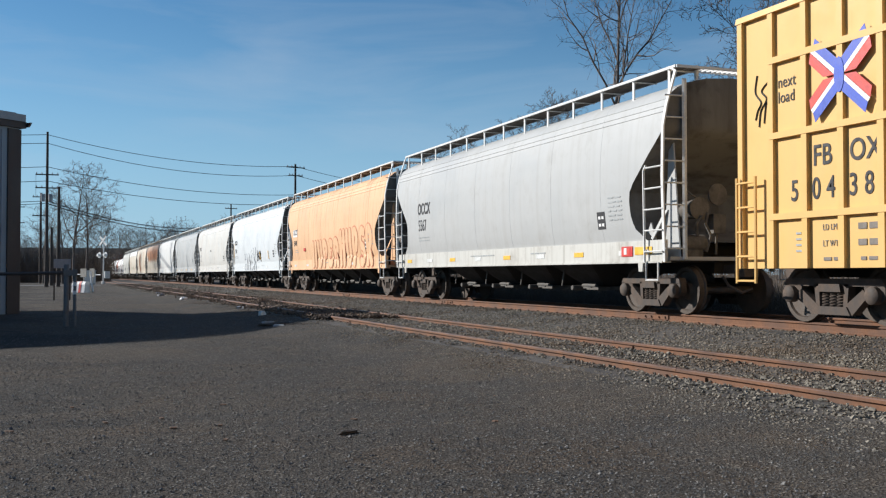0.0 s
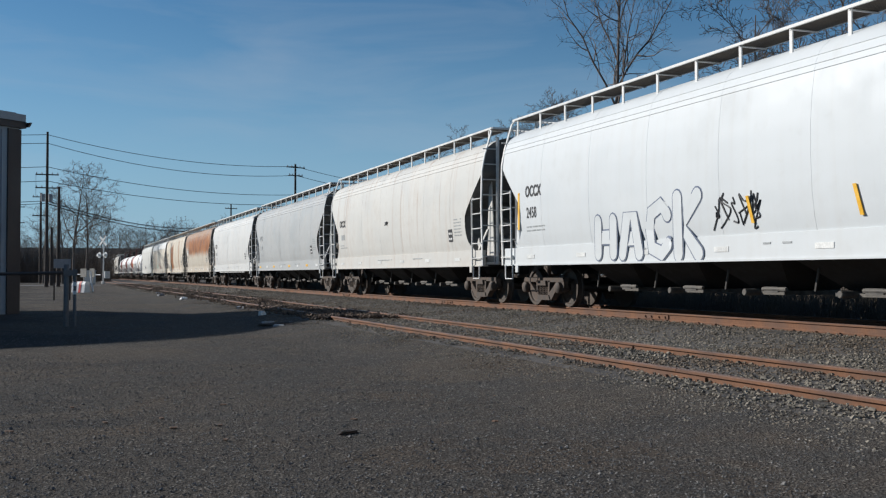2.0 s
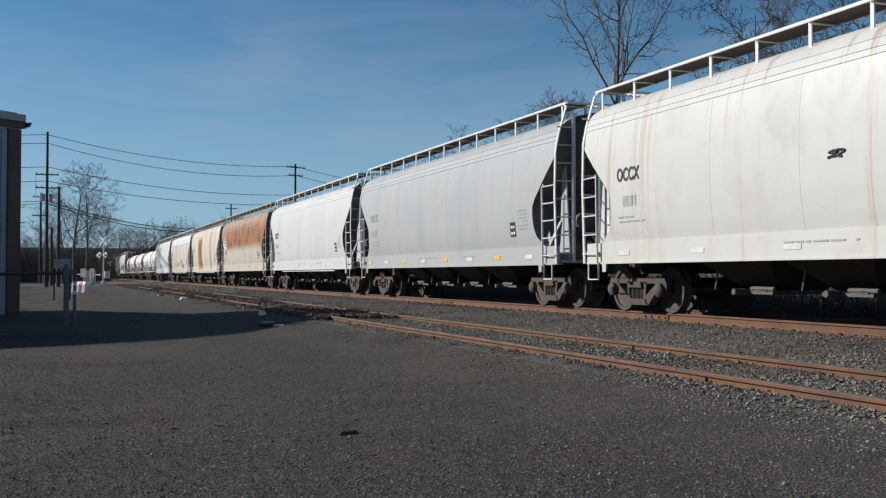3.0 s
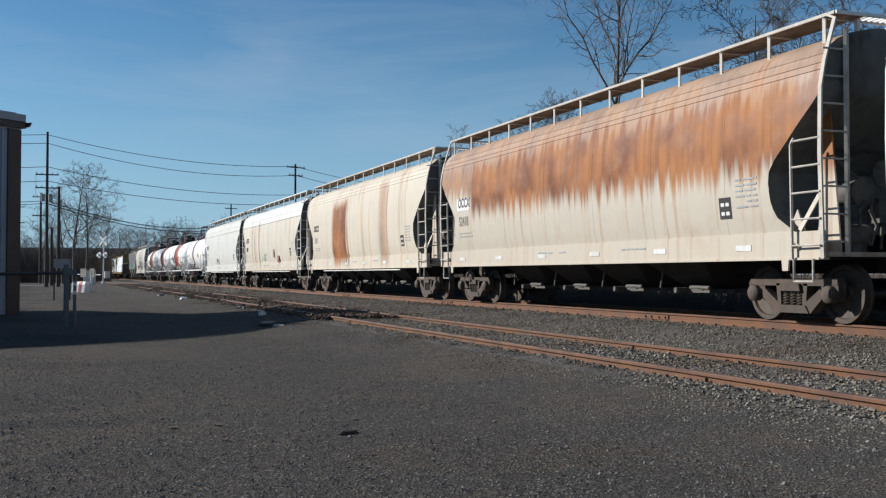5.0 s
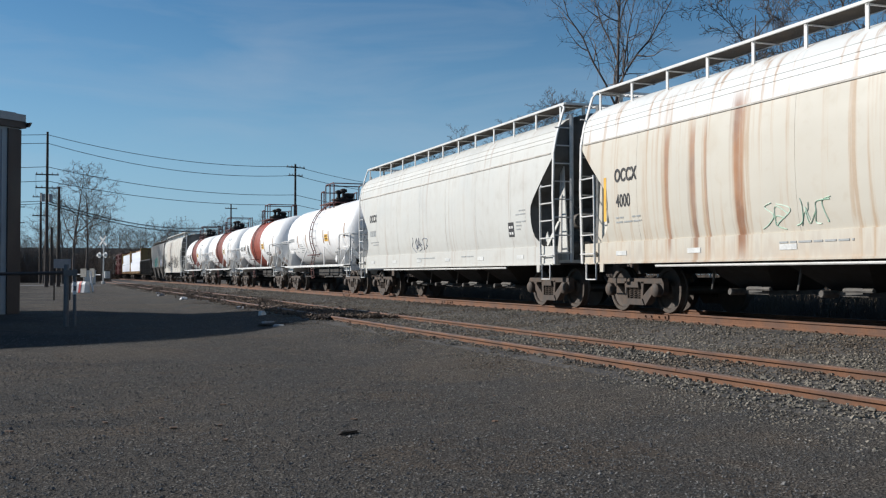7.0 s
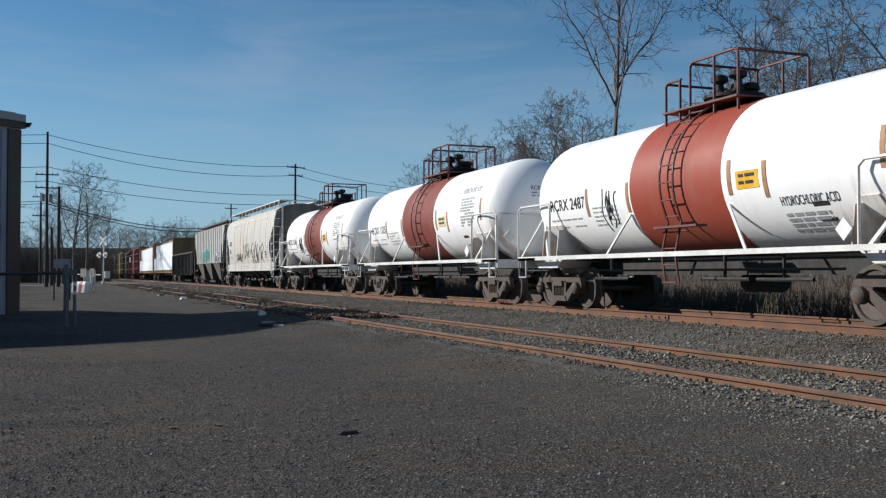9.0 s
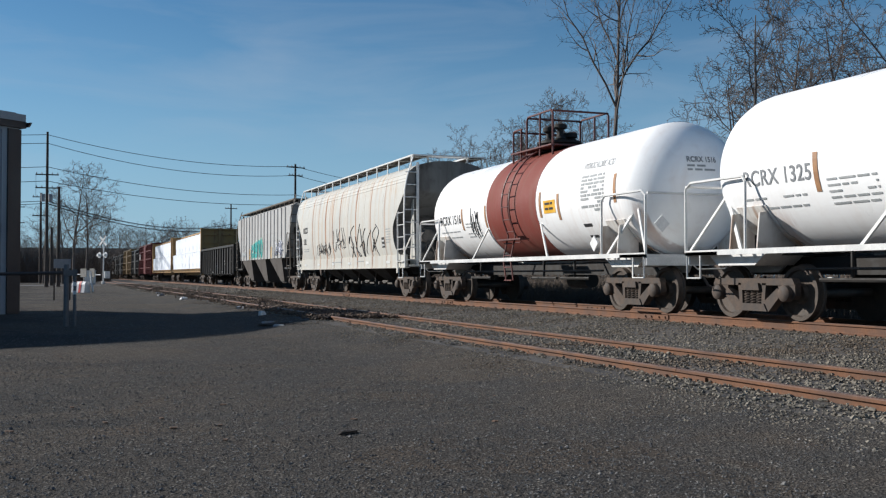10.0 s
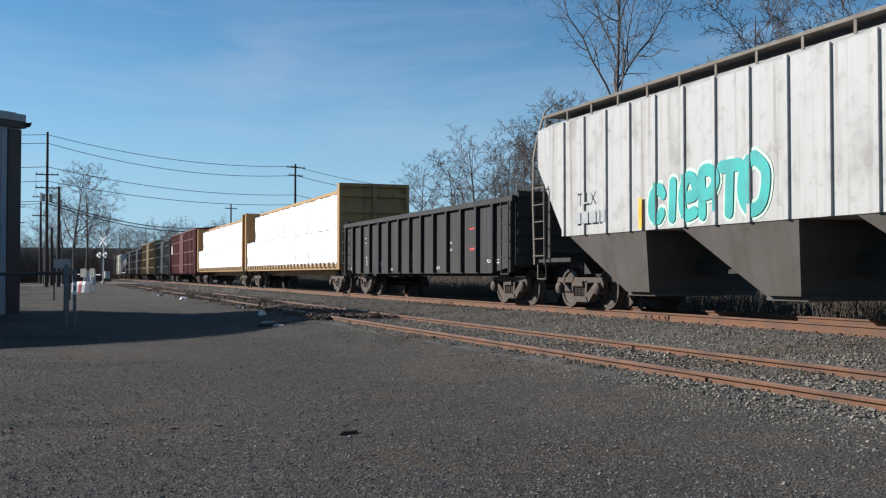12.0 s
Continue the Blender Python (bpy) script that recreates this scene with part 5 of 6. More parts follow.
def tank_under():
    bm = bmesh.new()
    box(bm, -0.25, 0.25, -6.5, 6.5, 0.76, 1.06)
    for e in (-1, 1):
        slab(bm, [(e * 4.6, 1.08), (e * 5.45, 1.08), (e * 5.35, 1.6), (e * 4.7, 1.6)], -0.95, 0.95)
    for y0 in (-3.2, -1.6, 2.4):
        tube(bm, [(-0.9, y0, 0.68), (-0.9, y0 + 1.4, 0.68)], 0.035, 6)
        tube(bm, [(-0.9, y0 + 0.7, 0.68), (-0.9, y0 + 0.7, 1.15)], 0.03, 6)
    tube(bm, [(-1.0, -4.0, 0.85), (-1.0, 4.0, 0.85)], 0.025, 6)
    tube(bm, [(0.6, -0.6, 0.62), (0.6, 0.4, 0.62)], 0.2, 12)
    return finish(bm, "underframe", BLACK, bevel=0.0)


def placard():
    """A diamond hazard placard in its holder."""
    bm = bmesh.new()
    slab(bm, [(-0.17, 0), (0, 0.17), (0.17, 0), (0, -0.17)], -0.01, 0.01)
    return finish(bm, "placard", PLATE_WHITE)


PAD_WHITE = paint("pad_white", (0.80, 0.78, 0.74), grime=(0.34, 0.23, 0.15), dirt=0.85, rust=0.35, seed=44, rough=0.6)
FADED_NOTICE = mottled("faded_notice", (0.62, 0.52, 0.26), (0.72, 0.64, 0.42), 5, 0.6)
GREY_INK = mottled("grey_stencil", (0.16, 0.17, 0.18), (0.26, 0.27, 0.28), 8, 0.7)


def tank_car(coat, band, label, name="tank_car", ends=None):
    car = tagged(new(name), label, "tank car", "tank cars of the train")
    c = put("barrel", recoloured(kept("tank", lambda: finish(tank_shell(-TANK_H, TANK_H), "barrel", WHITE_TRIM, 25)), coat), car)
    if band:
        put("band", recoloured(kept("tank_band", lambda: finish(tank_shell(-1.5, 1.5, 0.006, (False, False)), "band", OXIDE, 25)), band), car, "painted band round the middle of the barrel")
    put("ladder", kept("tank_ladder", tank_ladder), car)
    for me in kept("tank_rails", tank_top_rails):
        put("guard_rail", me, car)
    for e in (-1, 1):
        for turn in (0, 180):
            put("saddle_pad", recoloured(kept("tank_pad", tank_pad), PAD_WHITE if band else coat), car, "stained white pad over the bolster", pose(0, e * 5.0, 0) @ pose(0, 0, 0, 0, 0, turn))
        put("end_sill", recoloured(kept("tank_end_sill", tank_end_sill), WHITE_TRIM if band else coat), car, "", pose(0, 0, 0, 0, 0, 0 if e > 0 else 180))
    put("platform", kept("tank_platform", tank_platform), car)
    man = put("manway", kept("tank_valves", tank_valves), car)
    for vx, vy, vh in ((-0.22, 0.16, 0.62), (0.2, 0.2, 0.5), (-0.1, -0.25, 0.66), (0.24, -0.18, 0.45)):
        put("valve", kept(("valve", vh), lambda vh=vh: tank_valve(vh)), man, "", pose(vx, vy, 0))
    put("side_rail", kept("tank_frame", tank_frame), car, "white tubular side and end rails")
    put("underframe", kept("tank_under", tank_under), car)
    put("placard", kept("placard", placard), car, "white diamond placard", pose(-1.56, -4.6, 1.42))
    put("placard", kept("placard", placard), car, "white diamond placard", pose(-1.2, -6.62, 1.75, 0, 0, 90))
    for e in (-1, 1):
        add_truck(car, e * 5.28)
    add_couplers(car, 6.6)
    return car


def on_tank(ob):
    """Lays flat writing made at x = -1.42 onto the barrel's curve."""
    for v in ob.data.vertices:
        dz = max(-1.38, min(1.38, v.co.z - TANK_Z))
        v.co.x = -math.sqrt(TANK_R ** 2 - dz ** 2) - 0.006 + (v.co.x + 1.42) * 0.5
    return ob


def head_words(car, words):
    """The car's initials and number on the domed head that leads, laid on its curve."""
    if not words:
        return
    made = [lettering(car, words, 0.42, 3.02, 0.155, 1.42, GREY_INK, "small grey lettering on the head", 0.004, 0.85), bars(car, 0.42, 2.96, 2, 0.62, 1.42, PALE_INK, step=0.08, thick=0.04, seed=3)]
    for ob in made:
        for v in ob.data.vertices:
            x, z = -v.co.y, v.co.z
            away = math.sqrt(x * x + (z - TANK_Z) ** 2)
            v.co = (x, -TANK_H + DOME - DOME * math.sqrt(max(0.0, 1 - (away / TANK_R) ** 2)) - 0.008 + 0.4 * (v.co.x + 1.42), z)


TANK_SECTION = [(math.sqrt(max(0, TANK_R ** 2 - (z - TANK_Z) ** 2)), z) for z in [1.2 + 0.1 * i for i in range(27)]]


def rib_hopper(coat, under):
    """A ribbed, flat-sided covered hopper on three open bays."""
    car = tagged(new("ribbed_hopper_car"), "weathered pale grey ribbed hopper car with sprayed lettering", "freight car", "covered hopper cars of the train")
    h = 7.9
    bm = bmesh.new()
    ring = [(-1.52, 1.62), (-1.52, 4.15), (-1.2, 4.32), (0, 4.40), (1.2, 4.32), (1.52, 4.15), (1.52, 1.62)]

    def reach(z):
        return h if z > 3.3 else h - 1.35 * (3.3 - z) / 1.7

    rows = [1.62, 2.1, 2.6, 3.1, 3.3, 3.7, 4.15]
    ring = [(-1.52, z) for z in rows] + [(-1.2, 4.32), (0, 4.40), (1.2, 4.32)] + [(1.52, z) for z in rows[::-1]]
    a = [bm.verts.new((x, -reach(z), z)) for x, z in ring]
    b = [bm.verts.new((x, reach(z), z)) for x, z in ring]
    n = len(ring)
    for i in range(n):
        j = (i + 1) % n
        bm.faces.new((a[i], a[j], b[j], b[i]))
    for row in (a, b):
        for i in range(n // 2):
            bm.faces.new(list(dict.fromkeys([row[i], row[i + 1], row[n - 2 - i], row[n - 1 - i]])))
    part("body", bm, coat, car)
    bm = bmesh.new()
    slab(bm, [(-0.045, 1.62), (0.045, 1.62), (0.045, 4.18), (-0.045, 4.18)], -1.562, -1.52)
    rib = finish(bm, "rib", coat, bevel=0.012)
    for k in range(15):
        y = -6.55 + k * 13.1 / 14
        put("rib", rib, car, "", pose(0, y, 0))
        put("rib", rib, car, "", pose(0, y, 0, 0, 0, 180))
    bm = bmesh.new()
    for s in (-1, 1):
        slab(bm, [(-h, 4.46), (h, 4.46), (h, 4.52), (-h, 4.52)], s * 1.36 - 0.02, s * 1.36 + 0.02)
        box(bm, *sorted((s * 1.34, s * 0.7)), -h, h, 4.48, 4.51)
        for k in range(15):
            y = -h + 0.1 + k * (2 * h - 0.2) / 14
            slab(bm, [(y - 0.03, 4.12), (y + 0.03, 4.12), (y + 0.03, 4.5), (y - 0.03, 4.5)], s * 1.36 - 0.01, s * 1.36 + 0.01)
    part("walk_rim", bm, GALV, car)
    bm = bmesh.new()
    a = [bm.verts.new(p) for p in ((-1.5, -1.15, 1.62), (1.5, -1.15, 1.62), (1.5, 2.0, 1.62), (-1.5, 2.0, 1.62))]
    b = [bm.verts.new(p) for p in ((-1.30, -0.95, 0.42), (1.30, -0.95, 0.42), (1.30, -0.1, 0.42), (-1.30, -0.1, 0.42))]
    bm.faces.new(b)
    bm.faces.new(a[::-1])
    for i in range(4):
        bm.faces.new((a[i], a[(i + 1) % 4], b[(i + 1) % 4], b[i]))
    box(bm, -1.2, 1.2, -1.0, 0.0, 0.34, 0.42)
    bay = finish(bm, "hopper_bay", under)
    for k in (-1, 0, 1):
        put("hopper_bay", bay, car, "", pose(0, k * 4.35, 0))
    bm = bmesh.new()
    box(bm, -0.28, 0.28, -h, h, 0.78, 1.1)
    for e in (-1, 1):
        box(bm, -1.5, 1.5, min(e * (h - 1.6), e * h), max(e * (h - 1.6), e * h), 1.05, 1.14)
        slab_bar(bm, (-1.3, e * (h - 0.2), 1.1), (-1.3, e * (h - 0.2), 3.3), 0.12, 0.06)
        slab_bar(bm, (1.3, e * (h - 0.2), 1.1), (1.3, e * (h - 0.2), 3.3), 0.12, 0.06)
    part("underframe", bm, BLACK, car)
    for e in (-1, 1):
        for s in (-1, 1):
            put("corner_ladder", recoloured(kept(("hop_lad", e, s), lambda e=e, s=s: hopper_ladder(e, s)), GALV), car)
        add_truck(car, e * (HB - 1.27))
    add_couplers(car, 7.97)
    return car


def gondola():
    car = tagged(new("gondola_car"), "black ribbed open gondola car with worn white marks", "freight car")
    coat = paint("gondola_black", (0.022, 0.021, 0.021), grime=(0.07, 0.065, 0.06), dirt=0.45, seed=6, rough=0.6)
    h = 8.0
    for s in (-1, 1):
        bm = bmesh.new()
        slab(bm, [(-h, 1.0), (-h + 1.6, 0.80), (h - 1.6, 0.80), (h, 1.0), (h, 2.66), (-h, 2.66)], s * 1.46, s * 1.50)
        part("side_sheet", bm, coat, car)
        bm = bmesh.new()
        slab(bm, [(-h, 2.60), (h, 2.60), (h, 2.74), (-h, 2.74)], s * 1.44, s * 1.60)
        part("top_chord", bm, coat, car, bevel=0.02)
    for e in (-1, 1):
        bm = bmesh.new()
        box(bm, -1.46, 1.46, e * h - 0.03, e * h + 0.03, 1.0, 2.85)
        for z in (1.3, 1.75, 2.2, 2.7):
            box(bm, -1.46, 1.46, min(e * h, e * (h + 0.10)), max(e * h, e * (h + 0.10)), z, z + 0.12)
        part("end_sheet", bm, coat, car)
        add_truck(car, e * (8.6 - 1.95))
    bm = bmesh.new()
    slab(bm, [(-0.05, 0.82), (0.05, 0.82), (0.06, 2.62), (-0.06, 2.62)], -1.60, -1.49)
    rib = finish(bm, "rib", coat, bevel=0.015)
    for k in range(15):
        y = -h + 0.15 + k * (2 * h - 0.3) / 14
        put("rib", rib, car, "", pose(0, y, 0))
        put("rib", rib, car, "", pose(0, y, 0, 0, 0, 180))
    bm = bmesh.new()
    box(bm, -1.46, 1.46, -h, h, 0.95, 1.05)
    box(bm, -0.3, 0.3, -h - 0.3, h + 0.3, 0.72, 0.95)
    part("floor", bm, BLACK, car)
    rnd = random.Random(11)
    bm = bmesh.new()
    for y, z, w, hh in ((6.0, 2.15, 0.3, 0.3), (5.4, 2.2, 0.3, 0.28), (5.2, 1.6, 0.16, 0.5), (5.9, 1.55, 0.22, 0.55), (3.7, 1.9, 0.3, 0.6), (3.6, 1.45, 0.3, 0.4), (0.3, 2.05, 0.25, 0.35), (0.25, 1.6, 0.3, 0.4), (0.3, 1.2, 0.32, 0.2), (-3.4, 1.75, 0.25, 0.1), (-3.4, 1.55, 0.25, 0.1), (7.3, 1.1, 0.2, 0.14), (2.4, 1.0, 0.5, 0.08), (-2.2, 1.05, 0.4, 0.12), (-6.1, 1.2, 0.3, 0.12), (-6.7, 1.2, 0.3, 0.14)):
        for j in range(3):
            o = rnd.uniform(-0.05, 0.05)
            box(bm, -1.506, -1.50, y - w + o, y - w * 0.45 + o, z - hh + 0.02 * j, z - hh * (0.55 - 0.1 * j))
    part("worn_mark", bm, PLATE_WHITE, car, "worn white painted marks")
    for args in ((-5.0, 2.05, 0.55, 0.05), (-5.0, 1.5, 0.55, 0.07)):
        plate(car, args[0], args[1], args[2], args[3], 1.506, RED, "red_mark", "small red emblem bars")
    for e in (-1, 1):
        put("corner_ladder", kept(("gon_lad", e), lambda e=e: gon_ladder(e)), car)
    add_couplers(car, 8.1)
    return car


def gon_ladder(e):
    bm = bmesh.new()
    y = e * 7.7
    for d in (-0.22, 0.22):
        tube(bm, [(-1.66, y + d, 0.75), (-1.66, y + d, 2.6)], 0.022, 5)
    for k in range(5):
        tube(bm, [(-1.66, y - 0.22, 0.78 + 0.42 * k), (-1.66, y + 0.22, 0.78 + 0.42 * k)], 0.018, 5)
    return finish(bm, "corner_ladder", BLACK, 40)


def centerbeam(half, loads):
    """A tan centre-beam flat car: deck, tall bulkheads and the truss between, loaded with wrapped lumber."""
    car = tagged(new("centerbeam_car"), "tan centre-beam flat car carrying white wrapped lumber", "flat car", "lumber cars of the train")
    coat = paint("centerbeam_tan", (0.46, 0.27, 0.10), dirt=0.5, rust=0.3, seed=9, rough=0.6)
    bm = bmesh.new()
    box(bm, -1.4, 1.4, -half, half, 0.98, 1.10)
    slab(bm, [(-half, 1.05), (-half + 3, 0.72), (half - 3, 0.72), (half, 1.05)], -0.35, 0.35)
    for s in (-1, 1):
        slab(bm, [(-half, 1.10), (half, 1.10), (half, 1.18), (-half, 1.18)], s * 1.36, s * 1.45)
    part("deck", bm, coat, car)
    bm = bmesh.new()
    box(bm, -0.08, 0.08, -0.22, 0.0, 1.1, 1.3)
    pocket = finish(bm, "stake_pocket", coat)
    k = -half + 0.5
    while k < half - 0.4:
        put("stake_pocket", pocket, car, "", pose(-1.42, k, -0.02))
        k += 0.75
    for e in (-1, 1):
        for s in (-1, 1):
            bm = bmesh.new()
            box(bm, *sorted((s * 1.36, s * 1.5)), min(e * half, e * (half - 0.35)), max(e * half, e * (half - 0.35)), 1.0, 4.5)
            part("bulkhead_post", bm, coat, car, bevel=0.015)
        bm = bmesh.new()
        box(bm, -1.36, 1.36, min(e * (half - 0.12), e * (half - 0.2)), max(e * (half - 0.12), e * (half - 0.2)), 1.1, 4.45)
        part("bulkhead", bm, coat, car)
        for z in (1.2, 1.9, 2.6, 3.3, 3.95, 4.36):
            bm = bmesh.new()
            box(bm, -1.36, 1.36, min(e * half, e * (half - 0.12)), max(e * half, e * (half - 0.12)), z, z + 0.14)
            part("bulkhead_beam", bm, coat, car)
        bm = bmesh.new()
        box(bm, -0.08, 0.08, min(e * (half + 0.005), e * (half - 0.12)), max(e * (half + 0.005), e * (half - 0.12)), 1.1, 4.4)
        part("bulkhead_post", bm, coat, car)
        add_truck(car, e * (half - 1.9))
    bm = bmesh.new()
    box(bm, -0.62, 0.62, -half + 0.2, half - 0.2, 4.36, 4.48)
    k = -half + 1.5
    while k < half - 1:
        box(bm, -0.06, 0.06, k - 0.1, k + 0.1, 1.1, 4.36)
        slab_bar(bm, (-0.55, k, 4.34), (-0.06, k, 3.9), 0.1, 0.05)
        k += 0.8
    part("center_truss", bm, coat, car)
    add_couplers(car, half)
    return car


WRAP = None


def wrap_material():
    m = Nodes("lumber_wrap", 0.45)
    co = m.coords()
    st = m.n.new("ShaderNodeMapping")
    st.inputs["Scale"].default_value = (1, 2.2, 0.7)
    m.l.new(co, st.inputs["Vector"])
    crease = m.noise(st.outputs["Vector"], 3.0, 6, 0.6, 0.8)
    m.color(m.mix(m.ramp(crease, 0.6, 0.75, 0, 0.35), (0.80, 0.83, 0.89), (0.58, 0.62, 0.70)))
    m.bump(crease, 0.7, 0.05)
    return m.mat


def bundle(w, h):
    """A wrapped lumber pack with slack, slightly dented faces."""
    bm = bmesh.new()
    box(bm, -0.6, 0.6, -w / 2, w / 2, 0, h)
    bmesh.ops.subdivide_edges(bm, edges=bm.edges, cuts=5, use_grid_fill=True)
    for v in bm.verts:
        v.co += 0.05 * noise.noise_vector(v.co * 2.3)
    return finish(bm, "lumber_pack", WRAP, 60)


def boxcar(name, coat, half, top, label, door_coat=None, rows=(1.6, 2.7, 3.75), step=0.95, low=0.86):
    car = tagged(new(name), label, "boxcar")
    bm = bmesh.new()
    box(bm, -1.50, 1.50, -half, half, low, top - 0.18)
    part("body", bm, coat, car, bevel=0.02)
    bm = bmesh.new()
    a = [bm.verts.new((x, -half - 0.03, z)) for x, z in ((-1.58, top - 0.2), (-1.56, top - 0.1), (0, top), (1.56, top - 0.1), (1.58, top - 0.2))]
    b = [bm.verts.new((x, half + 0.03, z)) for x, z in ((-1.58, top - 0.2), (-1.56, top - 0.1), (0, top), (1.56, top - 0.1), (1.58, top - 0.2))]
    for i in range(5):
        bm.faces.new((a[i], a[(i + 1) % 5], b[(i + 1) % 5], b[i]))
    bm.faces.new(a)
    bm.faces.new(b[::-1])
    part("roof", bm, coat, car)
    bm = bmesh.new()
    slab(bm, [(-0.06, low), (0.06, low), (0.06, top - 0.2), (-0.06, top - 0.2)], -1.565, -1.50)
    post = finish(bm, "side_post", coat, bevel=0.015)
    n = int(2 * half / step)
    for k in range(n + 1):
        y = -half + 0.06 + k * (2 * half - 0.12) / n
        if abs(y) > 1.6:
            put("side_post", post, car, "", pose(0, y, 0))
            put("side_post", post, car, "", pose(0, y, 0, 0, 0, 180))
    for z in rows:
        for y0, y1 in ((-half + 0.8, -1.6), (1.6, half - 0.8)):
            bm = bmesh.new()
            slab(bm, [(y0, z), (y1, z), (y1, z + 0.10), (y0, z + 0.10)], -1.575, -1.50)
            part("side_ledge", bm, coat, car, bevel=0.012)
    bm = bmesh.new()
    slab(bm, [(-1.55, low + 0.1), (1.55, low + 0.1), (1.55, top - 0.35), (-1.55, top - 0.35)], -1.60, -1.50)
    leaf = part("door", bm, door_coat or coat, car, bevel=0.01)
    for k in range(9):
        z = low + 0.4 + k * (top - low - 1.1) / 8
        bm = bmesh.new()
        slab(bm, [(-1.5, z), (1.5, z), (1.5, z + 0.07), (-1.5, z + 0.07)], -1.63, -1.60)
        part("door_rib", bm, door_coat or coat, leaf)
    bm = bmesh.new()
    box(bm, -0.3, 0.3, -half, half, 0.72, low)
    part("underframe", bm, BLACK, car)
    for e in (-1, 1):
        bm = bmesh.new()
        y = e * (half - 0.28)
        for d in (-0.24, 0.24):
            tube(bm, [(-1.62, y + d, 0.62), (-1.62, y + d, 2.35)], 0.026, 5)
        for k in range(5):
            tube(bm, [(-1.62, y - 0.24, 0.66 + 0.40 * k), (-1.62, y + 0.24, 0.66 + 0.40 * k)], 0.02, 5)
        part("corner_ladder", bm, coat, car, smooth=40)
        add_truck(car, e * (half - 1.6))
    add_couplers(car, half)
    return car


# ---- the cars, from the head of what is seen to the tail ----
TRAIN = []


def couple(car, y):
    TRAIN.append((car, y))
    return car


PITCH = 17.3
HEAD = 15.6
W = {
    1: paint("hopper_grey_a", (0.50, 0.505, 0.495), grime=(0.30, 0.28, 0.25), dirt=0.25, seed=1),
    2: paint("hopper_orange", (0.82, 0.50, 0.28), grime=(0.78, 0.60, 0.40), dirt=0.4, rust=0.5, seed=2, runs=(0.48, 0.20, 0.06)),
    3: paint("hopper_blue_white", (0.68, 0.71, 0.72), grime=(0.50, 0.48, 0.44), dirt=0.15, seed=3),
    4: paint("hopper_off_white", (0.66, 0.65, 0.61), grime=(0.48, 0.42, 0.36), dirt=0.32, rust=0.08, seed=4),
    5: paint("hopper_grey_b", (0.47, 0.48, 0.475), grime=(0.34, 0.32, 0.29), dirt=0.25, seed=5),
    6: paint("hopper_white_b", (0.67, 0.67, 0.65), grime=(0.50, 0.46, 0.40), dirt=0.28, seed=6),
    7: paint("hopper_rusted", (0.60, 0.55, 0.46), grime=(0.50, 0.38, 0.27), dirt=0.45, rust=0.2, seed=7, roof_rust=0.3, patches=((-8.2, 5.6, 2.42, 3.80, 1.0), (5.3, 8.3, 2.95, 3.80, 0.8), (-8.2, 8.2, 3.83, 4.06, 0.9), (-8.2, 7.5, 4.05, 4.6, 0.55))),
    8: paint("hopper_cream_stained", (0.67, 0.61, 0.50), grime=(0.62, 0.50, 0.38), dirt=0.35, rust=0.35, seed=8.4, patches=((1.1, 3.4, 1.2, 3.62, 1.0), (-4.0, -3.1, 1.1, 4.0, 0.55)), runs=(0.50, 0.24, 0.10)),
    9: paint("hopper_cream", (0.66, 0.62, 0.53), grime=(0.58, 0.46, 0.32), dirt=0.32, rust=0.42, seed=9.2, patches=((3.75, 3.95, 1.1, 3.4, 0.7), (3.4, 3.5, 1.1, 3.4, 0.5), (2.45, 2.68, 1.1, 3.75, 0.85), (4.6, 4.75, 1.2, 3.4, 0.7), (-7.6, 7.6, 0.95, 1.12, 0.3)), upper=(3.56, (0.68, 0.70, 0.70)), runs=(0.45, 0.24, 0.10)),
    10: paint("hopper_white_c", (0.67, 0.67, 0.63), grime=(0.46, 0.42, 0.36), dirt=0.34, rust=0.05, seed=10),
    15: paint("hopper_cream_streaked", (0.62, 0.61, 0.56), grime=(0.50, 0.44, 0.34), dirt=0.34, rust=0.3, seed=15, runs=(0.55, 0.24, 0.06), patches=tuple((q - w, q + w, 1.0, 4.1, a) for q, w, a in ((4.75, 0.075, 0.85), (4.3, 0.05, 0.45), (3.64, 0.06, 0.45), (2.41, 0.09, 0.95), (1.73, 0.05, 0.45), (1.25, 0.06, 0.8), (0.05, 0.08, 0.85), (-1.15, 0.05, 0.4), (-2.28, 0.085, 0.9), (-4.2, 0.07, 0.7), (-5.9, 0.06, 0.5)))),
}
RUSTY_LADDER = mottled("walk_rim_weathered", (0.40, 0.36, 0.31), (0.58, 0.55, 0.50), 3, 0.7)
RUSTY_RIM = mottled("walk_rim_brown", (0.22, 0.15, 0.10), (0.36, 0.28, 0.20), 3, 0.8)
WHITE_SILL = paint("sill_white", (0.66, 0.65, 0.60), dirt=0.4, seed=21)
SAYS = {
    1: "pale grey covered hopper car with yellow reflectors along the sill",
    2: "faded orange covered hopper car with red sprayed tags",
    3: "blue-white covered hopper car with outlined sprayed lettering",
    4: "off-white covered hopper car with dusty streaks",
    5: "light grey covered hopper car, clean and plain",
    6: "white covered hopper car with small stencils",
    7: "white covered hopper car rusted brown over its upper half",
    8: "cream covered hopper car with a dark rust patch",
    9: "cream covered hopper car with a whiter roof and rust drips",
    10: "dirty white covered hopper car behind the tank cars",
    15: "cream covered hopper car with rust seams and black tags",
}
NUMBER = {1: "5567", 2: "55498", 3: "2458", 4: "", 5: "", 6: "", 7: "52418", 8: "5183", 9: "4000", 10: "", 15: "5302"}
SX = 1.622


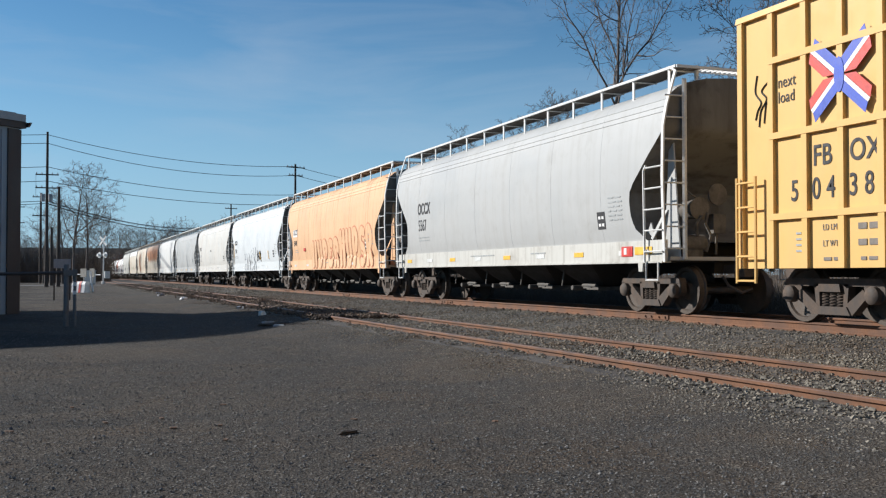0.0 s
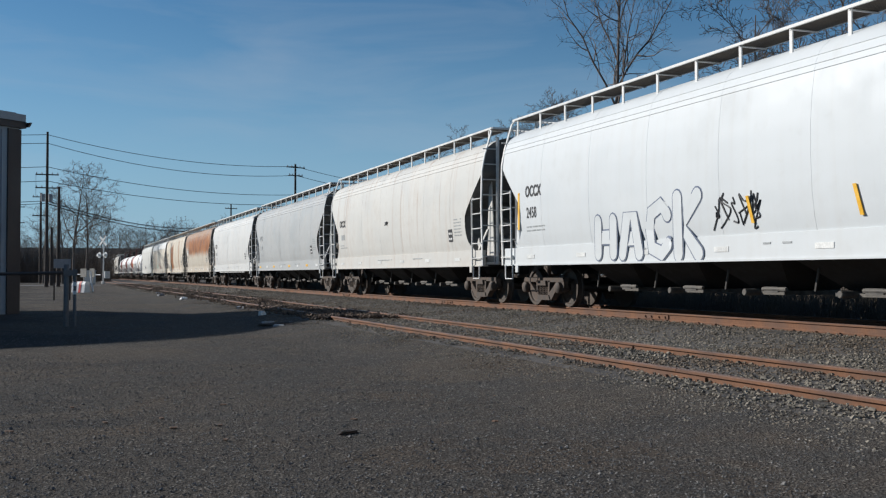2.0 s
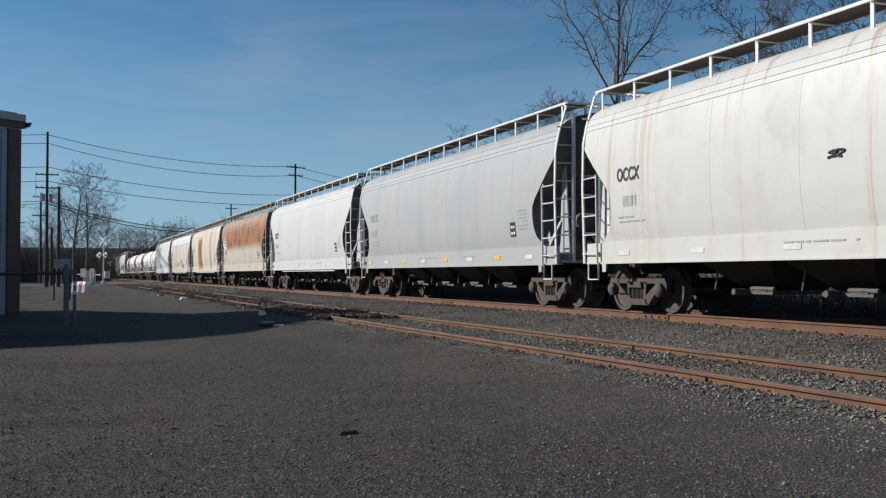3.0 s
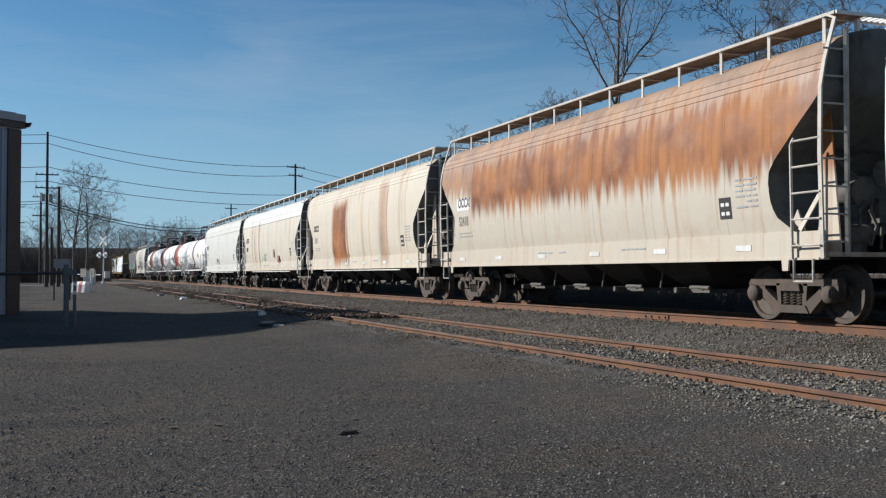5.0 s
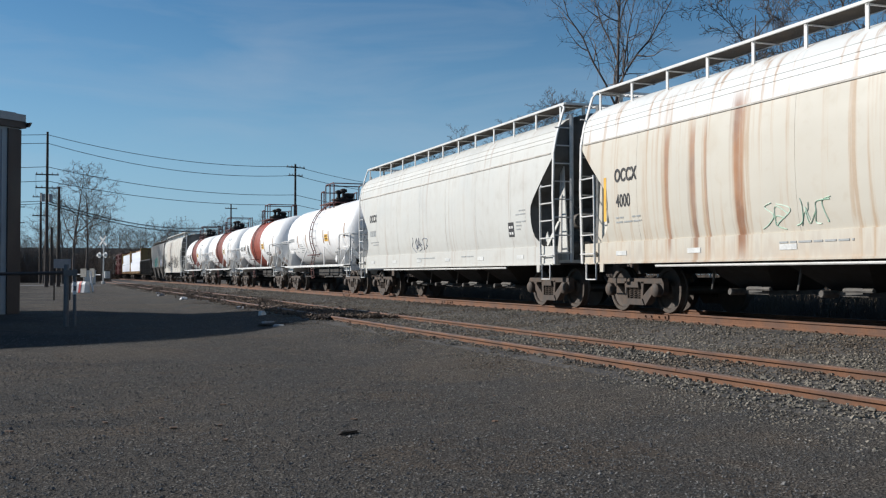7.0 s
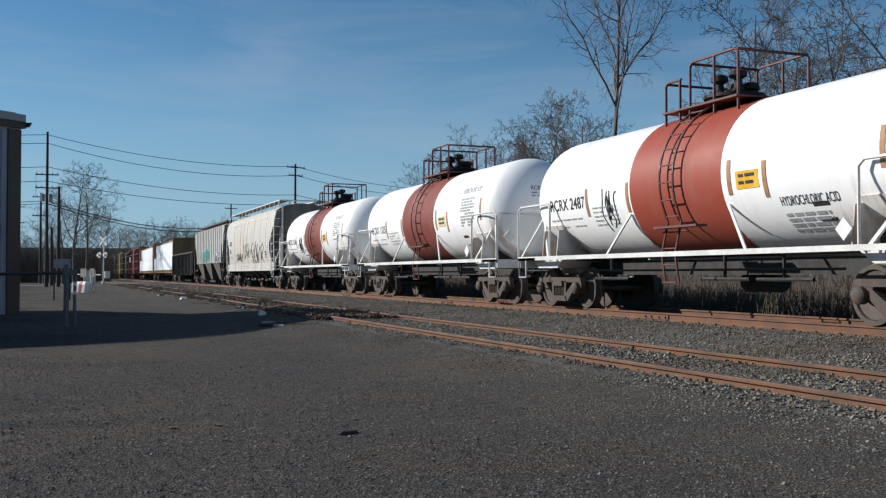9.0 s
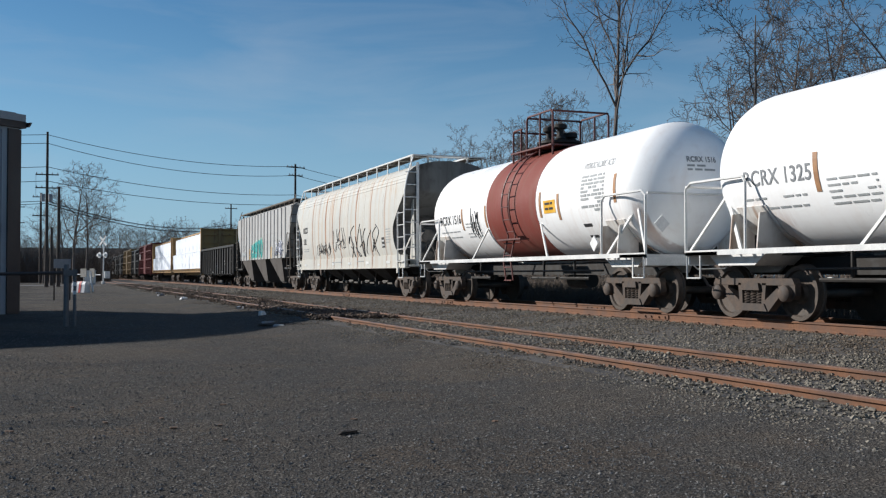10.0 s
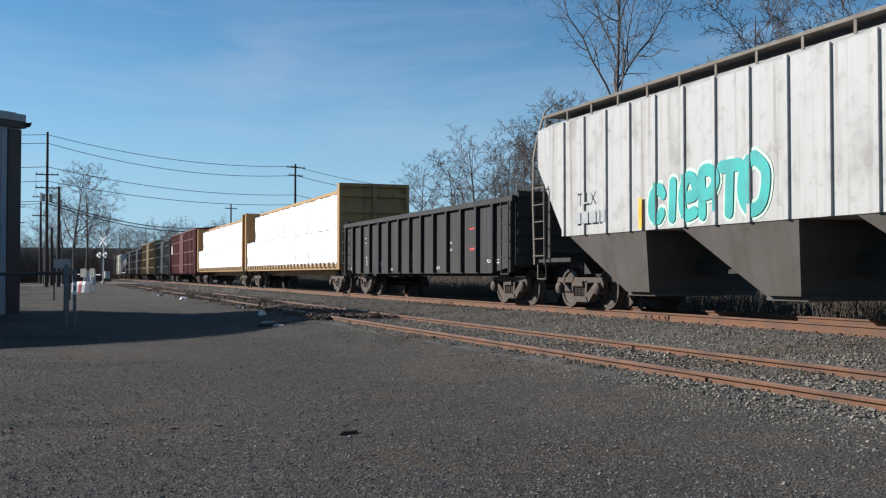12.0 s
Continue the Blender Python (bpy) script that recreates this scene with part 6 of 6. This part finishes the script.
def dress(k, car):
    """Lettering, plates, reflectors and stencils on one hopper's lit side."""
    y = HB - (2.2 if k == 1 else 1.45)
    big = 0.48 if k == 1 else 0.36
    if k in (2, 7):
        laid(plate(car, y + 0.08, 2.88, 0.90, 0.34, SX, PLATE_WHITE, "number_board", "white patch behind the lettering"), HOP, 0.003)
    ink = PALE_INK if k in (5,) else INK
    laid(lettering(car, "OCCX", y, 2.63, big, SX, ink, bold=0.010, squeeze=0.76), HOP, 0.007)
    if NUMBER[k]:
        laid(lettering(car, NUMBER[k], y - 0.04, 2.12, big, SX, FADED_INK if k == 7 else PALE_INK if k == 8 else ink, bold=0.005, squeeze=0.72), HOP, 0.004)
    else:
        laid(bars(car, y, 2.32, 1, 0.7, SX, PALE_INK, thick=0.2, seed=k), HOP)
    laid(bars(car, y, 1.92, 2, 0.95, SX, PALE_INK, seed=k + 40), HOP)
    laid(plate(car, -HB + 2.45, 2.06, 0.32, 0.36, SX, INK, "data_plate", "black data panel"), HOP, 0.003)
    bm = bmesh.new()
    for dy, dz in ((0.05, 0.05), (0.18, 0.05), (0.05, 0.2), (0.18, 0.2)):
        box(bm, -SX - 0.004, -SX + 0.004, -HB + 2.45 - dy - 0.09, -HB + 2.45 - dy, 2.06 - dz - 0.1, 2.06 - dz - 0.04)
    laid(part("data_plate", bm, PLATE_WHITE, car, "white figures on the data panel"), HOP, 0.006)
    laid(bars(car, -HB + 1.98, 2.34, 6, 0.55, SX, PALE_INK, seed=k + 80), HOP)
    bars(car, 1.6, 1.28, 1, 1.6, 1.54, PALE_INK, seed=k + 90)
    bars(car, -2.2, 1.28, 1, 0.9, 1.54, PALE_INK, seed=k + 95)
    if k in (1, 5):
        for i in range(8):
            plate(car, 7.0 - 1.9 * i, 1.24, 0.42, 0.10, 1.54, STRIPE_YELLOW if i % 2 == 0 else STRIPE_WHITE, "reflector", "yellow or white reflective strip")
    else:
        for i in range(6):
            plate(car, 6.6 - 2.5 * i, 1.24, 0.40, 0.09, 1.54, STRIPE_WHITE, "reflector", "dull white reflective strip")
    if k == 1:
        plate(car, -HB + 1.05, 1.30, 0.62, 0.15, 1.546, STRIPE_YELLOW, "reflector", "wide yellow reflective strip")
        plate(car, -HB + 1.55, 1.32, 0.42, 0.2, 1.546, RED, "emblem", "small red and white emblem")
        plate(car, -HB + 1.45, 1.29, 0.10, 0.13, 1.55, PLATE_WHITE, "emblem")
    if k in (6, 8, 9, 10):
        bm = bmesh.new()
        tube(bm, [(-1.5, -5.2, 0.93), (-1.5, 5.2, 0.93)], 0.022, 6)
        part("air_pipe", bm, WHITE_TRIM, car, "pale pipe under the side sill")
    if k in (9, 10):
        bm = bmesh.new()
        slab(bm, [(-HB + 0.15, 3.53), (HB - 0.1, 3.53), (HB - 0.1, 3.56), (-HB + 0.15, 3.56)], -1.592, -1.565)
        part("roof_flange", bm, RUSTY_LADDER, car, "dirty roof flange")
    if k in (3, 9):
        plate(car, HB - 1.02, 2.75, 0.10, 0.9, SX - 0.002, STRIPE_YELLOW, "stripe", "yellow upright stripe")


RED_SPRAY = mottled("spray_red", (0.48, 0.13, 0.06), (0.66, 0.30, 0.15), 4, 0.7)
MAROON_SPRAY = mottled("spray_maroon", (0.22, 0.07, 0.05), (0.34, 0.14, 0.10), 4, 0.7)
BLACK_SPRAY = mottled("spray_black", (0.03, 0.03, 0.035), (0.08, 0.08, 0.08), 4, 0.7)
BLUE_SPRAY = mottled("spray_slate", (0.09, 0.12, 0.20), (0.18, 0.21, 0.27), 4, 0.7)
TEAL_SPRAY = mottled("spray_teal", (0.015, 0.30, 0.28), (0.03, 0.40, 0.36), 3, 0.6)
MINT_SPRAY = mottled("spray_mint", (0.45, 0.66, 0.50), (0.58, 0.72, 0.60), 3, 0.6)
LILAC_SPRAY = mottled("spray_white", (0.66, 0.66, 0.74), (0.76, 0.76, 0.80), 3, 0.6)


def build_train():
    # boxcar at the head of what is seen
    gold = paint("boxcar_yellow", (0.80, 0.50, 0.17), grime=(0.50, 0.36, 0.16), dirt=0.18, seed=30, rough=0.45)
    fb = boxcar("boxcar", gold, 7.75, 5.12, "yellow ribbed boxcar with a red and blue emblem", rows=(1.62, 2.90, 4.10), step=0.765)
    couple(fb, HEAD - 1.55 - 7.75)
    X = 1.508
    for w, yy in (("FB", 6.02), ("OX", 5.26)):
        lettering(fb, w, yy, 2.40, 0.44, X, INK, bold=0.006, squeeze=0.88)
    for w, yy in (("5", 6.52), ("0 4", 6.04), ("3 8", 5.28)):
        lettering(fb, w, yy, 1.90, 0.46, X, INK, bold=0.004, squeeze=0.80)
    lettering(fb, "next", 6.80, 3.70, 0.26, X, INK, squeeze=0.85)
    lettering(fb, "load", 6.80, 3.46, 0.26, X, INK, squeeze=0.85)
    lettering(fb, "LD LMT", 5.82, 1.42, 0.13, X, FADED_INK, squeeze=0.8)
    lettering(fb, "LT WT", 5.82, 1.18, 0.13, X, FADED_INK, squeeze=0.8)
    for z in (1.50, 1.27):
        bars(fb, 5.10, z, 1, 0.45, X, FADED_INK, thick=0.09, seed=13)
    bars(fb, 5.80, 1.02, 1, 1.2, X, FADED_INK, thick=0.05, seed=3)
    bars(fb, 6.4, 1.50, 5, 0.3, X, PALE_INK, seed=4)
    E = 1.568
    for sy in (-1, 1):
        for sz in (-1, 1):
            for mat, n0, n1, ea, eb, tip in ((BLUE, 0.02, 0.17, 0.06, 0.21, 0.06), (PLATE_WHITE, -0.055, 0.018, 0.09, 0.06, 0.0), (RED, -0.06, -0.21, 0.09, 0.27, -0.08)):
                pts = []
                for e, n in ((ea, n0), (0.76, n0), (0.76 + tip, n1), (eb, n1)):
                    pts.append((5.38 + sy * (0.74 * e - 0.62 * n), 3.66 + sz * (0.62 * e + 0.70 * n)))
                bm = bmesh.new()
                slab(bm, pts, -E - 0.004, -E + 0.004)
                part("emblem_arm", bm, mat, fb, "arm of a red, white and blue emblem")
    bm = bmesh.new()
    slab(bm, [(5.38 + 0.10 * math.cos(a), 3.66 + 0.26 * math.sin(a)) for a in (math.pi * k / 10 for k in range(20))], -E - 0.012, -E - 0.006)
    part("emblem_core", bm, BLUE, fb, "blue upright core of an emblem")
    scrawl(fb, 7.42, 3.25, 0.45, 0.7, BLACK_SPRAY, 8, [(X, 0), (X, 9)], 3, 0.014, "black sprayed tag")
    box_lead = boxcar("boxcar", gold, 7.75, 5.12, "yellow ribbed boxcar ahead in the train", rows=(1.62, 2.90, 4.10), step=0.765)
    couple(box_lead, HEAD - 3.0 - 3 * 7.75)
    # ten hoppers
    for k in range(1, 11):
        rim = RUSTY_RIM if k in (7, 8) else None
        car = hopper("hopper_car", W[k], SAYS[k], ladder_coat=RUSTY_LADDER if k in (7, 8) else None, grate_coat=rim, sill_coat=WHITE_SILL if k == 1 else None)
        dress(k, car)
        couple(car, HEAD + (k - 0.5) * PITCH)
        if k == 2:
            for first, head in ((2.62, 2.08), (-2.10, 2.40)):
                cells = [(ch, first - 0.93 * n, 0.47, 1.22, head) for n, ch in enumerate("HUPSR")]
                sprayed_word(car, cells, ((0.44, RED_SPRAY, 0.002), (0.335, W[2], 0.010)), hopper_skin, "outlined red sprayed letter")
            plate(car, HB - 3.55, 1.98, 0.35, 0.14, SX - 0.01, RED, "red_mark", "small red mark")
        if k == 3:
            cells = [(ch, 3.1 - 0.98 * n, 0.62, 1.20 - 0.02 * n, 1.86 + 0.10 * n) for n, ch in enumerate("HACK")]
            sprayed_word(car, cells, ((0.335, BLUE_SPRAY, 0.002), (0.275, W[3], 0.010)), hopper_skin, "outlined sprayed letter", True)
            scrawl(car, -0.85, 1.6, 1.3, 0.5, BLACK_SPRAY, 6, HOP, 5, 0.018, "small black sprayed tag")
            bm = bmesh.new()
            for yy in (-1.9, -4.3):
                slab_bar(bm, (-SX + 0.002, yy, 2.05), (-SX + 0.05, yy - 0.1, 1.6), 0.07, 0.012)
            part("reflector", bm, STRIPE_YELLOW, car, "dull yellow upright reflectors")
        if k == 4:
            scrawl(car, 0.5, 2.45, 0.32, 0.12, BLACK_SPRAY, 9, HOP, 2, 0.02, "black scuff mark")
        if k in (9, 10):
            scrawl(car, 2.0, 1.5, 1.5, 0.4, BLUE_SPRAY if k == 10 else MINT_SPRAY, 12 + k, HOP, 5, 0.010, "faint sprayed scribble")
        if k == 9:
            plate(car, -1.6, 2.1, 0.22, 0.42, SX, MAROON_SPRAY, "patch", "faded maroon paint patch")
            plate(car, -2.6, 1.75, 0.42, 0.35, SX - 0.02, MAROON_SPRAY, "patch", "faded maroon paint patch")
    # four tank cars
    y = HEAD + 10 * PITCH
    tank_white = [paint("tank_white_%s" % n, (0.97, 0.97, 0.96), grime=(0.60, 0.46, 0.38), dirt=d, rust=0.0, seed=40 + i, rough=0.35, fade=0.95, patches=() if i < 1 else ((-5.9, -5.7, 1.2, 2.15, 0.55), (-4.7, -4.1, 1.1, 1.7, 0.35), (4.3, 4.9, 1.1, 1.8, 0.4), (-5.5, -4.6, 1.2, 1.95, 0.25))) for i, (n, d) in enumerate((("a", 0.22), ("b", 0.10), ("c", 0.12), ("d", 0.20)))]
    bands = [None, paint("band_bright", (0.36, 0.07, 0.04), dirt=0.2, seed=50, rough=0.5), OXIDE, OXIDE]
    names = ["", "RCRX 2487", "RCRX 1325", "RCRX 1516"]
    for i in range(4):
        label = "plain white tank car with white end rails" if i == 0 else "white tank car with a dark red middle band"
        car = tank_car(tank_white[i], bands[i], label)
        couple(car, y + 14.55 * (i + 0.5) + (0.15, 0.2, 0.1, 0.0)[i])
        if names[i]:
            on_tank(lettering(car, names[i], 5.05, 2.22, 0.36, 1.42, GREY_INK if i == 2 else INK, bold=0.004, squeeze=0.90))
        else:
            on_tank(bars(car, 5.2, 2.50, 1, 1.2, 1.42, PALE_INK, thick=0.16, seed=i))
        on_tank(bars(car, 5.1, 2.02, 2, 1.5, 1.42, PALE_INK, seed=i + 7, step=0.16))
        on_tank(bars(car, 3.1, 2.2, 5, 1.0, 1.42, PALE_INK, seed=i + 9))
        if i in (1, 2, 3):
            on_tank(lettering(car, "HYDROCHLORIC ACID", -3.7 if i > 1 else -2.9, 3.06 if i > 1 else 1.86, 0.21, 1.42, PALE_INK if i > 1 else INK, squeeze=0.58))
        on_tank(bars(car, -3.75 if i > 1 else -2.9, 2.92 if i > 1 else 1.74, 10 if i > 1 else 4, 1.0, 1.42, PALE_INK, seed=i + 17, step=0.082, thick=0.05))
        on_tank(plate(car, -1.9, 2.50, 0.60, 0.30, 1.42, FADED_NOTICE if i == 2 else STRIPE_YELLOW, "notice", "faded yellow notice plate" if i == 2 else "yellow notice plate"))
        on_tank(bars(car, -1.98, 2.45, 2, 0.42, 1.424, INK, seed=i + 27, step=0.12, thick=0.05))
        on_tank(plate(car, -3.6, 1.88, 0.36, 0.30, 1.42, INK, "data_plate", "black data panel"))
        head_words(car, names[i])
        for yy, zz in ((1.62, 2.62), (3.3, 2.62), (-1.72, 2.72), (-2.65, 2.62), (-5.2, 2.85)):
            bm = bmesh.new()
            for j in range(6):
                box(bm, -1.426, -1.414, yy - 0.05, yy + 0.05, zz - 0.1 * j - 0.1, zz - 0.1 * j)
            on_tank(part("reflector", bm, STRIPE_BROWN, car, "dull orange upright reflector"))
        if i in (1, 3):
            scrawl(car, 2.75, 1.75, 0.6, 0.75, BLACK_SPRAY, 21 + i, TANK_SECTION, 4, 0.013, "black sprayed tag")
    y += 4 * 14.55
    # streaked hopper, ribbed hopper, gondola, lumber cars
    car = hopper("hopper_car", W[15], SAYS[15])
    dress(15, car)
    scrawl(car, 3.97, 1.58, 2.35, 0.50, BLACK_SPRAY, 31, HOP, 8, 0.014, "black sprayed tag")
    scrawl(car, 1.18, 1.75, 1.85, 0.80, BLACK_SPRAY, 32, HOP, 5, 0.015, "black sprayed tag")
    scrawl(car, -1.24, 1.4, 3.8, 1.1, BLACK_SPRAY, 35, HOP, 5, 0.02, "large looping black sprayed tag")
    couple(car, y + PITCH / 2)
    y += 17.6
    ribbed = paint("ribbed_grey", (0.50, 0.495, 0.48), grime=(0.27, 0.25, 0.23), dirt=0.85, rust=0.12, seed=60, rough=0.6, runs=(0.25, 0.13, 0.08))
    bays = paint("bay_grey", (0.105, 0.091, 0.08), grime=(0.06, 0.05, 0.042), dirt=0.45, seed=61, rough=0.8)
    car = rib_hopper(ribbed, bays)
    couple(car, y + 8.6)
    lettering(car, "T LX", 5.95, 2.28, 0.40, 1.57, PALE_INK, squeeze=0.95)
    bars(car, 5.95, 2.12, 1, 1.3, 1.57, PALE_INK, thick=0.26, seed=5)
    bars(car, -3.3, 2.7, 7, 0.75, 1.53, PALE_INK, seed=6, step=0.13)
    for yy in (3.35, -3.1):
        plate(car, yy, 2.25, 0.12, 0.6, 1.57, STRIPE_YELLOW, "stripe", "orange upright stripe")
    cells = [(ch, yc + w / 2 - 0.13, max(0.06, w - 0.25), 1.82, top - 0.16) for ch, yc, w, top in (("C", 2.78, 0.62, 2.54), ("I", 2.25, 0.44, 2.62), ("E", 1.74, 0.66, 2.66), ("P", 1.14, 0.66, 2.74), ("T", 0.55, 0.72, 2.76), ("O", -0.10, 0.84, 2.84))]
    sprayed_word(car, cells, ((0.40, TEAL_SPRAY, 0.002), (0.34, MINT_SPRAY, 0.019), (0.225, TEAL_SPRAY, 0.036)), lambda z: 1.50, "teal sprayed letter with a mint outline", weave=0.005)
    for k in range(15):
        yy = -6.55 + k * 13.1 / 14
        if -0.5 < yy < 3.1:
            plate(car, yy + 0.036, 2.48 + 0.08 * (3.1 - yy), 0.072, 0.8, 1.5625, TEAL_SPRAY, "sprayed_rib", "teal spray across a rib")
    flat = [(1.566, 0), (1.566, 9)]
    scrawl(car, -4.3, 1.7, 1.7, 0.75, LILAC_SPRAY, 77, flat, 4, 0.03, "white sprayed tag")
    y += 17.2
    couple(gondola(), y + 8.6)
    y += 17.2
    global WRAP
    WRAP = wrap_material()
    packs = {}
    for half in (11.2, 11.0):
        car = centerbeam(half, True)
        mid = y + half + 0.45
        couple(car, mid)
        n = 8
        w = (2 * half - 0.75) / n
        for i in range(n):
            for tier, (z, h) in enumerate(((1.19, 1.45), (2.66, 1.40))):
                if tier == 1 and i == n - 1:
                    continue
                key = ("pack", round(w, 3), h)
                ob = new("lumber_pack", kept(key, lambda: bundle(w - 0.03, h)))
                tagged(ob, "lumber pack wrapped in white sheeting on the flat car", "lumber pack", "wrapped lumber packs")
                LOADS.append((ob, mid - half + 0.38 + (i + 0.5) * w, z))
        y += 2 * half + 0.9
    # the tail, far off
    maroon = paint("boxcar_maroon", (0.13, 0.022, 0.022), grime=(0.10, 0.05, 0.045), dirt=0.4, seed=70)
    tan = paint("boxcar_tan", (0.20, 0.135, 0.06), grime=(0.14, 0.10, 0.06), dirt=0.4, seed=71)
    coal = paint("tank_black", (0.03, 0.03, 0.032), grime=(0.09, 0.085, 0.08), dirt=0.5, seed=72)
    pale = paint("boxcar_pale", (0.55, 0.53, 0.48), grime=(0.3, 0.26, 0.2), dirt=0.4, seed=73)
    tail = [("maroon", 10.0), ("dark", 8.0), ("tan", 10.4), ("dark", 8.0), ("dark", 8.0), ("tank", 7.2), ("pale", 8.2), ("dark", 8.0), ("maroon", 8.2), ("dark", 8.0), ("pale", 8.2)]
    for what, half in tail:
        if what == "tank":
            car = tank_car(coal, None, "black tank car far back in the train")
            couple(car, y + 7.27)
            y += 14.55
            continue
        coat, top, label = {"maroon": (maroon, 4.75, "dark maroon ribbed steel boxcar"), "tan": (tan, 4.9, "dull olive-brown ribbed boxcar"), "dark": (coal, 4.5, "black boxcar far back in the train"), "pale": (pale, 4.6, "pale grey boxcar far back in the train")}[what]
        car = boxcar("boxcar", coat, half, top, label)
        if what == "maroon" and half == 10.0:
            plate(car, 8.9, 3.6, 0.9, 0.8, 1.58, PLATE_WHITE, "emblem", "white emblem bars")
        couple(car, y + half + 0.5)
        y += 2 * half + 1.0


STRIPE_BROWN = mottled("dull_orange_reflector", (0.30, 0.16, 0.08), (0.42, 0.22, 0.10), 4, 0.6)
LOADS = []
build_train()


# ---- the motion: the whole train runs by at a steady pace ----
SPEED = 21.6


def motions():
    for pack, y, z in LOADS:
        walk(pack, [(t, pose(MAIN_X - 0.82, y - SPEED * t, MAIN_TOP + z)) for t in (0, 3, 6, 9, 12)])
    for car, y in TRAIN:
        walk(car, [(t, pose(MAIN_X, y - SPEED * t, MAIN_TOP)) for t in (0, 3, 6, 9, 12)])


motions()
